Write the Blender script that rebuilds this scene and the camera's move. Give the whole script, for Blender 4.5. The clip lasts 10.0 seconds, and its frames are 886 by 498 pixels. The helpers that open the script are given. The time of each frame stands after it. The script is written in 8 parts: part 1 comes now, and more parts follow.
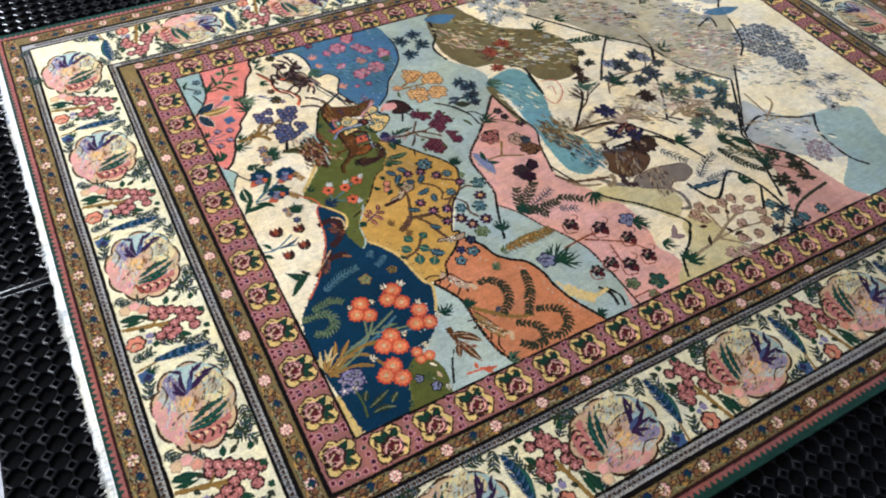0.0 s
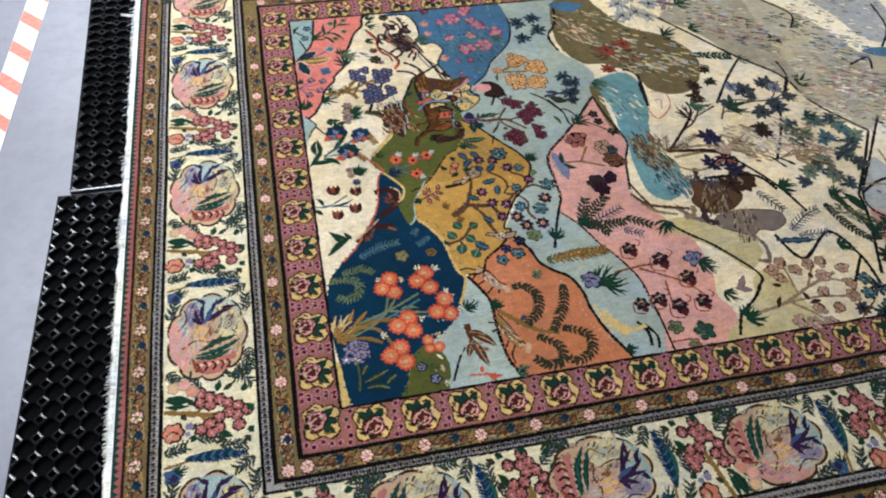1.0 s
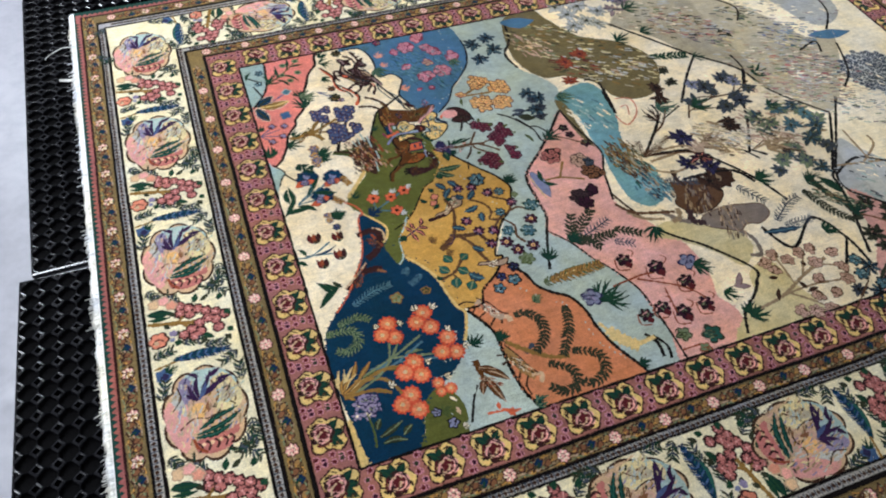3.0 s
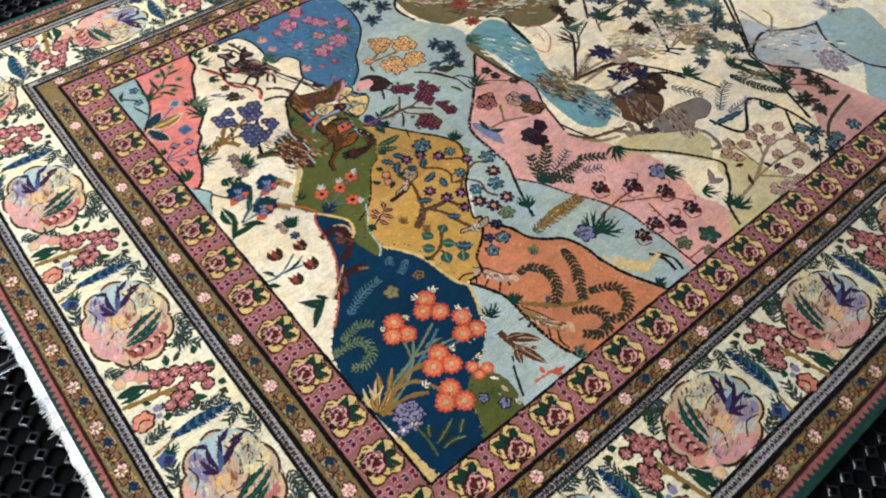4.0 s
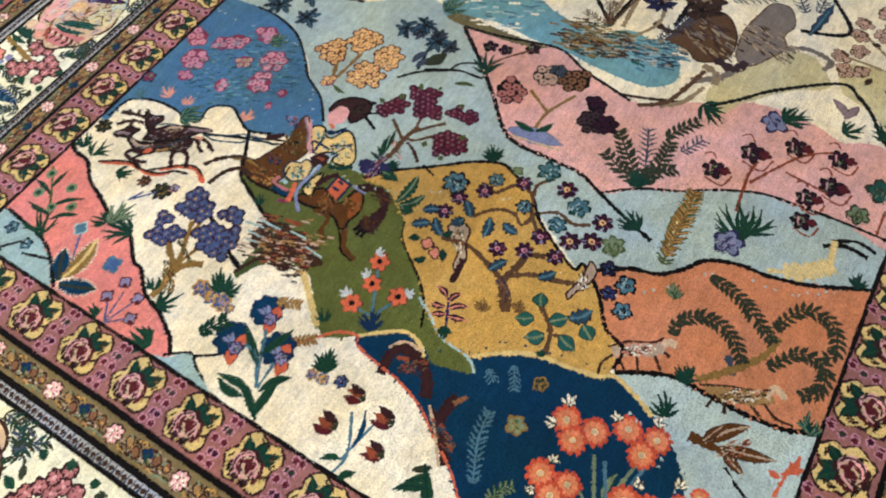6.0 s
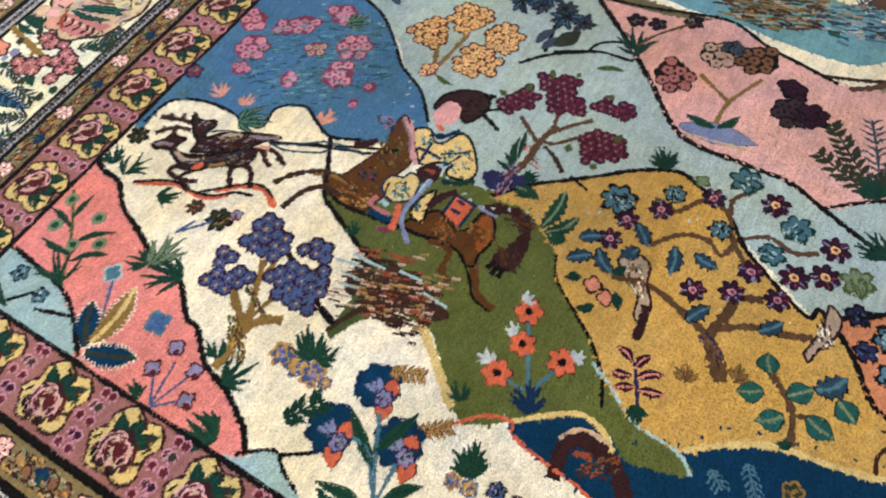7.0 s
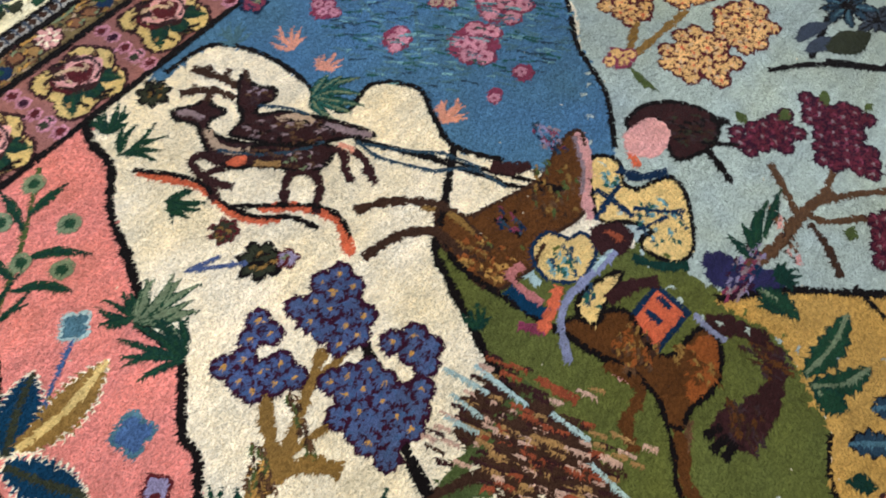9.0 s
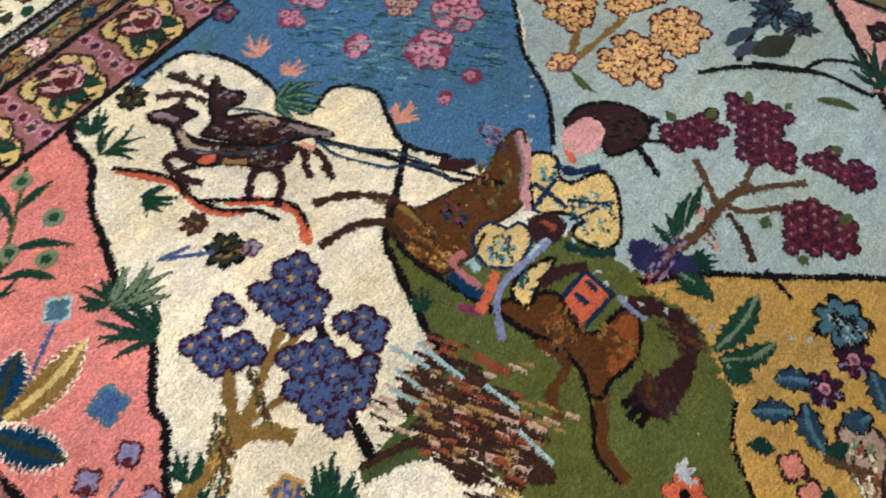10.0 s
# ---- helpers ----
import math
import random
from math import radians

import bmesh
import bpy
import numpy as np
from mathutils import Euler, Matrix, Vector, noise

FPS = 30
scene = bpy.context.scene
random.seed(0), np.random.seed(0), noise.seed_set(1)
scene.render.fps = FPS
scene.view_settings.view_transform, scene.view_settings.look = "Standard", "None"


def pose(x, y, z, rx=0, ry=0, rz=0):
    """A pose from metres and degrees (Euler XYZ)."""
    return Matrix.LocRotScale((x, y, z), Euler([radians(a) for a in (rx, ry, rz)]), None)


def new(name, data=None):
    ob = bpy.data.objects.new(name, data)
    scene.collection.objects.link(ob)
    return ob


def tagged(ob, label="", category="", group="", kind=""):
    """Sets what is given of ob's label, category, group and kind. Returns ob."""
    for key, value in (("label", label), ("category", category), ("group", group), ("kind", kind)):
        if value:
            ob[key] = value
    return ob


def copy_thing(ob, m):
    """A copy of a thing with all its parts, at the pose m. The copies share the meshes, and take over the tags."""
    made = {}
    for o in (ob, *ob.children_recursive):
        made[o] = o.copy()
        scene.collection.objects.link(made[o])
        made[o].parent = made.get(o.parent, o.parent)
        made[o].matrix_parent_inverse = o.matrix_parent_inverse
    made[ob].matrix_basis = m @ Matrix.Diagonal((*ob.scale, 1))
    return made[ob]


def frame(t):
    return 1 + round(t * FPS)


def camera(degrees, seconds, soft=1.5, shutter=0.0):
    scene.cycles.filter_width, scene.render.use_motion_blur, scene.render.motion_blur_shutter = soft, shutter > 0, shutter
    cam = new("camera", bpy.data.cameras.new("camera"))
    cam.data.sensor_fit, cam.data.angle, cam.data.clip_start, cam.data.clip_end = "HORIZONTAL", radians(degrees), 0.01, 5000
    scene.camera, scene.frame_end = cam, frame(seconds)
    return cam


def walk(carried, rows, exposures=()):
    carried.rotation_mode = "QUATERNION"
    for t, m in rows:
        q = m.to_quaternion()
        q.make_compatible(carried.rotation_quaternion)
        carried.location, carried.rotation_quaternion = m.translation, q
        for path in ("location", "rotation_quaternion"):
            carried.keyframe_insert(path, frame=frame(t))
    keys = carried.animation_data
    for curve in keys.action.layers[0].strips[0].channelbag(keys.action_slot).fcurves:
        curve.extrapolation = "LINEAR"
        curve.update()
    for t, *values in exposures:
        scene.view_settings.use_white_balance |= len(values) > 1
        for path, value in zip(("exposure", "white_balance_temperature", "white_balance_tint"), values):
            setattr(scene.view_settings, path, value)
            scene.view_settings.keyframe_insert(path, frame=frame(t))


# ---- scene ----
cam = camera(63.1, 10.0, soft=1.95)
# seconds, x, y, z, and the turn in degrees about x, y, z
ROWS = [
    (0, -0.2320, -0.6585, 1.4864, 39.71, -3.00, -28.85),
    (0.5, -0.0323, -0.6896, 1.4975, 36.45, -3.57, -19.20),
    (1, 0.0146, -0.6819, 1.4989, 36.50, -2.73, -11.83),
    (1.5, 0.0029, -0.6827, 1.5071, 40.15, -2.65, -10.34),
    (2, 0.0043, -0.6882, 1.5015, 37.34, -4.85, -12.83),
    (2.5, 0.0511, -0.6477, 1.4985, 38.09, -1.43, -14.48),
    (2.7, 0.0248, -0.6317, 1.4879, 38.35, -1.80, -15.99),
    (3.8, -0.2877, -0.3790, 1.4038, 35.91, -0.13, -36.26),
    (4, -0.2857, -0.3380, 1.3560, 36.16, -1.13, -39.79),
    (4.5, -0.2199, -0.1784, 1.2536, 37.03, -0.05, -45.05),
    (5, -0.1447, 0.0146, 1.1695, 32.41, 1.67, -51.75),
    (5.2, -0.1459, 0.0574, 1.1481, 31.40, 2.16, -53.66),
    (6.3, -0.0680, 0.3830, 1.0123, 30.10, 3.19, -58.97),
    (6.5, -0.0572, 0.4668, 0.9486, 31.00, 3.33, -59.18),
    (7, -0.0275, 0.5628, 0.8085, 31.07, 4.23, -58.97),
    (7.5, 0.0017, 0.6225, 0.7696, 33.21, 3.27, -57.25),
    (8, 0.0951, 0.7343, 0.6716, 31.42, 4.02, -56.01),
    (8.5, 0.1717, 0.8352, 0.5772, 28.42, 2.89, -52.41),
    (9, 0.1545, 0.8602, 0.5386, 27.45, 1.50, -49.91),
    (9.5, 0.1525, 0.8486, 0.5443, 27.78, 1.11, -48.93),
    (10, 0.1616, 0.7975, 0.5847, 27.37, 1.99, -49.99),
]
walk(cam, [(t, pose(x, y, z, a, b, c)) for t, x, y, z, a, b, c in ROWS],
     exposures=[(0, 0.14), (0.8, -0.02), (2.7, -0.06), (4, 0.12), (5, 0.06), (6.5, 0.1), (7.5, 0.08), (8.5, -0.1), (10, -0.08)])

# ---- heights, measured from the face of the pile ----
MAT_TOP, FLOOR = -0.012, -0.028
FX, FY = 2.17, 1.40          # the pictorial field runs from (0, 0) to (FX, FY)


# ---- light: unseen area lamps, added under the ceiling of an indoor hall ----
def unseen_lamp(x, y, w, d, power, kelvin_rgb=(0.925, 1.0, 1.10)):
    lamp = bpy.data.lights.new("unseen_lamp", "AREA")
    lamp.shape, lamp.size, lamp.size_y, lamp.energy, lamp.color = "RECTANGLE", w, d, power, kelvin_rgb
    new("unseen_lamp", lamp).matrix_world = pose(x, y, 3.12, 0, 0, 0)


# unseen lamps, placed and powered for brightness; the 5.1 pair lifts the far right
for lx, ly, power in ((-1.5, -0.6, 46), (-1.5, 2.2, 142), (-1.5, 4.8, 150), (1.8, 4.8, 126), (5.1, 2.2, 64), (5.1, 4.8, 64)):
    unseen_lamp(lx, ly, 0.35, 1.5, power)
world = bpy.data.worlds.new("hall_air")
world.use_nodes = True
world.node_tree.nodes["Background"].inputs[0].default_value = (0.8, 0.85, 0.95, 1)
world.node_tree.nodes["Background"].inputs[1].default_value = 0.03
scene.world = world


# ---- materials ----
def linear(r, g, b):
    return tuple(((c / 255 + 0.055) / 1.055) ** 2.6 if c > 10 else c / 255 / 12.92 for c in (r, g, b)) + (1,)


def base_material(name):
    mat = bpy.data.materials.new(name)
    mat.use_nodes = True
    nodes, links = mat.node_tree.nodes, mat.node_tree.links
    return mat, nodes, links, nodes["Principled BSDF"]


def noise_node(nodes, links, coord, scale, detail=3, rough=0.6):
    n = nodes.new("ShaderNodeTexNoise")
    n.inputs["Scale"].default_value, n.inputs["Detail"].default_value, n.inputs["Roughness"].default_value = scale, detail, rough
    links.new(coord, n.inputs["Vector"])
    return n


def ramp_value(nodes, links, source, lo, hi, a=0.3, b=0.7):
    m = nodes.new("ShaderNodeMapRange")
    for key, v in (("From Min", a), ("From Max", b), ("To Min", lo), ("To Max", hi)):
        m.inputs[key].default_value = v
    links.new(source, m.inputs["Value"])
    return m.outputs["Result"]


def times(nodes, links, a, b):
    m = nodes.new("ShaderNodeMath")
    m.operation = "MULTIPLY"
    links.new(a, m.inputs[0])
    links.new(b, m.inputs[1])
    return m.outputs[0]


def tint(nodes, links, colour, factor):
    """The colour scaled by a factor that varies over the surface."""
    m = nodes.new("ShaderNodeVectorMath")
    m.operation = "SCALE"
    m.inputs[0].default_value = colour[:3]
    links.new(factor, m.inputs["Scale"])
    return m.outputs["Vector"]


def bump(nodes, links, bsdf, height, strength, distance):
    b = nodes.new("ShaderNodeBump")
    b.inputs["Strength"].default_value, b.inputs["Distance"].default_value = strength, distance
    links.new(height, b.inputs["Height"])
    links.new(b.outputs["Normal"], bsdf.inputs["Normal"])


def yarn(name, rgb):
    """Knotted wool: tufts about 2.5 mm across, broad dye streaks, worn, paler patches and painted ripple shading."""
    mat, nodes, links, bsdf = base_material("wool_" + name)
    coord = nodes.new("ShaderNodeTexCoord").outputs["Object"]
    # broad tone: uneven dye, and the soft shading of ripples put into the colour
    broad = noise_node(nodes, links, coord, 5, 3)
    streak_map = nodes.new("ShaderNodeMapping")
    streak_map.inputs["Scale"].default_value = (14, 90, 14)
    links.new(coord, streak_map.inputs["Vector"])
    streak = noise_node(nodes, links, streak_map.outputs["Vector"], 1.6, 3)
    fuzz = noise_node(nodes, links, coord, 700, 2, 0.75)
    mid = noise_node(nodes, links, coord, 55, 3, 0.65)
    knot = nodes.new("ShaderNodeTexVoronoi")
    knot.inputs["Scale"].default_value = 560
    links.new(coord, knot.inputs["Vector"])
    split = nodes.new("ShaderNodeSeparateColor")
    links.new(knot.outputs["Color"], split.inputs["Color"])
    f = times(nodes, links, ramp_value(nodes, links, broad.outputs["Fac"], 0.84, 1.12), ramp_value(nodes, links, streak.outputs["Fac"], 0.90, 1.10))
    f = times(nodes, links, f, ramp_value(nodes, links, fuzz.outputs["Fac"], 0.86, 1.14))
    f = times(nodes, links, f, ramp_value(nodes, links, mid.outputs["Fac"], 0.86, 1.12))
    f = times(nodes, links, f, ramp_value(nodes, links, split.outputs["Red"], 0.90, 1.10, 0.0, 1.0))
    tuft_shade = nodes.new("ShaderNodeNewGeometry").outputs["Random Per Island"]
    f = times(nodes, links, f, ramp_value(nodes, links, tuft_shade, 0.82, 1.18, 0.0, 1.0))
    drift = noise_node(nodes, links, coord, 9, 3)
    hue = nodes.new("ShaderNodeCombineXYZ")
    links.new(ramp_value(nodes, links, drift.outputs["Fac"], 0.935, 1.02), hue.inputs[0])
    hue.inputs[1].default_value = 1.0
    links.new(ramp_value(nodes, links, drift.outputs["Fac"], 1.20, 0.93), hue.inputs[2])
    dyed = nodes.new("ShaderNodeVectorMath")
    dyed.operation = "MULTIPLY"
    links.new(tint(nodes, links, linear(*rgb), f), dyed.inputs[0])
    links.new(hue.outputs[0], dyed.inputs[1])
    links.new(dyed.outputs[0], bsdf.inputs["Base Color"])
    bsdf.inputs["Roughness"].default_value = 0.8
    bsdf.inputs["Specular IOR Level"].default_value = 0.08
    bsdf.inputs["Sheen Weight"].default_value = 0.05
    bsdf.inputs["Sheen Roughness"].default_value = 0.3
    relief = nodes.new("ShaderNodeMath")
    relief.operation = "MULTIPLY_ADD"
    links.new(mid.outputs["Fac"], relief.inputs[0])
    relief.inputs[1].default_value = 0.35
    links.new(fuzz.outputs["Fac"], relief.inputs[2])
    bump(nodes, links, bsdf, relief.outputs[0], 0.7, 0.0022)
    return mat


PALETTE = dict(
    cream=(247, 228, 191), creamb=(243, 228, 188), aqua=(188, 195, 179), aquaL=(172, 188, 176), salmon=(230, 142, 124),
    steel=(84, 121, 144), green=(104, 106, 52), ochre=(204, 158, 82), rosepink=(230, 174, 154), orange=(214, 138, 94),
    navy=(8, 57, 79), ochrelt=(222, 188, 118), teal=(124, 162, 158), olive=(128, 112, 74), mocha=(70, 46, 32), tan=(182, 168, 140),
    greige=(192, 188, 176), straw=(220, 200, 148), ink=(24, 17, 15), coral=(214, 108, 72), coralr=(206, 88, 58), leafgn=(36, 70, 46),
    darkgn=(24, 58, 46), tealgn=(44, 92, 80), mossdk=(58, 60, 42), sage=(126, 134, 98), olivest=(84, 94, 50), brass=(148, 112, 58),
    gold=(198, 148, 78), purple=(80, 92, 122), plumdk=(60, 24, 42), indigo=(50, 46, 78), lilac=(150, 136, 156), blue=(74, 98, 130),
    bluegr=(86, 118, 124), maroon=(96, 36, 38), maroon2=(104, 40, 52), maroonbr=(62, 34, 32), bay=(98, 60, 28), rust=(150, 76, 48),
    rustlt=(150, 84, 40), lemon=(230, 194, 124), pinklt=(224, 162, 148), navy2=(24, 48, 72), greyvi=(138, 138, 156), rasp=(138, 62, 80),
    pinkfl=(206, 140, 146), tan2=(188, 158, 128), peach=(234, 184, 118), slate=(72, 78, 86), slatebl=(50, 72, 84), umber=(102, 72, 48),
    umberlt=(164, 138, 104), coral2=(218, 138, 108), cocoa=(68, 48, 48), peachgr=(204, 164, 138), mauve=(150, 126, 124),
    sand=(214, 178, 138), sand2=(168, 128, 78), straw2=(224, 194, 132), greybr=(134, 118, 104), salmon2=(228, 158, 128),
    rosebg=(166, 110, 97), olivebg=(136, 114, 74), white=(182, 174, 162), zigpink=(170, 104, 94), ziggreen=(38, 72, 62), tawny=(136, 92, 62),
    palm=(58, 36, 66), clay=(186, 116, 106), warp=(250, 246, 234), orangefl=(226, 136, 92))
WOOL = {key: yarn(key, rgb) for key, rgb in PALETTE.items()}


def rubber():
    mat, nodes, links, bsdf = base_material("black_rubber")
    coord = nodes.new("ShaderNodeTexCoord").outputs["Object"]
    dust = noise_node(nodes, links, coord, 40, 4)
    grain = noise_node(nodes, links, coord, 600, 2)
    links.new(tint(nodes, links, (0.007, 0.007, 0.0085, 1), ramp_value(nodes, links, dust.outputs["Fac"], 0.6, 1.7)), bsdf.inputs["Base Color"])
    links.new(ramp_value(nodes, links, dust.outputs["Fac"], 0.12, 0.24), bsdf.inputs["Roughness"])
    bsdf.inputs["Specular IOR Level"].default_value = 0.34
    bump(nodes, links, bsdf, grain.outputs["Fac"], 0.12, 0.0008)
    return mat


def painted_floor():
    mat, nodes, links, bsdf = base_material("grey_floor_paint")
    coord = nodes.new("ShaderNodeTexCoord").outputs["Object"]
    cloud = noise_node(nodes, links, coord, 1.7, 5)
    scuff = noise_node(nodes, links, coord, 22, 6, 0.75)
    f = times(nodes, links, ramp_value(nodes, links, cloud.outputs["Fac"], 0.9, 1.08), ramp_value(nodes, links, scuff.outputs["Fac"], 0.88, 1.06, 0.25, 0.6))
    links.new(tint(nodes, links, linear(130, 129, 137), f), bsdf.inputs["Base Color"])
    links.new(ramp_value(nodes, links, scuff.outputs["Fac"], 0.5, 0.3), bsdf.inputs["Roughness"])
    bump(nodes, links, bsdf, scuff.outputs["Fac"], 0.06, 0.002)
    return mat


def plain(name, rgb, rough, vary=0.08, scale=30):
    mat, nodes, links, bsdf = base_material(name)
    coord = nodes.new("ShaderNodeTexCoord").outputs["Object"]
    n = noise_node(nodes, links, coord, scale, 5)
    links.new(tint(nodes, links, linear(*rgb), ramp_value(nodes, links, n.outputs["Fac"], 1 - vary, 1 + vary)), bsdf.inputs["Base Color"])
    bsdf.inputs["Roughness"].default_value = rough
    return mat


RUBBER, FLOOR_PAINT = rubber(), painted_floor()
# darker matte black for the hole bottoms: the shade in the holes as colour
HOLE_SHADE = plain("matte_black_hole_shade", (14, 14, 15), 1.0, 0.4, 300)
HOLE_SHADE.node_tree.nodes["Principled BSDF"].inputs["Specular IOR Level"].default_value = 0.08
WALL_PAINT = plain("grey_wall_paint", (150, 150, 152), 0.8)
CEILING_PAINT = plain("grey_ceiling_paint", (150, 150, 150), 0.9)
TAPE_WHITE = plain("white_tape", (214, 212, 208), 0.45, 0.06)
TAPE_RED = plain("worn_red_tape", (214, 120, 98), 0.45, 0.35, 45)


# ---- mesh helpers ----
def mesh_object(name, verts, faces, materials, slots=None, parent=None, at=(0, 0, 0)):
    me = bpy.data.meshes.new(name)
    me.from_pydata(verts, [], faces)
    for m in materials:
        me.materials.append(m)
    if slots:
        me.polygons.foreach_set("material_index", slots)
    me.update()
    ob = new(name, me)
    ob.location = at
    ob.parent = parent
    return ob


def box(name, lo, hi, material, label="", kind="structure", category=""):
    (x0, y0, z0), (x1, y1, z1) = lo, hi
    v = [(x, y, z) for z in (z0, z1) for x, y in ((x0, y0), (x1, y0), (x1, y1), (x0, y1))]
    f = [(3, 2, 1, 0), (4, 5, 6, 7), (0, 1, 5, 4), (1, 2, 6, 5), (2, 3, 7, 6), (3, 0, 4, 7)]
    return tagged(mesh_object(name, v, f, [material]), label, category or name.split("_")[0], "", kind)


# ---- the hall: the floor, with unseen walls and ceiling added to close it ----
box("floor", (-4, -4, FLOOR - 0.1), (7, 7, FLOOR), FLOOR_PAINT, "scuffed light grey painted concrete floor")
box("ceiling", (-4, -4, 3.2), (7, 7, 3.35), CEILING_PAINT, "unseen plain grey ceiling added to close the hall")
box("wall_west", (-4.2, -4.2, FLOOR), (-4, 7.2, 3.2), WALL_PAINT, "unseen plain grey painted wall added to close the hall")
box("wall_east", (7, -4.2, FLOOR), (7.2, 7.2, 3.2), WALL_PAINT, "unseen plain grey painted wall added to close the hall")
box("wall_south", (-4, -4.2, FLOOR), (7, -4, 3.2), WALL_PAINT, "unseen plain grey painted wall added to close the hall")
box("wall_north", (-4, 7, FLOOR), (7, 7.2, 3.2), WALL_PAINT, "unseen plain grey painted wall added to close the hall")


# ---- barrier tape stuck on the floor ----
def floor_tape(a, b, width):
    a, b = Vector((*a, FLOOR + 0.001)), Vector((*b, FLOOR + 0.001))
    d = (b - a).normalized()
    n = Vector((-d.y, d.x, 0)) * width / 2
    thick = Vector((0, 0, 0.0006))
    root = tagged(new("floor_tape"), "white tape with worn red slanted bars stuck on the floor", "tape")
    root.location = a
    length, pitch, slant = (b - a).length, 0.155, 0.03

    def strip(name, s0, s1, lift, mat, label=""):
        pts = []
        for s, side in ((s0, -1), (s1, -1), (s1, 1), (s0, 1)):
            pts.append(d * (s + slant * side * (1 if lift else 0)) + n * side * (0.97 if lift else 1))
        up = thick * (1 + lift)
        verts = [tuple(p) for p in pts] + [tuple(p + up) for p in pts]
        faces = [(4, 5, 6, 7), (0, 1, 5, 4), (1, 2, 6, 5), (2, 3, 7, 6), (3, 0, 4, 7)]
        tagged(mesh_object(name, verts, faces, [mat], None, root), label)

    strip("backing", 0, length, 0, TAPE_WHITE)
    s = 0.05
    while s < length - 0.1:
        strip("red_bar", s, s + 0.055 + random.uniform(-0.006, 0.006), 1, TAPE_RED)
        s += pitch


floor_tape((-0.911, 0.55), (-0.744, 2.6), 0.072)


# ---- rubber mats: octagonal cells with small round holes between them ----
PITCH, MAT_H = 0.0427, MAT_TOP - FLOOR


def mat_mesh(nx, ny):
    p, h = PITCH, MAT_H
    verts, faces, slots = [], [], []
    cut, web, lip = 0.0092, 0.0013, 0.0026
    for i in range(nx):
        for j in range(ny):
            cx, cy = (i + 0.5) * p, (j + 0.5) * p
            q = p / 2

            def octagon(half, corner, z):
                c = half - corner
                pts = ((half, -c), (half, c), (c, half), (-c, half), (-half, c), (-half, -c), (-c, -half), (c, -half))
                s = len(verts)
                verts.extend((cx + x, cy + y, z) for x, y in pts)
                return s

            outer = octagon(q, cut, h)
            crest = octagon(q - web * 0.5, cut + 0.0040, h - 0.0007)
            inner = octagon(q - web, cut + 0.0056, h - lip)
            low = octagon(q - web - 0.0006, cut + 0.0058, 0.002)
            for k in range(8):
                k2 = (k + 1) % 8
                faces.append((outer + k, outer + k2, crest + k2, crest + k))
                faces.append((crest + k, crest + k2, inner + k2, inner + k))
                faces.append((inner + k, inner + k2, low + k2, low + k))
            slots += [0] * 24 + [1]
            # added bottom plate, painted black for the shade inside the hole
            faces.append(tuple(low + k for k in range(8)))
            foot = len(verts)
            verts.extend((verts[outer + k][0], verts[outer + k][1], 0.002) for k in range(8))
            slots += [0] * 4
            for k in (1, 3, 5, 7):
                faces.append((outer + (k + 1) % 8, outer + k, foot + k, foot + (k + 1) % 8))
    w, d = nx * p, ny * p
    e = 0.004
    s = len(verts)
    ring = ((-e, -e), (w + e, -e), (w + e, d + e), (-e, d + e))
    verts.extend((x, y, 0) for x, y in ring)
    verts.extend((x, y, h - 0.0012) for x, y in ring)
    verts.extend((x, y, h - 0.0006) for x, y in ((0, 0), (w, 0), (w, d), (0, d)))
    verts.extend((x, y, 0.0021) for x, y in ((0, 0), (w, 0), (w, d), (0, d)))
    for k in range(4):
        k2 = (k + 1) % 4
        faces.append((s + k, s + k2, s + 4 + k2, s + 4 + k))
        faces.append((s + 4 + k, s + 4 + k2, s + 8 + k2, s + 8 + k))
    # the same shade-black plate under the whole mat
    faces.append((s + 12, s + 13, s + 14, s + 15))
    slots += [0] * 8 + [1]
    return verts, faces, slots


MAT_NX, MAT_NY = 24, 36
mv, mf, ms = mat_mesh(MAT_NX, MAT_NY)
first_mat = tagged(mesh_object("rubber_mat", mv, mf, [RUBBER, HOLE_SHADE], ms), "black rubber ring mat with octagonal holes on the floor", "mat", "mats under the rug")
MW, MD = MAT_NX * PITCH + 0.010, MAT_NY * PITCH + 0.010
first_mat.matrix_basis = pose(-0.632, 0.762, FLOOR, 0, 0, 0.5)
for col in range(4):
    if col:
        copy_thing(first_mat, pose(-0.632 + col * MW, 0.768, FLOOR, 0, 0, 0))
    low_pose = pose(-0.660, 0.752, FLOOR, 0, 0, -1.9) @ pose(col * MW, -MD, 0)
    copy_thing(first_mat, low_pose)


# ---- the rug ----
rug = tagged(new("rug"), "hand-knotted wool pictorial rug with cream flower border on rubber mats", "rug")
rug.location = (0, 0, MAT_TOP)
PILE = -MAT_TOP            # the height of the pile's face over the mat
LIE = PILE - 0.0013        # the height at which the knots of a band lie
KNOTS = []                 # every woven area: colour, outline, faces, height, places
rng = random.Random(7)


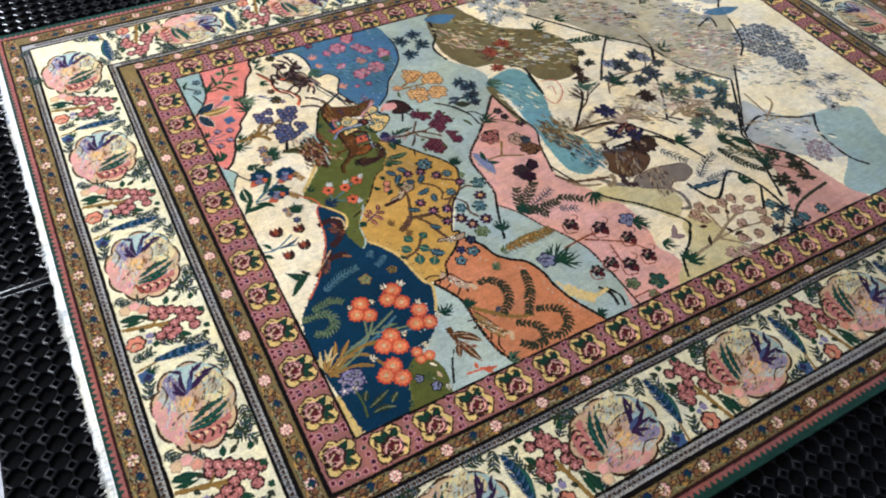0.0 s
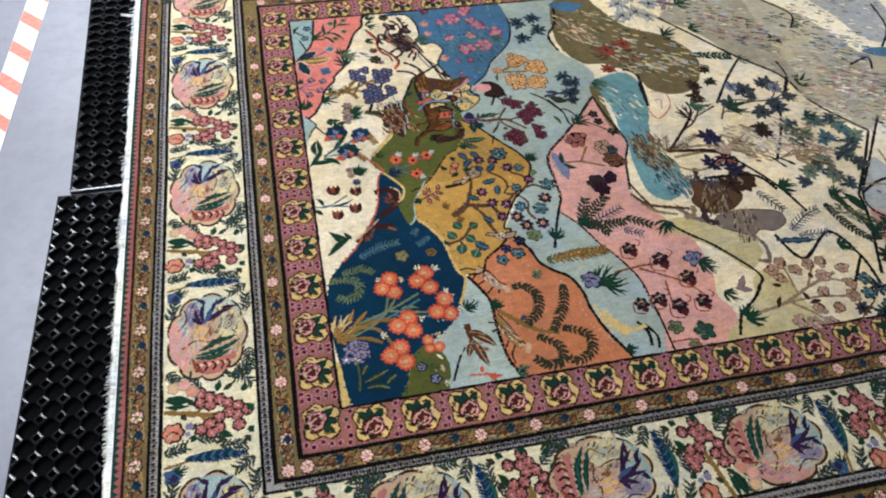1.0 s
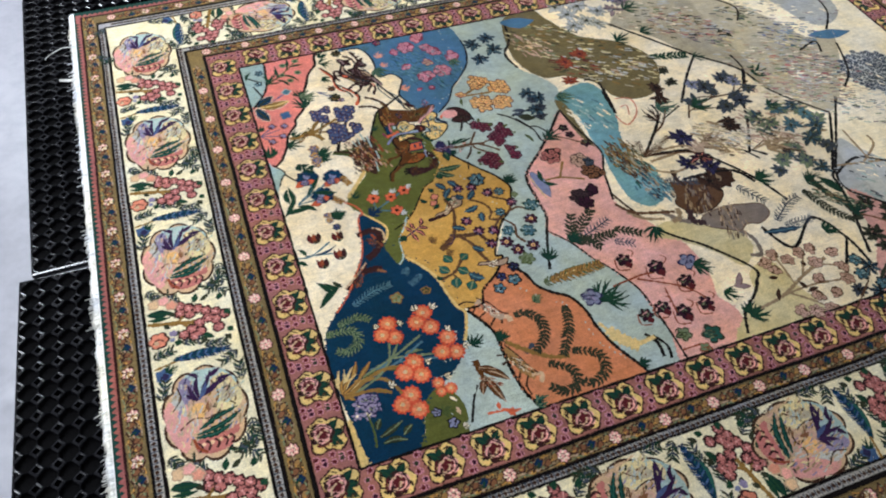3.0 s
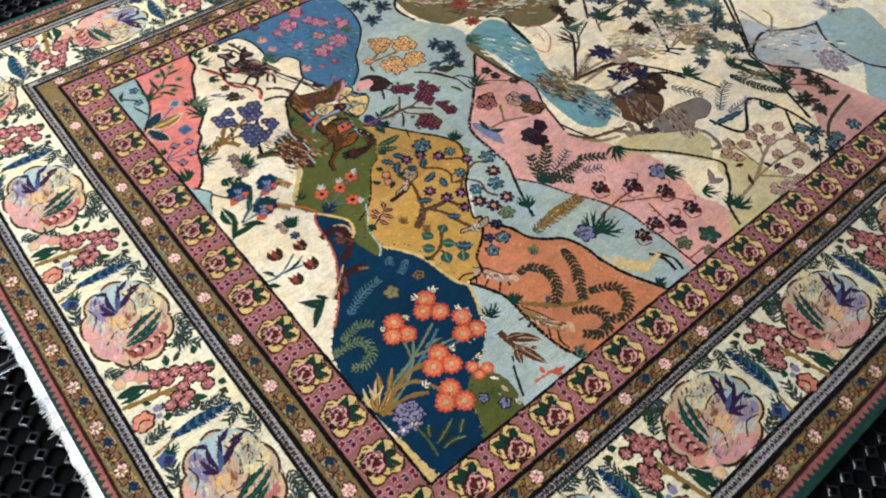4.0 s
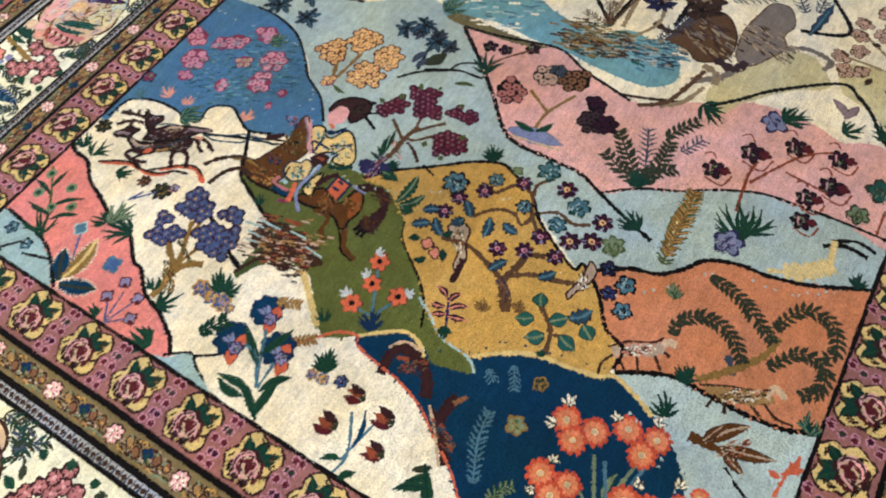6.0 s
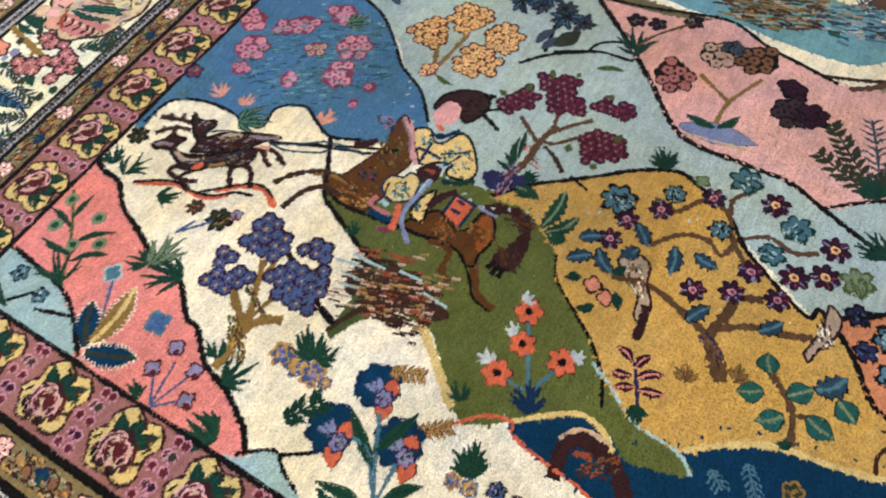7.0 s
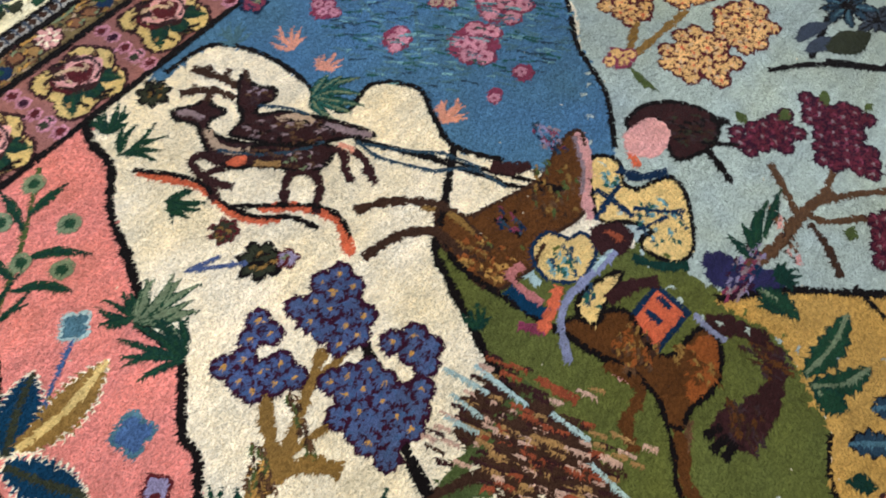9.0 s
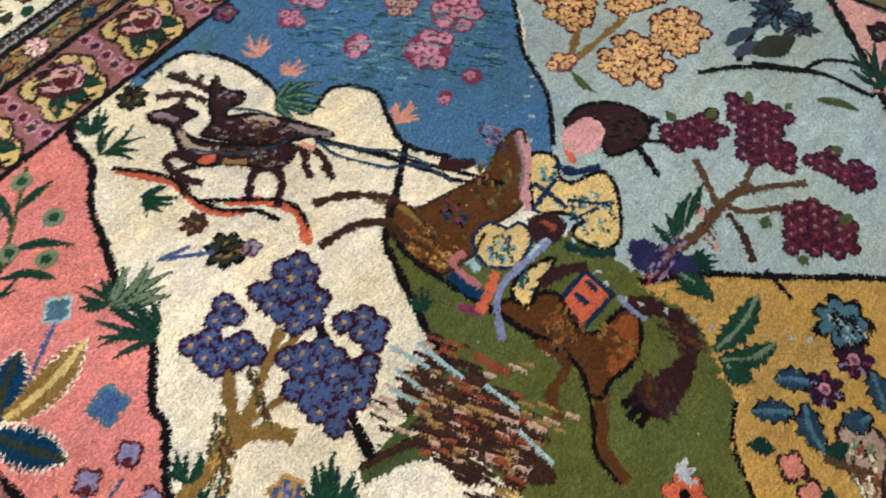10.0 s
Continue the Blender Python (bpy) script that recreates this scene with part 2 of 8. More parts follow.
def catmull(pts, closed, step=0.004):
    """A smooth line through the points, in steps of about that length."""
    n, out = len(pts), []
    for i in range(n if closed else n - 1):
        g = [pts[(i + k) % n] if closed else pts[min(max(i + k, 0), n - 1)] for k in (-1, 0, 1, 2)]
        (ax, ay), (bx, by), (cx, cy), (dx, dy) = g
        m = max(1, min(60, int(math.hypot(cx - bx, cy - by) / step)))
        for k in range(m):
            t = k / m
            a, b, c, d = -t + 2 * t * t - t ** 3, 2 - 5 * t * t + 3 * t ** 3, t + 4 * t * t - 3 * t ** 3, t ** 3 - t * t
            out.append(((a * ax + b * bx + c * cx + d * dx) / 2, (a * ay + b * by + c * cy + d * dy) / 2))
    if not closed:
        out.append(pts[-1])
    return out


def knotted(pts, amount=0.0015):
    """Steps of single knots along an outline."""
    return [(x + rng.uniform(-amount, amount), y + rng.uniform(-amount, amount)) for x, y in pts]


from mathutils.geometry import delaunay_2d_cdt


class Weave:
    """Gathers the coloured areas of one motif, each a hair above the one before, and makes one part of the rug of them."""
    made = 0

    def __init__(self, name, level=0.0012, swap=False, flip=1):
        self.name, self.level, self.swap, self.flip = name, level, swap, flip
        self.areas = []
        Weave.made += 1
        self.level += (Weave.made * 0.618 % 1) * 0.00003

    def add(self, colour, pts, faces=None):
        self.areas.append((colour, pts, faces))

    def done(self, places=((0, 0),), label=""):
        verts, faces, slots, keys = [], [], [], []
        step = min(0.00004, 0.0014 / max(1, len(self.areas)))
        for k, (colour, pts, own) in enumerate(self.areas):
            if self.swap:
                pts = [(v, u) for u, v in pts]
            if self.flip < 0:
                pts = [(x, -y) for x, y in pts]
            if colour not in keys:
                keys.append(colour)
            s = len(verts)
            z = LIE + (self.level - 0.0017 + step * k) * 0.3
            half = len(pts) // 2
            rise = 0.0000014 if own and len(own) == half - 1 else 0
            verts.extend((x, y, z + rise * (i % half % 25)) for i, (x, y) in enumerate(pts))
            for f in own or [range(len(pts))]:
                f = list(f)
                if sum(pts[f[i - 1]][0] * pts[f[i]][1] - pts[f[i]][0] * pts[f[i - 1]][1] for i in range(len(f))) < 0:
                    f.reverse()
                faces.append(tuple(s + i for i in f))
                slots.append(keys.index(colour))
        KNOTS.append(([keys[k] for k in slots], verts, faces, places))
        made = None
        for x, y in places:
            if made is None:
                made = mesh_object(self.name, verts, faces, [WOOL[k] for k in keys], slots, rug, (x, y, 0))
                if label:
                    tagged(made, label)
            else:
                ob = new(self.name, made.data)
                ob.location, ob.parent = (x, y, 0), rug
                if label:
                    tagged(ob, label)
        return made


def filled(w, colour, outline):
    """An area with any outline, cut into triangles."""
    n = len(outline)
    got = delaunay_2d_cdt([Vector(p) for p in outline], [(i, (i + 1) % n) for i in range(n)], [], 1, 1e-6)
    w.add(colour, [tuple(v) for v in got[0]], [tuple(f) for f in got[2]])


def shape(w, colour, pts, rim=""):
    line = catmull(pts, True, 0.003)
    filled(w, colour, knotted(line))
    if rim:
        stroke(w, rim, line[::3] + line[:1], 0.0028)


def mottle(w, colours, c, r, n, angle, length=0.0075, width=0.0022, squash=0.7):
    """Short slanting stitches of other yarn scattered over an area."""
    ca, sa = math.cos(angle), math.sin(angle)
    for k in range(n):
        a, q = rng.uniform(0, 6.283), r * math.sqrt(rng.random())
        u, v = q * math.cos(a), q * math.sin(a) * squash
        x, y = c[0] + u * ca - v * sa, c[1] + u * sa + v * ca
        l = length * rng.uniform(0.5, 1.2)
        b = angle + rng.uniform(-0.3, 0.3)
        stroke(w, colours[k % len(colours)], [(x, y), (x + l * math.cos(b), y + l * math.sin(b))], width * rng.uniform(0.7, 1.3))


def stroke(w, colour, pts, width):
    line = catmull(pts, False, 0.0032)
    width *= 1.3 if colour == "ink" else 1
    left, right = [], []
    for i, (x, y) in enumerate(line):
        (ax, ay), (bx, by) = line[max(i - 1, 0)], line[min(i + 1, len(line) - 1)]
        d = math.hypot(bx - ax, by - ay) or 1
        h = width / 2 * rng.uniform(0.6, 1.3) + rng.uniform(-0.0003, 0.0005)
        nx, ny = -(by - ay) / d * h, (bx - ax) / d * h
        left.append((x + nx, y + ny))
        right.append((x - nx, y - ny))
    m = len(left)
    w.add(colour, left + right, [(i, i + 1, m + i + 1, m + i) for i in range(m - 1)])


def spot(w, colour, c, r, lobes=0, depth=0.15, squash=1.0, turn=0.0, n=0):
    pts = []
    n = n or max(14, lobes * 6)
    for k in range(n):
        a = 2 * math.pi * k / n
        q = r * (1 - depth + depth * abs(math.cos(a * lobes / 2)) * 1.2 if lobes else 1) * rng.uniform(0.92, 1.08) + rng.uniform(-0.0006, 0.0006)
        x, y = q * math.cos(a), q * math.sin(a) * squash
        pts.append((c[0] + x * math.cos(turn) - y * math.sin(turn), c[1] + x * math.sin(turn) + y * math.cos(turn)))
    w.add(colour, pts)


OTHER = dict(bluegr="aquaL", sage="olivest", mossdk="brass", purple="lilac", gold="straw2", greyvi="lilac", indigo="blue", slatebl="bluegr")
OUTLINED = dict(slatebl="ink", tealgn="darkgn", sage="leafgn", greyvi="slate", mauve="maroon", cream="mossdk", brass="umber")
VEINED = dict(slatebl="bluegr", tealgn="sage", leafgn="darkgn", darkgn="leafgn", plumdk="coral2", brass="gold")


def leaf(w, colour, a, b, width, vein="", teeth=0, edge=""):
    if colour == "slatebl" and not teeth:
        teeth = 4
    dx, dy = b[0] - a[0], b[1] - a[1]
    length = math.hypot(dx, dy) or 1e-4
    ux, uy = dx / length, dy / length
    bend = rng.uniform(-0.12, 0.12) * length

    def outline(grow):
        m = teeth * 2 if teeth else 8
        sides = ([], [])
        for k in range(m + 1):
            t = k / m
            h = (width / 2 + grow) * math.sin(math.pi * min(1, t * 0.94 + 0.06)) ** (0.75 if teeth else 1.0)
            if teeth and k % 2:
                h *= 0.62
            s = t * (length + 2 * grow) - grow
            for side, row in zip((1, -1), sides):
                off = side * h + bend * math.sin(math.pi * t)
                row.append((a[0] + ux * s - uy * off, a[1] + uy * s + ux * off))
        return sides[0] + sides[1], [(k, k + 1, m + k + 2, m + k + 1) for k in range(m)]

    edge = edge or OUTLINED.get(colour, "")
    vein = vein or VEINED.get(colour, "")
    if edge:
        w.add(edge, *outline(0.0019 if teeth else 0.0015))
    pts, faces = outline(0)
    w.add(colour, knotted(pts, 0.0009), faces)
    if vein:
        mid = (a[0] + dx * 0.5 - uy * bend, a[1] + dy * 0.5 + ux * bend)
        stroke(w, vein, [a, mid, b], max(0.0012, width * 0.14))


def serrated(w, colour, a, b, width, edge):
    leaf(w, colour, a, b, width * 1.5, "mossdk" if colour != "brass" else "ochrelt", 13, "" if edge == "none" else edge)


def tuft(w, colour, base, tip, n, width):
    """A fan of narrow leaves from one foot."""
    n, width = n + n // 2, width * 0.72
    dx, dy = tip[0] - base[0], tip[1] - base[1]
    for k in range(n):
        f = (k / (n - 1) - 0.5) if n > 1 else 0
        a = f * 1.7 + rng.uniform(-0.1, 0.1)
        s = (1 - 0.35 * abs(f * 2)) * rng.uniform(0.85, 1.1)
        c, d = math.cos(a) * s, math.sin(a) * s
        start = (base[0] + dx * 0.05, base[1] + dy * 0.05)
        leaf(w, colour, start, (base[0] + dx * c - dy * d, base[1] + dx * d + dy * c), width * 0.8)


def fern(w, colour, pts, size):
    line = catmull(pts, False, size * 0.28)
    stroke(w, colour, pts, size * 0.1)
    for i in range(0, len(line) - 1):
        (x, y), (bx, by) = line[i], line[i + 1]
        d = math.hypot(bx - x, by - y) or 1
        ux, uy = (bx - x) / d, (by - y) / d
        for side in (1, -1):
            s = size * 0.52 * (0.6 + 0.4 * math.sin(math.pi * (i + 0.5) / len(line)))
            leaf(w, colour, (x, y), (x + (ux * 0.75 - side * uy) * s, y + (uy * 0.75 + side * ux) * s), size * (0.24 if colour in ("mossdk", "darkgn", "leafgn") else 0.10))


def blob(w, colour, lobes, c, r, edge="ink"):
    turn = rng.uniform(0, 6)
    if edge:
        spot(w, edge, c, r * 1.08 + 0.001, lobes, 0.32, turn=turn)
    spot(w, colour, c, r * 0.88, lobes, 0.32, turn=turn)
    if lobes > 4:
        mottle(w, (edge, OTHER.get(colour, "sage"), edge), c, r * 0.6, int(r * 1100), turn, r * 0.4, 0.0016, 0.9)


def eye(w, c, r):
    spot(w, "sage", c, r * 1.1)
    spot(w, "leafgn", c, r * 0.55)


def bud(w, c, r):
    blob(w, "lilac", 4, c, r, "maroon")
    spot(w, "maroon", (c[0] - r * 0.5, c[1] - r * 0.4), r * 0.4)


def bud2(w, c, r):
    for k, colour in enumerate(("maroon", "rust", "maroonbr")):
        d = (k - 1) * r * 0.45
        leaf(w, colour, (c[0] + d, c[1] - r * 0.8), (c[0] + d * 1.5, c[1] + r * 0.9), r * 0.75)
    tuft(w, "mossdk", (c[0], c[1] - r), (c[0], c[1] - r * 0.2), 3, r * 0.35)


def packed(c, r, s):
    """Places in a honeycomb that lie inside a circle."""
    out, rows = [], int(r / (s * 0.87)) + 1
    ox, oy = rng.uniform(-0.3, 0.3) * s, rng.uniform(-0.3, 0.3) * s
    for j in range(-rows, rows + 1):
        for i in range(-rows - 1, rows + 2):
            x, y = (i + 0.5 * (j % 2)) * s + ox, j * s * 0.87 + oy
            if math.hypot(x, y) < r:
                out.append((c[0] + x + rng.uniform(-0.12, 0.12) * s, c[1] + y + rng.uniform(-0.12, 0.12) * s))
    return out


def heads(w, petal, edge, dot, c, r, small):
    places = packed(c, max(r - small * 0.7, small * 0.6), small * 1.98)
    spot(w, edge, c, r * 0.80, 7, 0.1)
    for p in places:
        spot(w, edge, p, small * 1.22, 5, 0.15, n=15)
    for k, p in enumerate(places):
        spot(w, petal, p, small * 0.93, 5, 0.24, n=20, turn=rng.uniform(0, 6))
        if dot and rng.random() < 0.75:
            spot(w, dot, p, small * 0.26, n=6)


def bunch(w, petal, edge, dot, circles, small, light):
    """Florets packed over several overlapping rounds, with dark yarn between them."""
    rows = {}
    for c, r in circles:
        for i in range(int((c[0] - r) / (small * 1.6)), int((c[0] + r) / (small * 1.6)) + 2):
            for j in range(int((c[1] - r) / (small * 1.8)) - 1, int((c[1] + r) / (small * 1.8)) + 2):
                p = (i * small * 1.6, (j + 0.5 * (i % 2)) * small * 1.8)
                if math.hypot(p[0] - c[0], p[1] - c[1]) < r - small * 0.62:
                    rows[(i, j)] = (p[0] + rng.uniform(-0.18, 0.18) * small, p[1] + rng.uniform(-0.18, 0.18) * small)
    for p in rows.values():
        spot(w, edge, p, small * 1.24, 7, 0.18, n=21)
    for p in rows.values():
        turn = rng.uniform(0, 6)
        spot(w, petal, p, small * rng.uniform(0.80, 0.92), 6, 0.30, n=24, turn=turn)
        for k in range(3):
            a = turn + 2.1 * k + rng.uniform(-0.3, 0.3)
            stroke(w, (edge, light)[k % 2], [(p[0] + small * 0.3 * math.cos(a), p[1] + small * 0.3 * math.sin(a)), (p[0] + small * 0.85 * math.cos(a), p[1] + small * 0.85 * math.sin(a))], 0.0013)
        if dot and rng.random() < 0.7:
            spot(w, dot, p, small * rng.uniform(0.16, 0.26), 5, 0.2, n=10)


def florets(w, petal, edge, c, r):
    heads(w, petal, edge, edge, c, r, max(0.006, min(0.0095, r * 0.34)))


def petals(w, n, c, r, colour, edge, core, wide=0.42):
    turn = rng.uniform(0, 1)
    for grow, col in ((1.14, edge), (1.0, colour)):
        if not col:
            continue
        for k in range(n):
            a = 2 * math.pi * k / n + turn
            spot(w, col, (c[0] + r * 0.58 * math.cos(a), c[1] + r * 0.58 * math.sin(a)), r * wide * grow, 0, 0, 0.72, a, n=12)
    spot(w, core, c, r * 0.28, n=10)


def daisy6(w, colour, core, c, r):
    petals(w, 6, c, r, colour, "maroon", core)


def daisyo(w, c, r):
    spot(w, "coralr", c, r * 1.02, 11, 0.20)
    petals(w, 11, c, r * 0.92, "orangefl", "", "lemon", 0.26)
    spot(w, "sand", c, r * 0.20, n=8)


def dflower(w, core, c, r):
    petals(w, 7, c, r, "plumdk", "ink", core, 0.34)
    for k in range(7):
        a = rng.uniform(0, 6.28)
        stroke(w, ("lilac", "navy2", "rasp")[k % 3], [(c[0] + r * 0.4 * math.cos(a), c[1] + r * 0.4 * math.sin(a)), (c[0] + r * 0.8 * math.cos(a), c[1] + r * 0.8 * math.sin(a))], 0.0014)
    spot(w, "rasp", c, r * 0.14, n=7)


def berry(w, c, r):
    stroke(w, "rust", [(c[0] - r, c[1] + r * 0.4), (c[0] - r * 1.2, c[1] - r), (c[0], c[1] - r * 1.4)], 0.003)
    stroke(w, "rust", [(c[0] + r, c[1] + r * 0.2), (c[0] + r * 1.5, c[1] + r * 0.7), (c[0] + r * 1.1, c[1] + r * 1.2)], 0.0025)
    blob(w, "plumdk", 6, c, r * 0.80, "ink")
    spot(w, "maroon", (c[0] + r * 0.2, c[1] - r * 0.8), r * 0.42, 4, 0.3)
    stroke(w, "pinklt", [(c[0] - r * 0.4, c[1] + r * 0.2), (c[0] + r * 0.3, c[1] + r * 0.4)], 0.002)


def bloom(w, c, r):
    """A large fan-shaped flower with a scalloped blue crown and coral petals."""
    spot(w, "navy2", (c[0] + r * 0.2, c[1] + r * 0.3), r * 0.95, 8, 0.16)
    spot(w, "navy", (c[0] + r * 0.2, c[1] + r * 0.3), r * 0.80, 8, 0.16)
    for s in (-1, 1):
        leaf(w, "coral", (c[0], c[1] - r * 0.2), (c[0] + s * r * 0.85 - r * 0.1, c[1] - r * 0.35 + s * r * 0.2), r * 0.62, "", 0, "maroon")
    for k in range(3):
        leaf(w, "greyvi", c, (c[0] + r * (0.0 + 0.25 * k), c[1] + r * (0.75 - 0.15 * k)), r * 0.24)
    blob(w, "lilac", 6, (c[0] - r * 0.1, c[1] - r * 0.2), r * 0.34, "indigo")


def rosette(w, colour, edge, n, c, r):
    """A ring of small outlined leaves or petals round a dark heart."""
    turn = rng.uniform(0, 6)
    n += 3
    for k in range(n):
        a = 6.283 * k / n + turn
        q = r * rng.uniform(0.7, 1.35)
        leaf(w, colour, (c[0] + q * 0.2 * math.cos(a), c[1] + q * 0.2 * math.sin(a)), (c[0] + q * math.cos(a), c[1] + q * math.sin(a)), q * 0.34, edge if k % 2 else "", 0, edge)
    spot(w, edge, c, r * 0.2, n=8)


def facet(w, colour, pts):
    w.add(colour, pts)


def brush(w, colour, under, a, b, n, spread):
    """Loose strokes of fallen brushwood."""
    dx, dy = b[0] - a[0], b[1] - a[1]
    d = math.hypot(dx, dy)
    ux, uy = dx / d, dy / d
    for k in range(n):
        s, off = rng.uniform(0.1, 0.9) * d, rng.gauss(0, 0.45) * spread
        x, y = a[0] + ux * s - uy * off, a[1] + uy * s + ux * off
        l = rng.uniform(0.007, 0.017)
        stroke(w, (colour, under, "peachgr", under, "sand2", "mocha", "maroonbr")[k % 7], [(x - ux * l / 2, y - uy * l / 2), (x + ux * l / 2 - uy * 0.004, y + uy * l / 2)], rng.uniform(0.0015, 0.0030))


# the pile's cream ground and the body of the rug
ENDW, SIDEW = 0.484, 0.466
bx0, by0, bx1, by1 = -ENDW, -SIDEW, FX + ENDW, FY + SIDEW


def rug_edge(step=0.03):
    """The slightly uneven outline of the rug."""
    pts = []
    for (x0, y0), (x1, y1) in (((bx0, by0), (bx1, by0)), ((bx1, by0), (bx1, by1)), ((bx1, by1), (bx0, by1)), ((bx0, by1), (bx0, by0))):
        n = int(math.hypot(x1 - x0, y1 - y0) / step)
        for k in range(n):
            t = k / n
            x, y = x0 + (x1 - x0) * t, y0 + (y1 - y0) * t
            wob = 0.004 * noise.noise((x * 3, y * 3, 0.5))
            pts.append((x + (wob if x0 == x1 else 0), y + (wob if y0 == y1 else 0)))
    return pts


edge = rug_edge()
ne = len(edge)
cx, cy = (bx0 + bx1) / 2, (by0 + by1) / 2
bv = [(x, y, 0) for x, y in edge] + [(x, y, PILE - 0.005) for x, y in edge]
bv += [(x + (0.002 if x < cx else -0.002), y + (0.002 if y < cy else -0.002), PILE - 0.0032) for x, y in edge]
bf = [tuple(range(2 * ne, 3 * ne))]
for k in range(ne):
    k2 = (k + 1) % ne
    bf += [(k, k2, ne + k2, ne + k), (ne + k, ne + k2, 2 * ne + k2, 2 * ne + k)]
tagged(mesh_object("pile_body", bv, bf, [WOOL["ziggreen"], WOOL["cream"]], [0] * len(bf), rug), "dark green wool selvedge and backing")
w = Weave("field_ground", 0.0)
w.add("cream", [(-0.02, -0.02), (FX + 0.02, -0.02), (FX + 0.02, FY + 0.02), (-0.02, FY + 0.02)])
w.done(label="cream wool ground of the field")

LEVEL = [0.0001]


def ground(name, colour, pts):
    """One coloured hill or pool of the pictorial field."""
    LEVEL[0] += 0.00003
    g = Weave(name, LEVEL[0])
    filled(g, colour, knotted(catmull(pts, True, 0.003)))
    line = catmull(pts, True, 0.012)
    for x, y in line:
        if rng.random() < 0.5:
            a = rng.uniform(0, 6.28)
            stroke(g, colour, [(x, y), (x + 0.005 * math.cos(a), y + 0.005 * math.sin(a))], 0.0022)
    g.done()


# ---- the pictorial field ----
ground("pale_aqua_ground", "aqua", [(0.694, 1.41), (0.933, 1.443), (0.887, 1.268), (0.843, 1.199), (0.854, 1.121), (0.907, 1.05), (0.932, 0.987), (0.904, 0.898), (0.893, 0.891), (0.822, 0.81), (0.759, 0.745), (0.682, 0.667), (0.673, 0.573), (0.671, 0.513), (0.65, 0.463), (0.694, 0.404), (0.723, 0.342), (0.753, 0.295), (0.786, 0.224), (0.794, 0.166), (0.798, 0.084), (0.805, -0.028), (0.7, -0.031), (0.68, 0.026), (0.623, 0.11), (0.602, 0.218), (0.528, 0.296), (0.476, 0.363), (0.492, 0.427), (0.561, 0.562), (0.512, 0.701), (0.446, 0.864), (0.522, 1.007), (0.602, 1.077), (0.677, 1.168)])
ground("pale_aqua_corner", "aquaL", [(0.077, 1.419), (0.08, 1.399), (0.075, 1.347), (0.067, 1.288), (0.051, 1.248), (0.022, 1.209), (-0.003, 1.177), (-0.005, 1.258), (-0.013, 1.338), (-0.028, 1.435)])
ground("salmon_ground", "salmon", [(0.252, 1.405), (0.239, 1.375), (0.234, 1.341), (0.204, 1.302), (0.188, 1.262), (0.169, 1.22), (0.153, 1.194), (0.155, 1.168), (0.151, 1.144), (0.117, 1.103), (0.112, 1.08), (0.081, 1.041), (0.066, 0.994), (0.051, 0.964), (0.039, 0.944), (0.018, 0.925), (-0.007, 0.933), (-0.014, 1.059), (-0.006, 1.174), (0.022, 1.211), (0.05, 1.249), (0.067, 1.289), (0.075, 1.347), (0.08, 1.404), (0.087, 1.43), (0.148, 1.428)])
ground("steel_blue_ground", "steel", [(0.324, 1.387), (0.388, 1.38), (0.411, 1.341), (0.417, 1.289), (0.41, 1.238), (0.416, 1.216), (0.455, 1.219), (0.478, 1.182), (0.461, 1.147), (0.448, 1.112), (0.464, 1.067), (0.484, 1.021), (0.521, 1), (0.538, 0.998), (0.585, 1.04), (0.617, 1.095), (0.657, 1.135), (0.704, 1.193), (0.727, 1.265), (0.729, 1.318), (0.716, 1.406), (0.655, 1.485), (0.411, 1.459)])
ground("pale_aqua_hollow", "aqua", [(0.352, 0.294), (0.383, 0.249), (0.396, 0.209), (0.394, 0.15), (0.395, 0.094), (0.402, 0.044), (0.46, -0.02), (0.337, -0.034), (0.238, -0.009), (0.285, 0.071), (0.3, 0.103), (0.29, 0.135), (0.229, 0.151), (0.28, 0.196), (0.306, 0.238), (0.32, 0.272)])
ground("pale_aqua_inlet", "aqua", [(0.282, 0.184), (0.343, 0.082), (0.282, 0.012), (0.224, 0.055), (0.22, 0.134)])
ground("navy_ground", "navy", [(0.202, 0.679), (0.231, 0.641), (0.247, 0.613), (0.243, 0.587), (0.235, 0.57), (0.261, 0.537), (0.278, 0.495), (0.308, 0.474), (0.331, 0.425), (0.339, 0.366), (0.352, 0.313), (0.35, 0.293), (0.338, 0.254), (0.321, 0.219), (0.298, 0.182), (0.266, 0.15), (0.184, 0.098), (0.158, 0.038), (0.136, -0.023), (0.056, -0.016), (0.026, -0.007), (0.017, 0.047), (0.011, 0.113), (0.003, 0.191), (-0.003, 0.246), (0.014, 0.339), (0.054, 0.393), (0.095, 0.436), (0.125, 0.483), (0.156, 0.532), (0.173, 0.583), (0.18, 0.632), (0.189, 0.67)])
ground("olive_green_ground", "green", [(0.361, 1.059), (0.343, 1.032), (0.328, 1.002), (0.309, 0.961), (0.3, 0.933), (0.271, 0.891), (0.255, 0.855), (0.255, 0.822), (0.235, 0.798), (0.203, 0.766), (0.183, 0.747), (0.175, 0.72), (0.202, 0.679), (0.231, 0.641), (0.247, 0.613), (0.245, 0.584), (0.234, 0.566), (0.226, 0.542), (0.244, 0.484), (0.261, 0.505), (0.269, 0.561), (0.296, 0.601), (0.337, 0.645), (0.367, 0.685), (0.394, 0.718), (0.424, 0.733), (0.446, 0.764), (0.469, 0.797), (0.473, 0.829), (0.471, 0.872), (0.47, 0.917), (0.42, 0.979), (0.377, 1.046)])
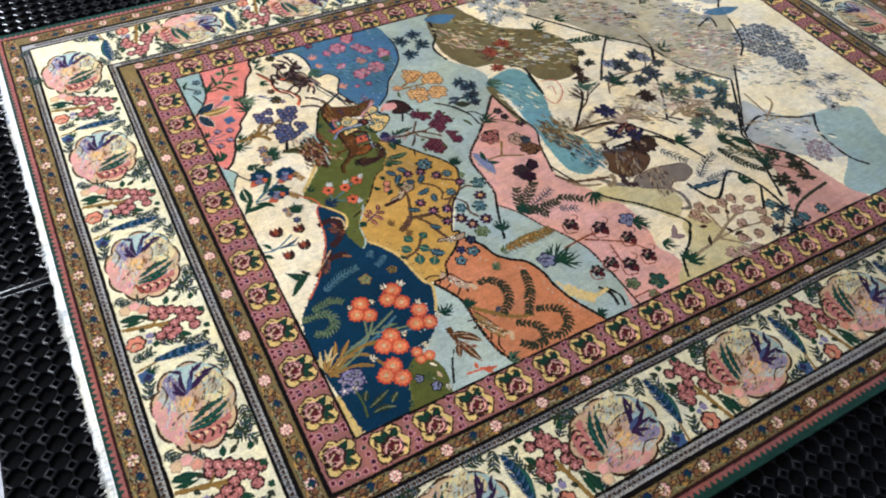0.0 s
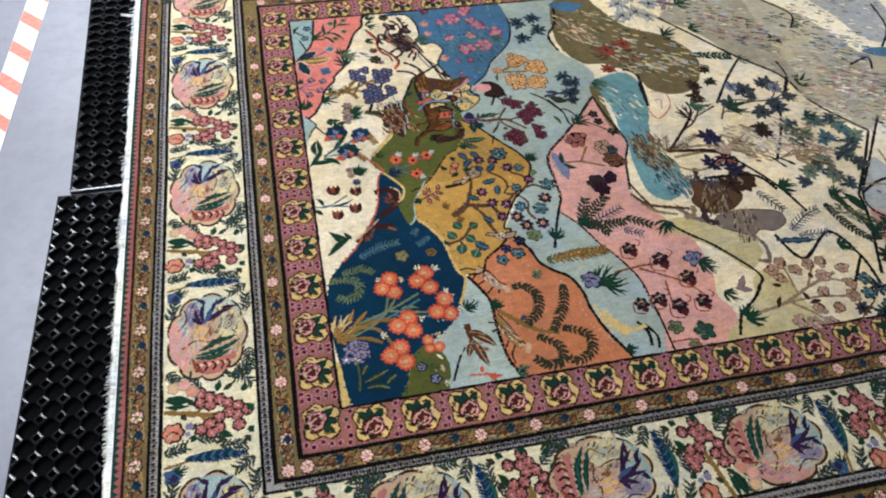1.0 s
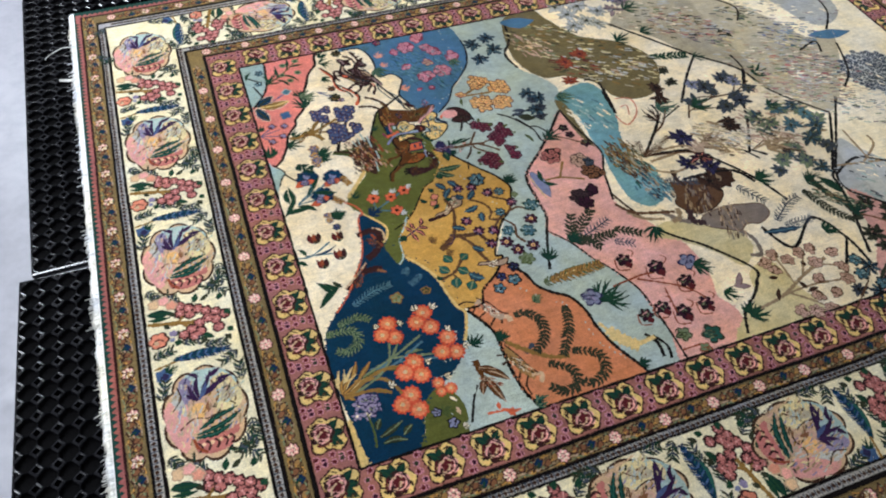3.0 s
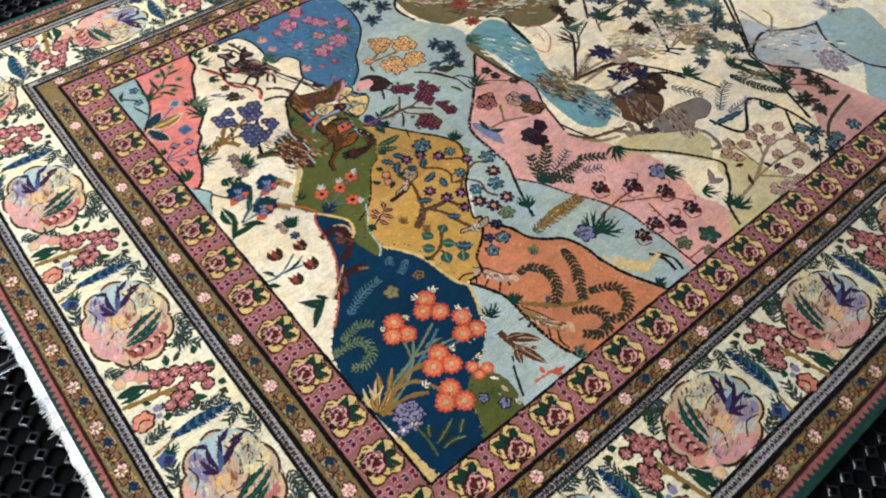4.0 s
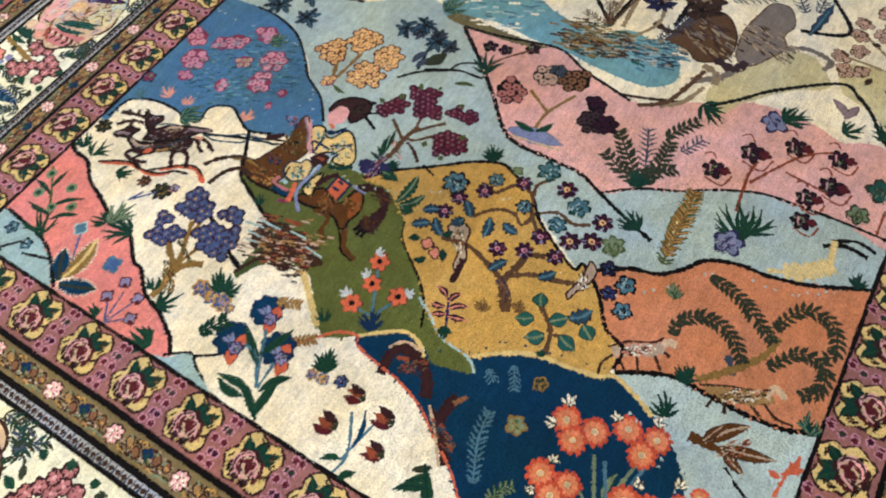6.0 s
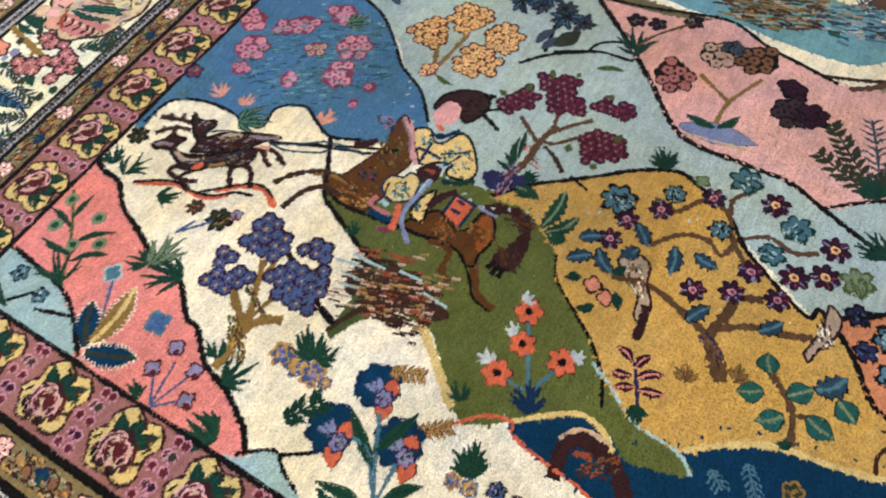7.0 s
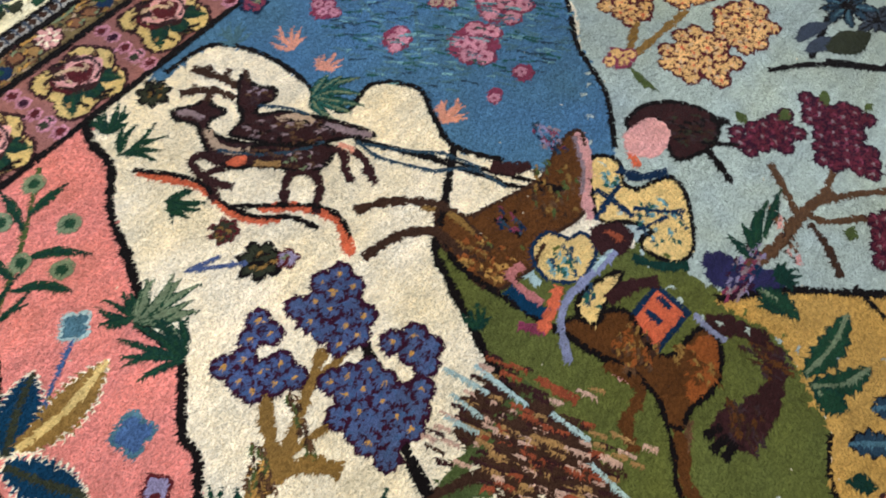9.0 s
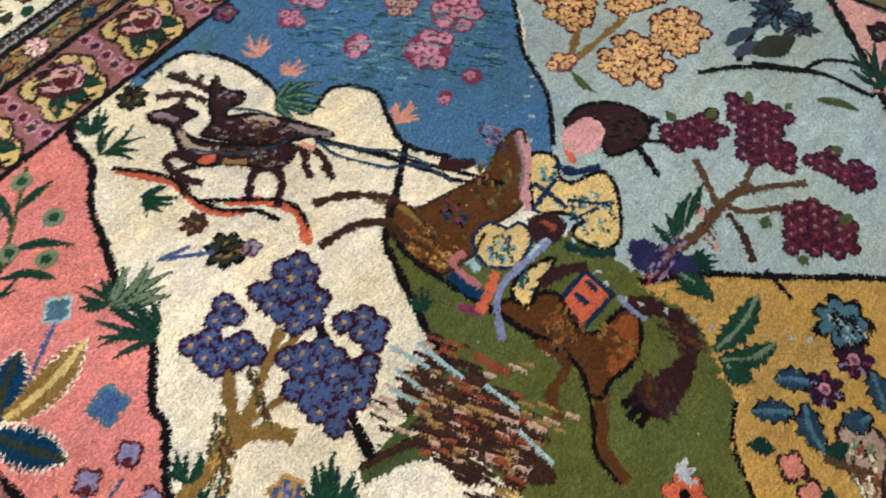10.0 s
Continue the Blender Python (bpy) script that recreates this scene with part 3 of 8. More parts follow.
ground("ochre_ground", "ochre", [(0.466, 0.852), (0.508, 0.813), (0.536, 0.775), (0.564, 0.738), (0.598, 0.695), (0.62, 0.647), (0.61, 0.612), (0.584, 0.564), (0.545, 0.528), (0.514, 0.482), (0.488, 0.433), (0.504, 0.422), (0.466, 0.377), (0.417, 0.341), (0.399, 0.303), (0.361, 0.301), (0.336, 0.314), (0.328, 0.358), (0.319, 0.416), (0.295, 0.462), (0.266, 0.5), (0.261, 0.505), (0.269, 0.561), (0.296, 0.601), (0.337, 0.645), (0.367, 0.685), (0.394, 0.718), (0.424, 0.733), (0.446, 0.764), (0.467, 0.8)])
ground("pink_ground", "rosepink", [(0.893, 0.891), (0.905, 0.808), (0.922, 0.738), (0.93, 0.68), (0.901, 0.614), (0.887, 0.559), (0.873, 0.506), (0.889, 0.458), (0.917, 0.419), (0.939, 0.376), (0.979, 0.303), (0.989, 0.229), (0.979, 0.173), (0.968, 0.13), (0.988, 0.09), (0.988, 0.054), (0.981, 0.004), (1.015, -0.029), (0.793, -0.033), (0.798, 0.084), (0.794, 0.166), (0.786, 0.224), (0.753, 0.295), (0.723, 0.342), (0.694, 0.404), (0.65, 0.463), (0.671, 0.513), (0.673, 0.573), (0.682, 0.667), (0.759, 0.745), (0.822, 0.81)])
ground("orange_ground", "orange", [(0.503, 0.401), (0.536, 0.352), (0.549, 0.309), (0.578, 0.277), (0.614, 0.249), (0.633, 0.199), (0.636, 0.153), (0.652, 0.091), (0.682, 0.027), (0.7, -0.014), (0.782, -0.059), (0.424, -0.039), (0.426, 0.004), (0.402, 0.044), (0.395, 0.094), (0.394, 0.15), (0.396, 0.209), (0.383, 0.249), (0.361, 0.301), (0.399, 0.303), (0.417, 0.341), (0.466, 0.377)])
ground("olive_green_bank", "green", [(0.181, 0.1), (0.229, 0.127), (0.254, 0.088), (0.26, 0.051), (0.248, 0.007), (0.249, -0.029), (0.13, -0.035), (0.158, 0.038)])
ground("ochre_corner", "ochrelt", [(0.011, 0.113), (0.017, 0.047), (0.026, -0.007), (0.049, -0.045), (-0, -0.034), (-0, 0.087)])
ground("pale_aqua_wedge", "aquaL", [(-0.004, 0.956), (0.014, 0.925), (0.034, 0.907), (0.038, 0.894), (0.026, 0.876), (0.014, 0.847), (-0.005, 0.821), (-0.015, 0.861)])
ground("teal_water", "teal", [(0.904, 0.938), (0.945, 0.97), (1.028, 0.985), (1.063, 0.929), (1.053, 0.824), (1.019, 0.729), (1.01, 0.635), (1.047, 0.58), (1.021, 0.475), (0.962, 0.451), (0.922, 0.494), (0.919, 0.587), (0.93, 0.677), (0.929, 0.75), (0.936, 0.851)])
ground("dark_olive_bank", "olive", [(0.899, 0.934), (0.924, 0.906), (0.919, 0.816), (0.922, 0.715), (0.906, 0.751), (0.895, 0.839)])
ground("olive_hill", "olive", [(0.911, 1.379), (1.026, 1.405), (1.062, 1.329), (1.122, 1.216), (1.236, 1.143), (1.298, 1.051), (1.29, 0.964), (1.231, 0.878), (1.15, 0.863), (1.088, 0.896), (1.062, 0.972), (0.988, 1.032), (0.916, 1.048), (0.873, 1.117), (0.865, 1.21)])
ground("tan_hill", "tan", [(1.263, 1.25), (1.349, 1.159), (1.44, 1.004), (1.544, 0.892), (1.586, 0.755), (1.699, 0.618), (1.85, 0.751), (1.983, 0.96), (1.882, 0.957), (1.809, 1.123), (1.679, 1.29), (1.496, 1.374)])
ground("greige_hill", "greige", [(1.816, 1.37), (1.89, 1.181), (1.933, 1.036), (2.002, 1.004), (2.091, 1.067), (2.114, 1.239), (2.073, 1.399)])
ground("straw_ground", "straw", [(0.941, -0.009), (0.986, 0.052), (1.059, 0.101), (1.085, 0.165), (1.158, 0.184), (1.182, 0.089), (1.199, 0), (1.112, -0.027)])
ground("straw_strip", "straw", [(0.918, 0.355), (0.979, 0.311), (1.046, 0.248), (1.088, 0.191), (1.149, 0.242), (1.126, 0.306), (1.009, 0.373), (0.957, 0.386)])
ground("grey_lake", "greige", [(1.638, 0.504), (1.674, 0.455), (1.734, 0.372), (1.82, 0.354), (1.763, 0.272), (1.759, 0.157), (1.598, 0.242), (1.53, 0.321), (1.54, 0.387)])
ground("pale_pink_bank", "rosepink", [(1.526, 0.323), (1.598, 0.242), (1.625, 0.151), (1.646, 0.059), (1.671, -0.005), (1.559, -0.099), (1.384, -0.048), (1.416, 0.069), (1.486, 0.163)])
ground("pale_aqua_far", "aquaL", [(1.82, 0.354), (1.988, 0.307), (1.953, 0.167), (2.055, 0.088), (1.787, -0.035), (1.646, 0.059), (1.759, 0.157), (1.763, 0.272)])
w = Weave("outline_line")
stroke(w, "ink", [(0.252, 1.405), (0.239, 1.375), (0.234, 1.341), (0.204, 1.302), (0.188, 1.262), (0.169, 1.22), (0.153, 1.194), (0.155, 1.168), (0.151, 1.144), (0.117, 1.103), (0.112, 1.08), (0.081, 1.041), (0.066, 0.994), (0.051, 0.964), (0.039, 0.944), (0.018, 0.925)], 0.006)
w.done()
w = Weave("outline_line")
stroke(w, "ink", [(0.077, 1.419), (0.08, 1.399), (0.075, 1.347), (0.067, 1.288), (0.051, 1.248), (0.022, 1.209), (0.007, 1.189)], 0.005)
w.done()
w = Weave("outline_line")
stroke(w, "ink", [(0.026, 1.293), (0.044, 1.236)], 0.004)
w.done()
w = Weave("outline_line")
stroke(w, "ink", [(0.337, 1.387), (0.388, 1.38), (0.411, 1.341), (0.417, 1.289), (0.41, 1.238), (0.416, 1.216), (0.455, 1.219), (0.478, 1.182), (0.461, 1.147), (0.448, 1.112), (0.464, 1.067)], 0.004)
w.done()
w = Weave("outline_line")
stroke(w, "ink", [(0.448, 1.112), (0.395, 1.079), (0.357, 1.057), (0.343, 1.032), (0.328, 1.002), (0.309, 0.961), (0.3, 0.933)], 0.005)
w.done()
w = Weave("outline_line")
stroke(w, "ink", [(0.538, 0.998), (0.585, 1.04), (0.617, 1.095), (0.657, 1.135), (0.704, 1.193), (0.727, 1.265), (0.729, 1.318)], 0.004)
w.done()
w = Weave("outline_line")
stroke(w, "ink", [(0.466, 0.852), (0.508, 0.813), (0.536, 0.775), (0.564, 0.738), (0.598, 0.695), (0.62, 0.647), (0.61, 0.612), (0.584, 0.564), (0.545, 0.528), (0.514, 0.482), (0.488, 0.433), (0.504, 0.422), (0.466, 0.377), (0.417, 0.341), (0.399, 0.303), (0.361, 0.301)], 0.005)
w.done()
w = Weave("outline_line")
stroke(w, "ink", [(0.424, 0.733), (0.394, 0.718), (0.367, 0.685), (0.337, 0.645), (0.304, 0.615), (0.267, 0.598)], 0.003)
w.done()
w = Weave("outline_line")
stroke(w, "aquaL", [(0.312, 0.63), (0.296, 0.601), (0.269, 0.561), (0.261, 0.505), (0.244, 0.484)], 0.004)
w.done()
w = Weave("outline_line")
stroke(w, "ochrelt", [(0.266, 0.5), (0.295, 0.462), (0.319, 0.416), (0.328, 0.358), (0.338, 0.315), (0.35, 0.293), (0.338, 0.254), (0.321, 0.219)], 0.007)
w.done()
w = Weave("outline_line")
stroke(w, "ochrelt", [(0.202, 0.679), (0.233, 0.641), (0.248, 0.614), (0.244, 0.588), (0.227, 0.566)], 0.006)
w.done()
w = Weave("outline_line")
stroke(w, "coral", [(0.138, 0.758), (0.19, 0.713), (0.202, 0.679), (0.189, 0.67), (0.18, 0.632), (0.173, 0.583), (0.156, 0.532), (0.125, 0.483), (0.095, 0.436), (0.054, 0.393)], 0.004)
w.done()
w = Weave("outline_line")
stroke(w, "ochrelt", [(0.254, 0.833), (0.231, 0.804), (0.201, 0.769), (0.182, 0.748)], 0.01)
w.done()
w = Weave("outline_line")
stroke(w, "ink", [(0.893, 0.891), (0.822, 0.81), (0.759, 0.745), (0.682, 0.667), (0.673, 0.573), (0.671, 0.513), (0.65, 0.463), (0.625, 0.406), (0.603, 0.345)], 0.006)
w.done()
w = Weave("outline_line")
stroke(w, "ink", [(0.65, 0.463), (0.694, 0.404), (0.723, 0.342), (0.753, 0.295), (0.786, 0.224), (0.794, 0.166), (0.798, 0.084), (0.798, -0.008)], 0.004)
w.done()
w = Weave("outline_line")
stroke(w, "ink", [(0.893, 0.891), (0.905, 0.808), (0.922, 0.738), (0.93, 0.68), (0.901, 0.614), (0.887, 0.559), (0.873, 0.506)], 0.005)
w.done()
w = Weave("outline_line")
stroke(w, "mocha", [(0.88, 0.525), (0.895, 0.477), (0.917, 0.419)], 0.007)
w.done()
w = Weave("outline_line")
stroke(w, "ink", [(0.932, 0.372), (0.975, 0.328), (1.03, 0.277), (1.105, 0.176), (1.088, 0.136), (1.055, 0.102), (1.005, 0.068), (0.975, 0.012)], 0.006)
w.done()
w = Weave("outline_line")
stroke(w, "ink", [(0.503, 0.401), (0.536, 0.352), (0.549, 0.309), (0.578, 0.277), (0.614, 0.249), (0.633, 0.199), (0.636, 0.153), (0.652, 0.091), (0.682, 0.027), (0.7, -0.014)], 0.006)
w.done()
w = Weave("outline_line")
stroke(w, "ink", [(0.356, 0.297), (0.383, 0.249), (0.396, 0.209), (0.394, 0.15), (0.395, 0.094), (0.402, 0.044), (0.423, 0.002)], 0.006)
w.done()
w = Weave("outline_line")
stroke(w, "ink", [(0.305, 0.1), (0.285, 0.071), (0.261, 0.02)], 0.004)
w.done()
w = Weave("outline_line")
stroke(w, "aqua", [(0.265, 0.152), (0.29, 0.135), (0.3, 0.103), (0.285, 0.071)], 0.004)
w.done()
w = Weave("outline_line")
stroke(w, "ink", [(0.911, 1.379), (0.887, 1.268), (0.843, 1.199), (0.854, 1.121)], 0.006)
w.done()
w = Weave("outline_line")
stroke(w, "ink", [(1.244, 1.255), (1.338, 1.136), (1.44, 1.004), (1.544, 0.892), (1.586, 0.755), (1.695, 0.612)], 0.007)
w.done()
w = Weave("outline_line")
stroke(w, "ink", [(1.449, 1.002), (1.358, 0.905), (1.275, 0.8)], 0.006)
w.done()
w = Weave("outline_line")
stroke(w, "ink", [(1.063, 0.929), (1.053, 0.824), (1.071, 0.97), (1.034, 0.998)], 0.007)
w.done()
w = Weave("outline_line")
stroke(w, "ink", [(1.042, 0.627), (1.111, 0.696), (1.174, 0.77), (1.179, 0.821)], 0.006)
w.done()
w = Weave("outline_line")
stroke(w, "ink", [(1.042, 0.627), (1.178, 0.608), (1.248, 0.533), (1.305, 0.441), (1.339, 0.347)], 0.007)
w.done()
w = Weave("outline_line")
stroke(w, "ink", [(1.695, 0.612), (1.611, 0.495), (1.521, 0.379)], 0.007)
w.done()
w = Weave("outline_line")
stroke(w, "ink", [(1.763, 0.669), (1.634, 0.506), (1.54, 0.387), (1.53, 0.321), (1.598, 0.242), (1.625, 0.151)], 0.007)
w.done()
w = Weave("outline_line")
stroke(w, "ink", [(1.54, 0.387), (1.642, 0.422), (1.734, 0.372), (1.811, 0.345)], 0.007)
w.done()
w = Weave("outline_line")
stroke(w, "ink", [(1.82, 0.354), (1.763, 0.272), (1.759, 0.157), (1.793, 0.097)], 0.007)
w.done()
w = Weave("outline_line")
stroke(w, "ink", [(1.563, 0.961), (1.562, 0.888), (1.526, 0.824)], 0.006)
w.done()
w = Weave("outline_line")
stroke(w, "ink", [(1.208, 0.286), (1.249, 0.199), (1.361, 0.27), (1.407, 0.181), (1.411, 0.087)], 0.007)
w.done()
w = Weave("outline_line")
stroke(w, "ink", [(1.407, 0.181), (1.319, 0.073)], 0.006)
w.done()
w = Weave("outline_line")
stroke(w, "ink", [(1.521, 0.379), (1.503, 0.298), (1.432, 0.118)], 0.007)
w.done()
w = Weave("outline_line")
stroke(w, "ink", [(0.012, 0.936), (0.034, 0.907), (0.038, 0.892), (0.026, 0.876), (0.014, 0.847)], 0.003)
w.done()
w = Weave("outline_line")
stroke(w, "ink", [(0.037, 0.889), (0.061, 0.854)], 0.003)
w.done()
w = Weave("outline_line")
stroke(w, "ink", [(0.443, 1.053), (0.471, 1.012), (0.398, 1.185), (0.423, 1.12), (0.445, 1.054)], 0.003)
w.done()
w = Weave("outline_line")
stroke(w, "ink", [(0.749, 0.899), (0.78, 0.838), (0.786, 0.785), (0.815, 0.805), (0.799, 0.842), (0.772, 0.853)], 0.004)
w.done()
w = Weave("outline_line")
stroke(w, "ink", [(0.546, 0.772), (0.535, 0.742)], 0.003)
w.done()
w = Weave("leafy_sprig")
stroke(w, "olivest", [(0.068, 1.286), (0.129, 1.331), (0.191, 1.39)], 0.004)
tuft(w, "leafgn", (0.067, 1.288), (0.117, 1.335), 5, 0.008)
leaf(w, "leafgn", (0.103, 1.304), (0.135, 1.264), 0.01)
leaf(w, "leafgn", (0.124, 1.322), (0.167, 1.28), 0.01)
leaf(w, "leafgn", (0.154, 1.354), (0.198, 1.356), 0.009)
leaf(w, "leafgn", (0.143, 1.346), (0.153, 1.397), 0.009)
leaf(w, "leafgn", (0.109, 1.313), (0.11, 1.368), 0.01)
leaf(w, "leafgn", (0.08, 1.291), (0.072, 1.343), 0.01)
eye(w, (0.178, 1.379), 0.0092)
eye(w, (0.173, 1.32), 0.0098)
eye(w, (0.134, 1.368), 0.0098)
eye(w, (0.142, 1.288), 0.0094)
eye(w, (0.123, 1.321), 0.0086)
w.done()
w = Weave("serrated_leaf")
serrated(w, "navy", (0.021, 1.192), (0.073, 1.23), 0.026, "cream")
w.done()
w = Weave("serrated_leaf")
serrated(w, "brass", (0.029, 1.189), (0.116, 1.193), 0.026, "cream")
w.done()
w = Weave("serrated_leaf")
serrated(w, "navy", (0.016, 1.186), (0.043, 1.121), 0.024, "cream")
w.done()
w = Weave("diamond_flower")
blob(w, "bluegr", 4, (0.118, 1.237), 0.0124, "aquaL")
w.done()
w = Weave("diamond_flower")
blob(w, "blue", 4, (0.093, 1.131), 0.0153, "bluegr")
w.done()
w = Weave("diamond_flower")
stroke(w, "blue", [(0.11, 1.229), (0.062, 1.202)], 0.003)
w.done()
w = Weave("bud_spray")
stroke(w, "purple", [(0.006, 1.064), (0.063, 1.074)], 0.0025)
stroke(w, "purple", [(0.006, 1.064), (0.038, 1.088)], 0.0025)
stroke(w, "purple", [(0.005, 1.063), (0.058, 1.046)], 0.0025)
stroke(w, "purple", [(0.004, 1.062), (0.027, 1.037)], 0.0025)
bud(w, (0.078, 1.086), 0.0104)
bud(w, (0.043, 1.094), 0.0102)
bud(w, (0.066, 1.044), 0.0101)
bud(w, (0.032, 1.029), 0.0105)
w.done()
w = Weave("green_tuft")
tuft(w, "leafgn", (0, 1.082), (0.018, 1.109), 4, 0.012)
w.done()
w = Weave("green_tuft")
tuft(w, "leafgn", (0.013, 0.963), (0.014, 1.016), 6, 0.016)
w.done()
w = Weave("green_tuft")
tuft(w, "darkgn", (0.156, 1.143), (0.146, 1.206), 6, 0.012)
w.done()
w = Weave("green_tuft")
tuft(w, "darkgn", (0.152, 1.204), (0.144, 1.239), 4, 0.009)
w.done()
w = Weave("green_tuft")
tuft(w, "darkgn", (0.253, 1.371), (0.283, 1.394), 5, 0.011)
w.done()
w = Weave("corner_sprig")
blob(w, "bluegr", 5, (0.055, 1.352), 0.0117, "ink")
blob(w, "bluegr", 5, (0.044, 1.301), 0.0105, "ink")
stroke(w, "ink", [(0.016, 1.337), (0.044, 1.312)], 0.003)
leaf(w, "darkgn", (0.01, 1.33), (0.03, 1.365), 0.01)
w.done()
w = Weave("green_tuft")
tuft(w, "leafgn", (0.244, 1.344), (0.295, 1.336), 4, 0.01)
w.done()
w = Weave("green_tuft")
tuft(w, "sage", (0.148, 1.203), (0.207, 1.188), 6, 0.01)
w.done()
w = Weave("green_tuft")
tuft(w, "leafgn", (0.241, 1.274), (0.259, 1.241), 4, 0.012)
w.done()
w = Weave("green_tuft")
tuft(w, "leafgn", (0.092, 1.03), (0.112, 1.056), 4, 0.01)
w.done()
w = Weave("green_tuft")
tuft(w, "leafgn", (0.068, 1.005), (0.112, 0.987), 5, 0.012)
w.done()
w = Weave("green_tuft")
tuft(w, "tealgn", (0.404, 1.256), (0.444, 1.216), 5, 0.012)
w.done()
w = Weave("posy")
blob(w, "mossdk", 7, (0.313, 1.376), 0.0148, "ink")
blob(w, "mossdk", 7, (0.254, 1.209), 0.0115, "maroon")
blob(w, "mossdk", 7, (0.254, 1.164), 0.0173, "ink")
blob(w, "lilac", 5, (0.271, 1.147), 0.0078, "maroon")
stroke(w, "purple", [(0.208, 1.205), (0.236, 1.193)], 0.003)
stroke(w, "purple", [(0.208, 1.205), (0.246, 1.171)], 0.003)
w.done()
w = Weave("deer_shape")
shape(w, "maroonbr", [(0.384, 1.327), (0.382, 1.307), (0.391, 1.287), (0.381, 1.28), (0.367, 1.286), (0.359, 1.278), (0.376, 1.264), (0.388, 1.242), (0.401, 1.215), (0.412, 1.176), (0.393, 1.195), (0.372, 1.21), (0.349, 1.235), (0.338, 1.258), (0.328, 1.278), (0.329, 1.284), (0.347, 1.286), (0.357, 1.304), (0.371, 1.317)], "ink")
stroke(w, "mocha", [(0.371, 1.317), (0.368, 1.338), (0.361, 1.361), (0.358, 1.37)], 0.008)
stroke(w, "mocha", [(0.368, 1.335), (0.381, 1.341)], 0.006)
stroke(w, "mocha", [(0.366, 1.345), (0.37, 1.362)], 0.005)
stroke(w, "mocha", [(0.359, 1.31), (0.354, 1.331), (0.343, 1.345), (0.329, 1.356)], 0.008)
stroke(w, "mocha", [(0.352, 1.334), (0.339, 1.329)], 0.006)
stroke(w, "mocha", [(0.342, 1.344), (0.346, 1.354)], 0.005)
stroke(w, "mocha", [(0.381, 1.314), (0.389, 1.329)], 0.006)
stroke(w, "tan2", [(0.366, 1.26), (0.38, 1.249), (0.386, 1.231)], 0.007)
stroke(w, "umberlt", [(0.367, 1.249), (0.378, 1.236)], 0.005)
stroke(w, "mauve", [(0.391, 1.221), (0.4, 1.198), (0.41, 1.179)], 0.006)
mottle(w, ("cocoa", "mauve", "ink", "umber", "maroonbr"), (0.364, 1.243), 0.042, 90, -0.97, 0.005, 0.0016, 0.35)
mottle(w, ("cocoa", "mauve", "umber"), (0.372, 1.298), 0.014, 16, -0.97, 0.005, 0.0016)
w.done(label="dark brown leaping deer with antlers")
w = Weave("deer_shape")
shape(w, "maroonbr", [(0.311, 1.345), (0.329, 1.334), (0.344, 1.33), (0.339, 1.319), (0.344, 1.305), (0.331, 1.308), (0.321, 1.307), (0.319, 1.29), (0.326, 1.269), (0.346, 1.24), (0.373, 1.211), (0.375, 1.195), (0.361, 1.189), (0.342, 1.195), (0.332, 1.216), (0.319, 1.236), (0.303, 1.252), (0.299, 1.268), (0.302, 1.286), (0.31, 1.304), (0.315, 1.317), (0.307, 1.333)], "ink")
stroke(w, "tan2", [(0.319, 1.305), (0.312, 1.289), (0.313, 1.27), (0.326, 1.254)], 0.007)
stroke(w, "coral", [(0.302, 1.256), (0.312, 1.254), (0.318, 1.25)], 0.009)
stroke(w, "sand2", [(0.32, 1.24), (0.327, 1.229), (0.334, 1.222)], 0.006)
stroke(w, "slatebl", [(0.308, 1.278), (0.328, 1.245), (0.352, 1.221), (0.376, 1.208)], 0.003)
stroke(w, "mauve", [(0.313, 1.34), (0.321, 1.328), (0.323, 1.316)], 0.006)
for pts in ([(0.299, 1.265), (0.296, 1.284), (0.284, 1.287), (0.281, 1.269), (0.284, 1.249), (0.29, 1.237)], [(0.299, 1.258), (0.284, 1.265), (0.277, 1.253), (0.271, 1.238)], [(0.335, 1.208), (0.321, 1.202), (0.307, 1.189)], [(0.347, 1.191), (0.34, 1.177), (0.326, 1.167), (0.317, 1.16)], [(0.377, 1.199), (0.377, 1.183), (0.367, 1.172), (0.361, 1.158)], [(0.386, 1.183), (0.385, 1.165), (0.377, 1.15), (0.374, 1.14)]):
    stroke(w, "maroonbr", pts, 0.0078)
stroke(w, "maroonbr", [(0.325, 1.204), (0.336, 1.203), (0.344, 1.195), (0.343, 1.183)], 0.006)
mottle(w, ("cocoa", "mauve", "umber", "sage", "maroonbr"), (0.35, 1.21), 0.018, 34, -0.97, 0.005, 0.0018)
mottle(w, ("cocoa", "umber", "ink"), (0.331, 1.249), 0.026, 26, -0.97, 0.006, 0.0014, 0.3)
stroke(w, "salmon2", [(0.383, 1.195), (0.387, 1.18)], 0.005)
for pts in ([(0.367, 1.286), (0.383, 1.261), (0.389, 1.24)], [(0.396, 1.184), (0.396, 1.155), (0.417, 1.105)], [(0.397, 1.178), (0.416, 1.143), (0.437, 1.113)], [(0.436, 1.112), (0.44, 1.096), (0.444, 1.078)], [(0.418, 1.106), (0.439, 1.082), (0.442, 1.048)]):
    stroke(w, "slatebl", pts, 0.0026)
w.done(label="dark brown leaping deer with tan chest")
w = Weave("outline_line")
stroke(w, "coral", [(0.245, 1.316), (0.26, 1.284), (0.271, 1.258), (0.27, 1.223), (0.278, 1.197), (0.297, 1.179)], 0.006)
stroke(w, "coral", [(0.289, 1.203), (0.311, 1.178), (0.321, 1.157), (0.323, 1.137), (0.308, 1.108)], 0.008)
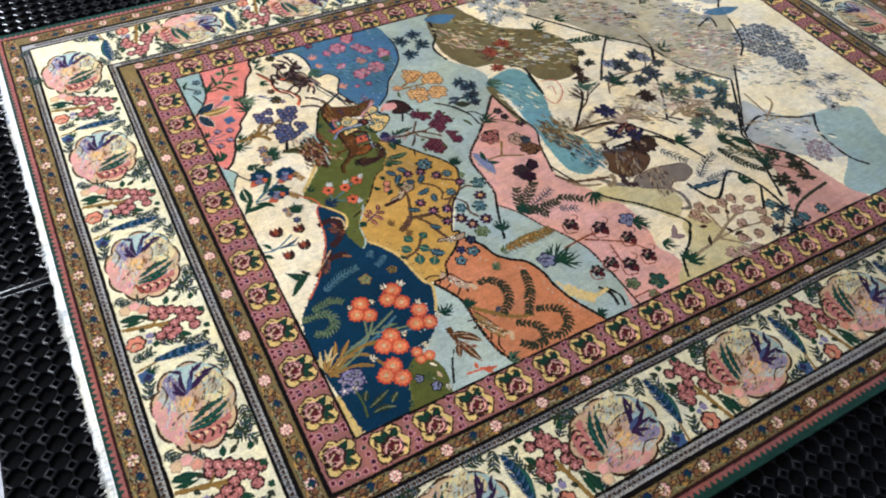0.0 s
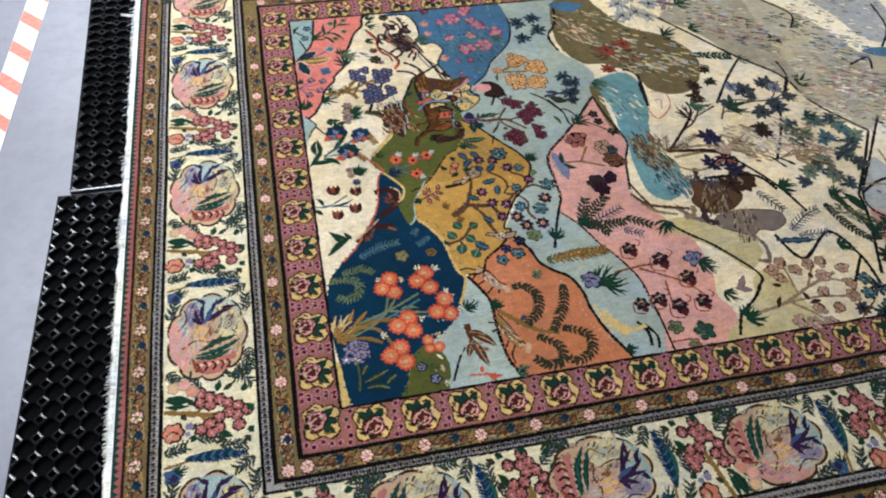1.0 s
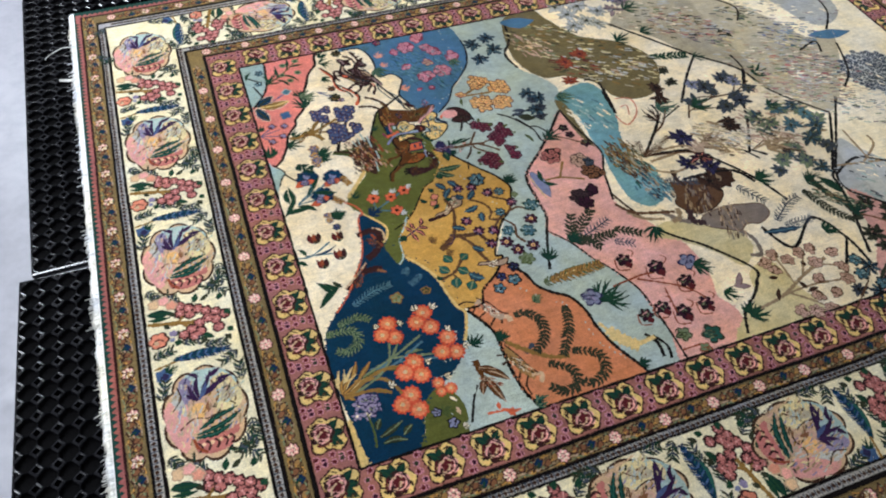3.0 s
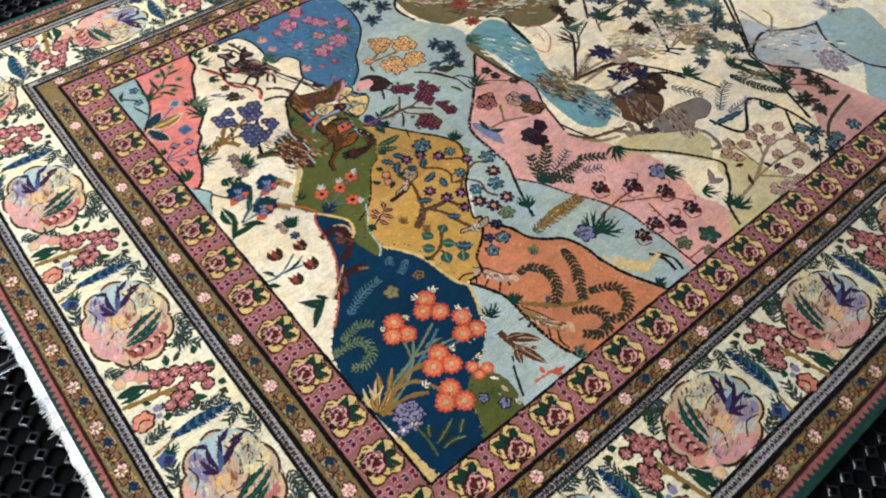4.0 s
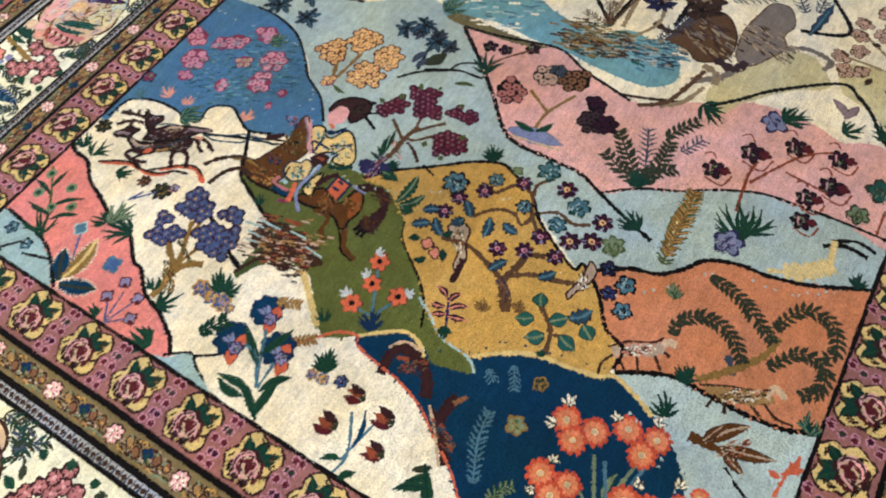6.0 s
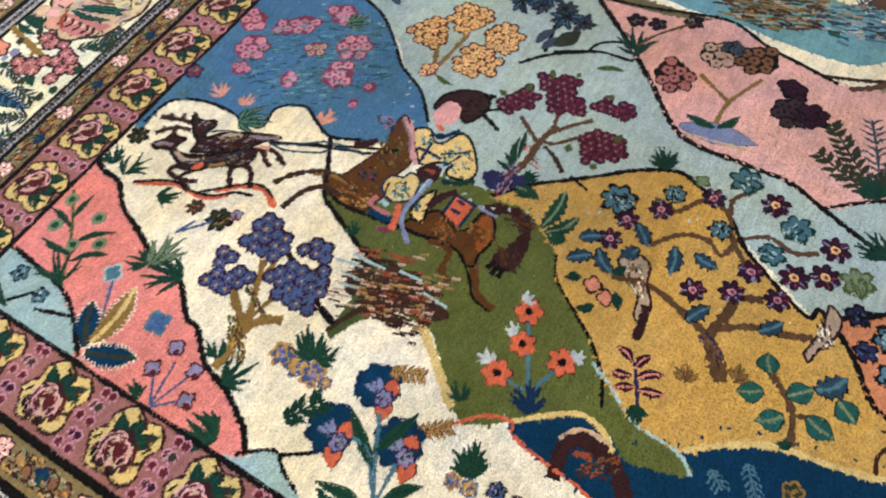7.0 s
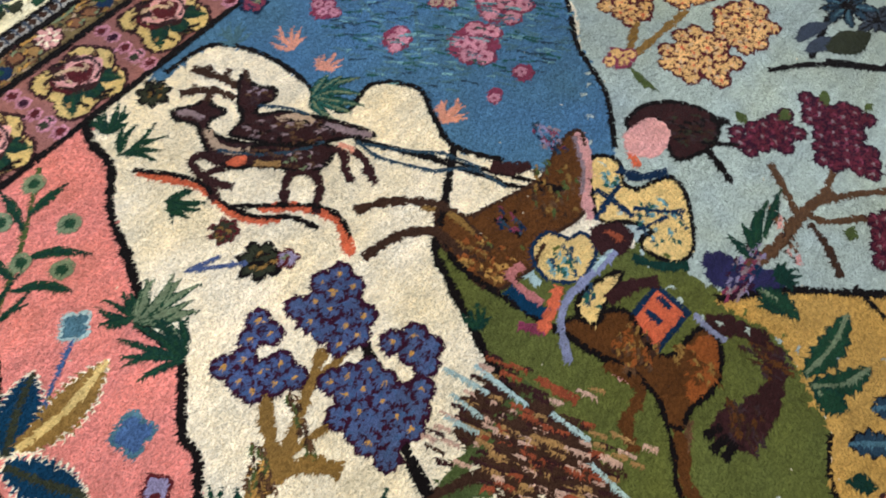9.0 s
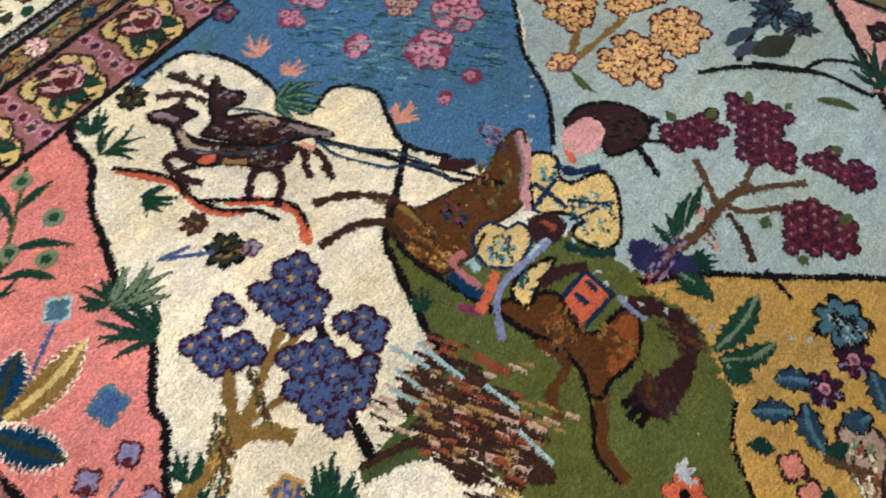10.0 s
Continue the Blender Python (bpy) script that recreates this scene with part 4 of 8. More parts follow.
stroke(w, "ink", [(0.245, 1.32), (0.264, 1.289), (0.274, 1.263), (0.273, 1.228), (0.282, 1.198), (0.301, 1.174), (0.308, 1.148)], 0.0034)
stroke(w, "ink", [(0.274, 1.224), (0.298, 1.196), (0.322, 1.166), (0.328, 1.143), (0.32, 1.121)], 0.0032)
w.done()
w = Weave("purple_tree")
stroke(w, "brass", [(0.081, 1.026), (0.114, 1.027), (0.135, 1.029), (0.153, 1.023)], 0.014)
stroke(w, "brass", [(0.134, 1.027), (0.152, 1.042), (0.169, 1.066), (0.185, 1.078)], 0.0095)
stroke(w, "brass", [(0.145, 1.028), (0.177, 1.041), (0.204, 1.055), (0.233, 1.067)], 0.0095)
stroke(w, "brass", [(0.148, 1.025), (0.165, 1.01), (0.174, 0.991)], 0.0125)
stroke(w, "brass", [(0.159, 1.03), (0.18, 1.025), (0.201, 1.02)], 0.007)
stroke(w, "brass", [(0.204, 1.055), (0.232, 1.052), (0.251, 1.054)], 0.006)
mottle(w, ("umber", "gold", "mocha", "olivest", "umber"), (0.128, 1.03), 0.034, 80, -2.26, 0.008, 0.0016, 0.3)
mottle(w, ("umber", "olivest", "mocha"), (0.181, 1.043), 0.030, 40, -2.0, 0.008, 0.0014, 0.15)
stroke(w, "ink", [(0.26, 1.051), (0.249, 1.031), (0.228, 0.994), (0.209, 0.95), (0.202, 0.931)], 0.0065)
bunch(w, "purple", "plumdk", "gold", (((0.212, 1.12), 0.0225), ((0.18, 1.106), 0.0245), ((0.194, 1.081), 0.0225), ((0.175, 1.082), 0.0175)), 0.0090, "blue")
bunch(w, "purple", "plumdk", "gold", (((0.279, 1.092), 0.026), ((0.251, 1.094), 0.0265), ((0.261, 1.067), 0.0255)), 0.0090, "blue")
bunch(w, "purple", "plumdk", "gold", (((0.275, 1.012), 0.0225),), 0.0090, "blue")
bunch(w, "purple", "plumdk", "gold", (((0.227, 1.025), 0.0295), ((0.208, 1.008), 0.026), ((0.236, 0.994), 0.030), ((0.205, 0.982), 0.0185), ((0.249, 0.981), 0.0145)), 0.0090, "blue")
w.done(label="blue-violet flower heads on a brown tree")
w = Weave("fallen_brush")
shape(w, "mocha", [(0.257, 0.952), (0.289, 0.951), (0.309, 0.92), (0.305, 0.874), (0.293, 0.831), (0.281, 0.809), (0.265, 0.827), (0.259, 0.861), (0.244, 0.884), (0.24, 0.909), (0.245, 0.935)])
stroke(w, "olivest", [(0.211, 0.927), (0.245, 0.926), (0.285, 0.924), (0.313, 0.922)], 0.012)
stroke(w, "mocha", [(0.188, 0.93), (0.217, 0.92), (0.241, 0.905), (0.243, 0.854)], 0.012)
stroke(w, "olivest", [(0.185, 0.927), (0.221, 0.911), (0.234, 0.899)], 0.009)
brush(w, "mocha", "maroonbr", (0.27, 0.974), (0.274, 0.817), 120, 0.052)
brush(w, "rust", "mocha", (0.274, 0.977), (0.273, 0.811), 210, 0.050)
for a, b in (((0.281, 0.984), (0.288, 0.945)), ((0.253, 0.959), (0.259, 0.932)), ((0.298, 0.967), (0.299, 0.917)), ((0.306, 0.899), (0.307, 0.865)), ((0.294, 0.855), (0.29, 0.818)), ((0.269, 0.967), (0.27, 0.936))):
    stroke(w, "aquaL", [a, b], 0.0026)
for a, b in (((0.321, 0.923), (0.324, 0.895)), ((0.322, 0.911), (0.326, 0.89))):
    stroke(w, "rust", [a, b], 0.006)
w.done(label="loose heap of brown and orange brushwood")
w = Weave("mottled_bush")
blob(w, "purple", 6, (0.138, 0.963), 0.0145, "gold")
blob(w, "gold", 6, (0.135, 0.938), 0.0128, "purple")
blob(w, "purple", 6, (0.135, 0.913), 0.0154, "gold")
blob(w, "gold", 6, (0.133, 0.894), 0.007, "purple")
tuft(w, "leafgn", (0.146, 0.925), (0.184, 0.958), 6, 0.012)
tuft(w, "leafgn", (0.15, 0.919), (0.179, 0.906), 5, 0.012)
w.done()
w = Weave("fern")
fern(w, "darkgn", [(0.074, 0.909), (0.117, 0.883)], 0.035)
w.done()
w = Weave("fern")
fern(w, "brass", [(0.186, 0.832), (0.199, 0.795)], 0.02)
w.done()
w = Weave("fern")
fern(w, "brass", [(0.136, 0.768), (0.163, 0.735)], 0.02)
w.done()
w = Weave("large_blossom")
bloom(w, (0.156, 0.828), 0.0304)
bloom(w, (0.086, 0.846), 0.0324)
bloom(w, (0.11, 0.769), 0.0315)
stroke(w, "bluegr", [(0.047, 0.767), (0.09, 0.803), (0.096, 0.831)], 0.004)
stroke(w, "bluegr", [(0.047, 0.767), (0.095, 0.795), (0.135, 0.816)], 0.004)
stroke(w, "bluegr", [(0.048, 0.765), (0.095, 0.768)], 0.004)
leaf(w, "leafgn", (0.077, 0.787), (0.124, 0.85), 0.014)
leaf(w, "leafgn", (0.094, 0.797), (0.157, 0.777), 0.014)
leaf(w, "leafgn", (0.039, 0.769), (0.035, 0.835), 0.014)
leaf(w, "leafgn", (0.045, 0.759), (0.09, 0.728), 0.014)
w.done()
w = Weave("palm_tuft")
tuft(w, "leafgn", (0.122, 0.685), (0.161, 0.712), 8, 0.014)
blob(w, "purple", 6, (0.111, 0.704), 0.0086, "gold")
blob(w, "gold", 6, (0.114, 0.684), 0.0085, "purple")
blob(w, "purple", 6, (0.125, 0.656), 0.0096, "ink")
w.done()
w = Weave("bud_branch")
stroke(w, "bluegr", [(-0.011, 0.591), (0.035, 0.582), (0.094, 0.613)], 0.004)
stroke(w, "bluegr", [(0.026, 0.586), (0.096, 0.573)], 0.004)
bud2(w, (0.061, 0.637), 0.019)
bud2(w, (0.12, 0.624), 0.0173)
bud2(w, (0.11, 0.565), 0.0189)
bud2(w, (0.061, 0.549), 0.0173)
leaf(w, "leafgn", (0.026, 0.586), (0.011, 0.613), 0.01)
leaf(w, "leafgn", (0.001, 0.575), (0.023, 0.555), 0.012)
leaf(w, "navy", (0.049, 0.582), (0.106, 0.596), 0.008)
w.done()
w = Weave("long_leaf")
leaf(w, "leafgn", (0.025, 0.778), (0.029, 0.83), 0.016)
w.done()
w = Weave("long_leaf")
leaf(w, "leafgn", (0.008, 0.743), (0.075, 0.741), 0.016)
w.done()
w = Weave("long_leaf")
leaf(w, "leafgn", (0.007, 0.735), (0.044, 0.8), 0.014)
w.done()
w = Weave("long_leaf")
leaf(w, "leafgn", (0.021, 0.42), (0.086, 0.474), 0.018)
w.done()
w = Weave("long_leaf")
leaf(w, "leafgn", (0.057, 0.453), (0.031, 0.495), 0.016)
w.done()
w = Weave("long_leaf")
leaf(w, "leafgn", (0.077, 0.46), (0.05, 0.487), 0.012)
w.done()
w = Weave("long_leaf")
leaf(w, "mossdk", (0.07, 0.486), (0.088, 0.463), 0.012)
w.done()
w = Weave("coral_flower_plant")
stroke(w, "bluegr", [(0.244, 0.68), (0.328, 0.723)], 0.004)
stroke(w, "bluegr", [(0.242, 0.683), (0.243, 0.717)], 0.004)
stroke(w, "bluegr", [(0.246, 0.677), (0.287, 0.661)], 0.004)
daisy6(w, "coral", "ink", (0.335, 0.726), 0.0182)
daisy6(w, "coral", "ink", (0.293, 0.713), 0.0169)
daisy6(w, "coral", "ink", (0.246, 0.722), 0.0184)
daisy6(w, "coral", "ink", (0.295, 0.661), 0.0184)
tuft(w, "greige", (0.343, 0.735), (0.362, 0.734), 3, 0.01)
tuft(w, "greige", (0.301, 0.725), (0.308, 0.744), 3, 0.01)
tuft(w, "greige", (0.254, 0.734), (0.263, 0.755), 3, 0.01)
tuft(w, "greige", (0.304, 0.651), (0.322, 0.641), 3, 0.01)
tuft(w, "navy2", (0.217, 0.666), (0.256, 0.686), 9, 0.009)
tuft(w, "darkgn", (0.193, 0.742), (0.217, 0.756), 4, 0.008)
tuft(w, "darkgn", (0.32, 0.987), (0.342, 0.995), 4, 0.006)
w.done()
w = Weave("brown_shape")
shape(w, "bay", [(0.388, 1.08), (0.4, 1.055), (0.417, 1.048), (0.441, 1.039), (0.465, 1.031), (0.485, 1.033), (0.514, 1.04), (0.534, 1.032), (0.497, 1.002), (0.463, 0.981), (0.434, 0.987), (0.412, 0.988), (0.397, 0.983), (0.371, 0.988), (0.355, 1.001), (0.358, 1.031), (0.366, 1.06)], "mocha")
shape(w, "bay", [(0.368, 0.935), (0.391, 0.921), (0.411, 0.902), (0.397, 0.872), (0.403, 0.854), (0.434, 0.85), (0.438, 0.837), (0.421, 0.821), (0.397, 0.816), (0.374, 0.821), (0.358, 0.818), (0.355, 0.829), (0.366, 0.844), (0.372, 0.872), (0.367, 0.9)], "ink")
shape(w, "rustlt", [(0.422, 0.847), (0.435, 0.837), (0.42, 0.823), (0.397, 0.819), (0.38, 0.823), (0.386, 0.832), (0.407, 0.833)])
stroke(w, "mocha", [(0.341, 1.135), (0.367, 1.118), (0.392, 1.082), (0.391, 1.047), (0.385, 1.021)], 0.0085)
stroke(w, "brass", [(0.38, 1.094), (0.391, 1.067), (0.389, 1.04)], 0.004)
stroke(w, "mocha", [(0.311, 1.098), (0.345, 1.09), (0.369, 1.068), (0.367, 1.033)], 0.0085)
stroke(w, "ink", [(0.366, 1.06), (0.357, 1.03), (0.358, 0.991), (0.362, 0.943), (0.366, 0.897), (0.37, 0.87)], 0.004)
stroke(w, "bay", [(0.364, 0.891), (0.365, 0.858), (0.337, 0.853), (0.321, 0.836)], 0.0088)
stroke(w, "pinklt", [(0.361, 0.881), (0.363, 0.865)], 0.0025)
stroke(w, "bay", [(0.366, 0.833), (0.344, 0.809), (0.326, 0.795), (0.316, 0.766)], 0.0088)
stroke(w, "ink", [(0.366, 0.842), (0.34, 0.814), (0.319, 0.797), (0.311, 0.769)], 0.0026)
stroke(w, "umber", [(0.367, 0.817), (0.346, 0.807)], 0.005)
mottle(w, ("brass", "mocha", "gold", "bay", "rustlt"), (0.377, 1.021), 0.026, 90, -1.46, 0.006, 0.0016)
mottle(w, ("umber", "mocha", "olivest", "bay", "brass"), (0.47, 1.015), 0.032, 80, -2.3, 0.006, 0.0016)
mottle(w, ("brass", "umber", "mocha", "rustlt"), (0.391, 0.879), 0.020, 70, -2.6, 0.006, 0.0016, 0.9)
mottle(w, ("rustlt", "bay", "brass"), (0.407, 0.838), 0.020, 40, -1.76, 0.006, 0.0016)
mottle(w, ("mauve", "rasp", "lilac", "slatebl", "navy2"), (0.511, 1.053), 0.020, 34, -1.77, 0.007, 0.0018, 0.5)
mottle(w, ("slatebl", "rasp", "navy2", "ink"), (0.418, 1.028), 0.015, 26, -1.77, 0.006, 0.0018)
stroke(w, "maroonbr", [(0.452, 1.072), (0.461, 1.057), (0.475, 1.046)], 0.011)
w.done(label="bay brown running horse shape")
w = Weave("tail_shape")
stroke(w, "maroonbr", [(0.442, 0.848), (0.455, 0.825), (0.454, 0.8), (0.434, 0.782), (0.407, 0.779)], 0.017)
shape(w, "maroonbr", [(0.425, 0.788), (0.427, 0.775), (0.401, 0.769), (0.376, 0.773), (0.368, 0.787), (0.37, 0.801), (0.388, 0.803), (0.403, 0.793)])
mottle(w, ("cocoa", "mocha", "bay", "maroonbr"), (0.393, 0.786), 0.022, 60, -2.2, 0.008, 0.0016)
mottle(w, ("cocoa", "mocha", "bay"), (0.445, 0.8), 0.020, 36, -1.4, 0.008, 0.0016)
for pts in ([(0.378, 0.797), (0.364, 0.802)], [(0.375, 0.789), (0.358, 0.793)], [(0.374, 0.783), (0.358, 0.783)]):
    stroke(w, "ink", pts, 0.005)
stroke(w, "greyvi", [(0.443, 0.859), (0.439, 0.842), (0.439, 0.828)], 0.004)
w.done()
w = Weave("pale_shape")
shape(w, "lemon", [(0.519, 1.007), (0.528, 0.988), (0.512, 0.972), (0.513, 0.959), (0.542, 0.943), (0.535, 0.923), (0.508, 0.899), (0.488, 0.889), (0.472, 0.896), (0.467, 0.921), (0.474, 0.929), (0.486, 0.925), (0.482, 0.944), (0.467, 0.966), (0.485, 0.986), (0.504, 1.003)], "ink")
shape(w, "lemon", [(0.43, 0.993), (0.436, 0.975), (0.448, 0.97), (0.44, 0.951), (0.412, 0.946), (0.398, 0.958), (0.395, 0.976), (0.408, 0.994)], "navy2")
shape(w, "lemon", [(0.423, 0.933), (0.438, 0.923), (0.409, 0.919), (0.386, 0.914), (0.384, 0.93), (0.401, 0.938)], "ink")
stroke(w, "pinklt", [(0.532, 1.033), (0.509, 1.007), (0.481, 0.99), (0.464, 0.972)], 0.008)
stroke(w, "mauve", [(0.525, 1.034), (0.503, 1.008), (0.479, 0.993)], 0.003)
mottle(w, ("tealgn", "slatebl", "teal"), (0.5, 0.925), 0.026, 36, -2.07, 0.006, 0.002)
mottle(w, ("tealgn", "teal"), (0.509, 0.986), 0.012, 14, -2.06, 0.006, 0.002)
mottle(w, ("tealgn", "teal", "slatebl"), (0.417, 0.969), 0.018, 26, -2.3, 0.007, 0.002)
mottle(w, ("tealgn", "slatebl"), (0.406, 0.929), 0.012, 10, -2.3, 0.006, 0.002)
stroke(w, "navy2", [(0.49, 0.987), (0.49, 0.966), (0.488, 0.946)], 0.005)
stroke(w, "navy2", [(0.507, 0.972), (0.488, 0.971), (0.465, 0.969)], 0.004)
stroke(w, "navy2", [(0.495, 0.951), (0.507, 0.93), (0.521, 0.915)], 0.0025)
stroke(w, "navy2", [(0.479, 0.936), (0.506, 0.923)], 0.0025)
stroke(w, "navy2", [(0.52, 0.983), (0.525, 0.964), (0.545, 0.948)], 0.009)
stroke(w, "coral", [(0.542, 0.985), (0.534, 0.97)], 0.007)
shape(w, "maroonbr", [(0.457, 0.967), (0.473, 0.953), (0.473, 0.937), (0.456, 0.931), (0.442, 0.941), (0.443, 0.957)])
stroke(w, "rust", [(0.462, 0.955), (0.463, 0.941)], 0.006)
stroke(w, "greyvi", [(0.45, 0.938), (0.418, 0.942), (0.389, 0.944), (0.368, 0.935), (0.347, 0.912)], 0.0058)
stroke(w, "aquaL", [(0.45, 0.942), (0.425, 0.943)], 0.003)
stroke(w, "clay", [(0.391, 0.99), (0.377, 0.993), (0.373, 0.976), (0.374, 0.958)], 0.0068)
stroke(w, "aquaL", [(0.388, 0.982), (0.385, 0.97)], 0.008)
stroke(w, "navy", [(0.366, 0.987), (0.366, 0.968), (0.367, 0.949)], 0.012)
stroke(w, "coral", [(0.394, 0.956), (0.375, 0.949), (0.355, 0.944)], 0.0085)
stroke(w, "rasp", [(0.346, 0.961), (0.356, 0.941)], 0.008)
stroke(w, "darkgn", [(0.455, 0.925), (0.461, 0.904), (0.477, 0.885)], 0.008)
stroke(w, "maroonbr", [(0.409, 0.919), (0.434, 0.91), (0.449, 0.896)], 0.010)
w.done(label="yellow patterned robe shape")
w = Weave("dark_shape")
shape(w, "maroonbr", [(0.568, 1.006), (0.594, 1.004), (0.616, 0.984), (0.625, 0.957), (0.62, 0.94), (0.598, 0.932), (0.576, 0.938), (0.562, 0.949), (0.572, 0.965), (0.59, 0.987), (0.566, 0.994)], "ink")
mottle(w, ("ink", "mossdk", "mocha", "cocoa"), (0.597, 0.956), 0.024, 60, -1.17, 0.007, 0.0016)
shape(w, "pinklt", [(0.559, 0.999), (0.586, 0.991), (0.584, 0.971), (0.57, 0.963), (0.55, 0.966), (0.541, 0.982), (0.547, 0.994)])
stroke(w, "ink", [(0.619, 0.948), (0.627, 0.933)], 0.005)
stroke(w, "ink", [(0.591, 0.941), (0.61, 0.913)], 0.0035)
stroke(w, "ink", [(0.588, 0.934), (0.581, 0.918), (0.571, 0.899)], 0.0045)
w.done()
w = Weave("saddle_square")
facet(w, "navy2", [(0.447, 0.897), (0.443, 0.861), (0.392, 0.863), (0.407, 0.898)])
facet(w, "coral", [(0.442, 0.893), (0.438, 0.866), (0.399, 0.867), (0.41, 0.893)])
stroke(w, "navy2", [(0.421, 0.89), (0.42, 0.875)], 0.005)
stroke(w, "navy2", [(0.438, 0.889), (0.435, 0.876)], 0.005)
w.done()
w = Weave("maroon_tree")
stroke(w, "umber", [(0.502, 0.847), (0.541, 0.838), (0.584, 0.836), (0.618, 0.827)], 0.0105)
stroke(w, "umber", [(0.584, 0.836), (0.586, 0.818), (0.612, 0.792)], 0.006)
stroke(w, "umber", [(0.597, 0.833), (0.624, 0.813), (0.651, 0.787)], 0.006)
stroke(w, "umber", [(0.578, 0.84), (0.595, 0.862), (0.61, 0.882)], 0.006)
stroke(w, "umber", [(0.609, 0.831), (0.646, 0.837)], 0.006)
stroke(w, "mocha", [(0.576, 0.827), (0.566, 0.807), (0.546, 0.784)], 0.006)
mottle(w, ("pinklt", "tawny", "mocha"), (0.553, 0.837), 0.030, 40, 0.9, 0.007, 0.0014, 0.2)
bunch(w, "maroon2", "plumdk", "mauve", (((0.624, 0.907), 0.0225), ((0.647, 0.893), 0.024), ((0.687, 0.876), 0.0225), ((0.701, 0.849), 0.0205), ((0.665, 0.841), 0.028), ((0.663, 0.819), 0.018), ((0.682, 0.784), 0.020), ((0.687, 0.758), 0.0205), ((0.617, 0.769), 0.024), ((0.615, 0.744), 0.026), ((0.596, 0.761), 0.0205)), 0.0066, "rasp")
for a, b in (((0.714, 0.883), (0.7, 0.873)), ((0.721, 0.847), (0.721, 0.84)), ((0.673, 0.9), (0.659, 0.898)), ((0.706, 0.786), (0.7, 0.779)), ((0.644, 0.739), (0.629, 0.742)), ((0.596, 0.798), (0.581, 0.794)), ((0.641, 0.934), (0.636, 0.92)), ((0.579, 0.755), (0.573, 0.747))):
    leaf(w, "olivest", a, b, 0.010)
shape(w, "indigo", [(0.494, 0.88), (0.506, 0.868), (0.508, 0.845), (0.521, 0.821), (0.513, 0.813), (0.491, 0.835), (0.475, 0.86)])
mottle(w, ("rasp", "plumdk", "lilac", "navy2", "mauve"), (0.498, 0.847), 0.030, 70, 0.1, 0.008, 0.0018, 0.4)
for k in range(5):
    leaf(w, "darkgn", ((0.515, 0.85)[0] + 0.006 * k, (0.515, 0.85)[1]), ((0.523, 0.874)[0] + 0.017 * k, (0.523, 0.874)[1] - 0.003 * k), 0.007)
tuft(w, "darkgn", (0.509, 0.823), (0.532, 0.811), 4, 0.008)
w.done(label="maroon flower heads on a brown tree")
w = Weave("green_tuft")
tuft(w, "darkgn", (0.615, 0.662), (0.652, 0.681), 7, 0.012)
w.done()
w = Weave("green_tuft")
tuft(w, "darkgn", (0.485, 0.806), (0.501, 0.827), 5, 0.009)
w.done()
w = Weave("pink_flower_bush")
stroke(w, "bluegr", [(0.503, 1.201), (0.596, 1.293)], 0.003)
stroke(w, "bluegr", [(0.503, 1.201), (0.602, 1.194)], 0.003)
stroke(w, "bluegr", [(0.497, 1.201), (0.535, 1.328)], 0.003)
florets(w, "pinkfl", "rasp", (0.593, 1.374), 0.0274)
florets(w, "pinkfl", "rasp", (0.604, 1.314), 0.0247)
florets(w, "pinkfl", "rasp", (0.623, 1.29), 0.0269)
florets(w, "pinkfl", "rasp", (0.672, 1.244), 0.0293)
florets(w, "pinkfl", "rasp", (0.541, 1.338), 0.035)
florets(w, "pinkfl", "rasp", (0.616, 1.188), 0.0342)
florets(w, "pinkfl", "rasp", (0.494, 1.324), 0.016)
florets(w, "pinkfl", "rasp", (0.513, 1.239), 0.0187)
florets(w, "pinkfl", "rasp", (0.554, 1.175), 0.0309)
florets(w, "pinkfl", "rasp", (0.556, 1.115), 0.0131)
florets(w, "pinkfl", "rasp", (0.519, 1.12), 0.0089)
florets(w, "tan2", "rasp", (0.586, 1.239), 0.0184)
blob(w, "rasp", 5, (0.456, 1.387), 0.0129, "navy2")
w.done()
# blue stitches; the lighter ones paint the streaks of sheen on the pile
w = Weave("blue_sheen_stitch")
mottle(w, ("bluegr", "teal", "steel", "bluegr", "slatebl", "tealgn"), (0.565, 1.225), 0.125, 560, -1.0, 0.015, 0.0009, 0.8)
w.done()
w = Weave("coral_tuft")
tuft(w, "salmon2", (0.46, 1.136), (0.493, 1.145), 6, 0.009)
w.done()
w = Weave("coral_tuft")
tuft(w, "salmon2", (0.435, 1.309), (0.458, 1.341), 4, 0.007)
w.done()
w = Weave("coral_tuft")
tuft(w, "salmon2", (0.433, 1.274), (0.462, 1.269), 4, 0.007)
w.done()
w = Weave("coral_tuft")
tuft(w, "bluegr", (0.403, 1.358), (0.422, 1.387), 5, 0.008)
w.done()
w = Weave("coral_tuft")
tuft(w, "tealgn", (0.657, 1.228), (0.682, 1.193), 5, 0.009)
w.done()
w = Weave("yellow_flower_bush")
stroke(w, "brass", [(0.623, 1.043), (0.679, 1.067)], 0.007)
stroke(w, "brass", [(0.635, 1.045), (0.723, 1.036)], 0.007)
bunch(w, "peach", "maroon", "coral", (((0.701, 1.094), 0.036), ((0.758, 1.053), 0.039), ((0.742, 0.984), 0.037), ((0.678, 0.995), 0.038)), 0.0080, "sand")
florets(w, "peach", "rasp", (0.629, 1.052), 0.0164)
leaf(w, "olivest", (0.625, 1.039), (0.617, 1.004), 0.008)
w.done()
w = Weave("dark_bush")
stroke(w, "ink", [(0.743, 0.911), (0.807, 0.923)], 0.004)
rosette(w, "slate", "ink", 6, (0.836, 0.961), 0.0198)
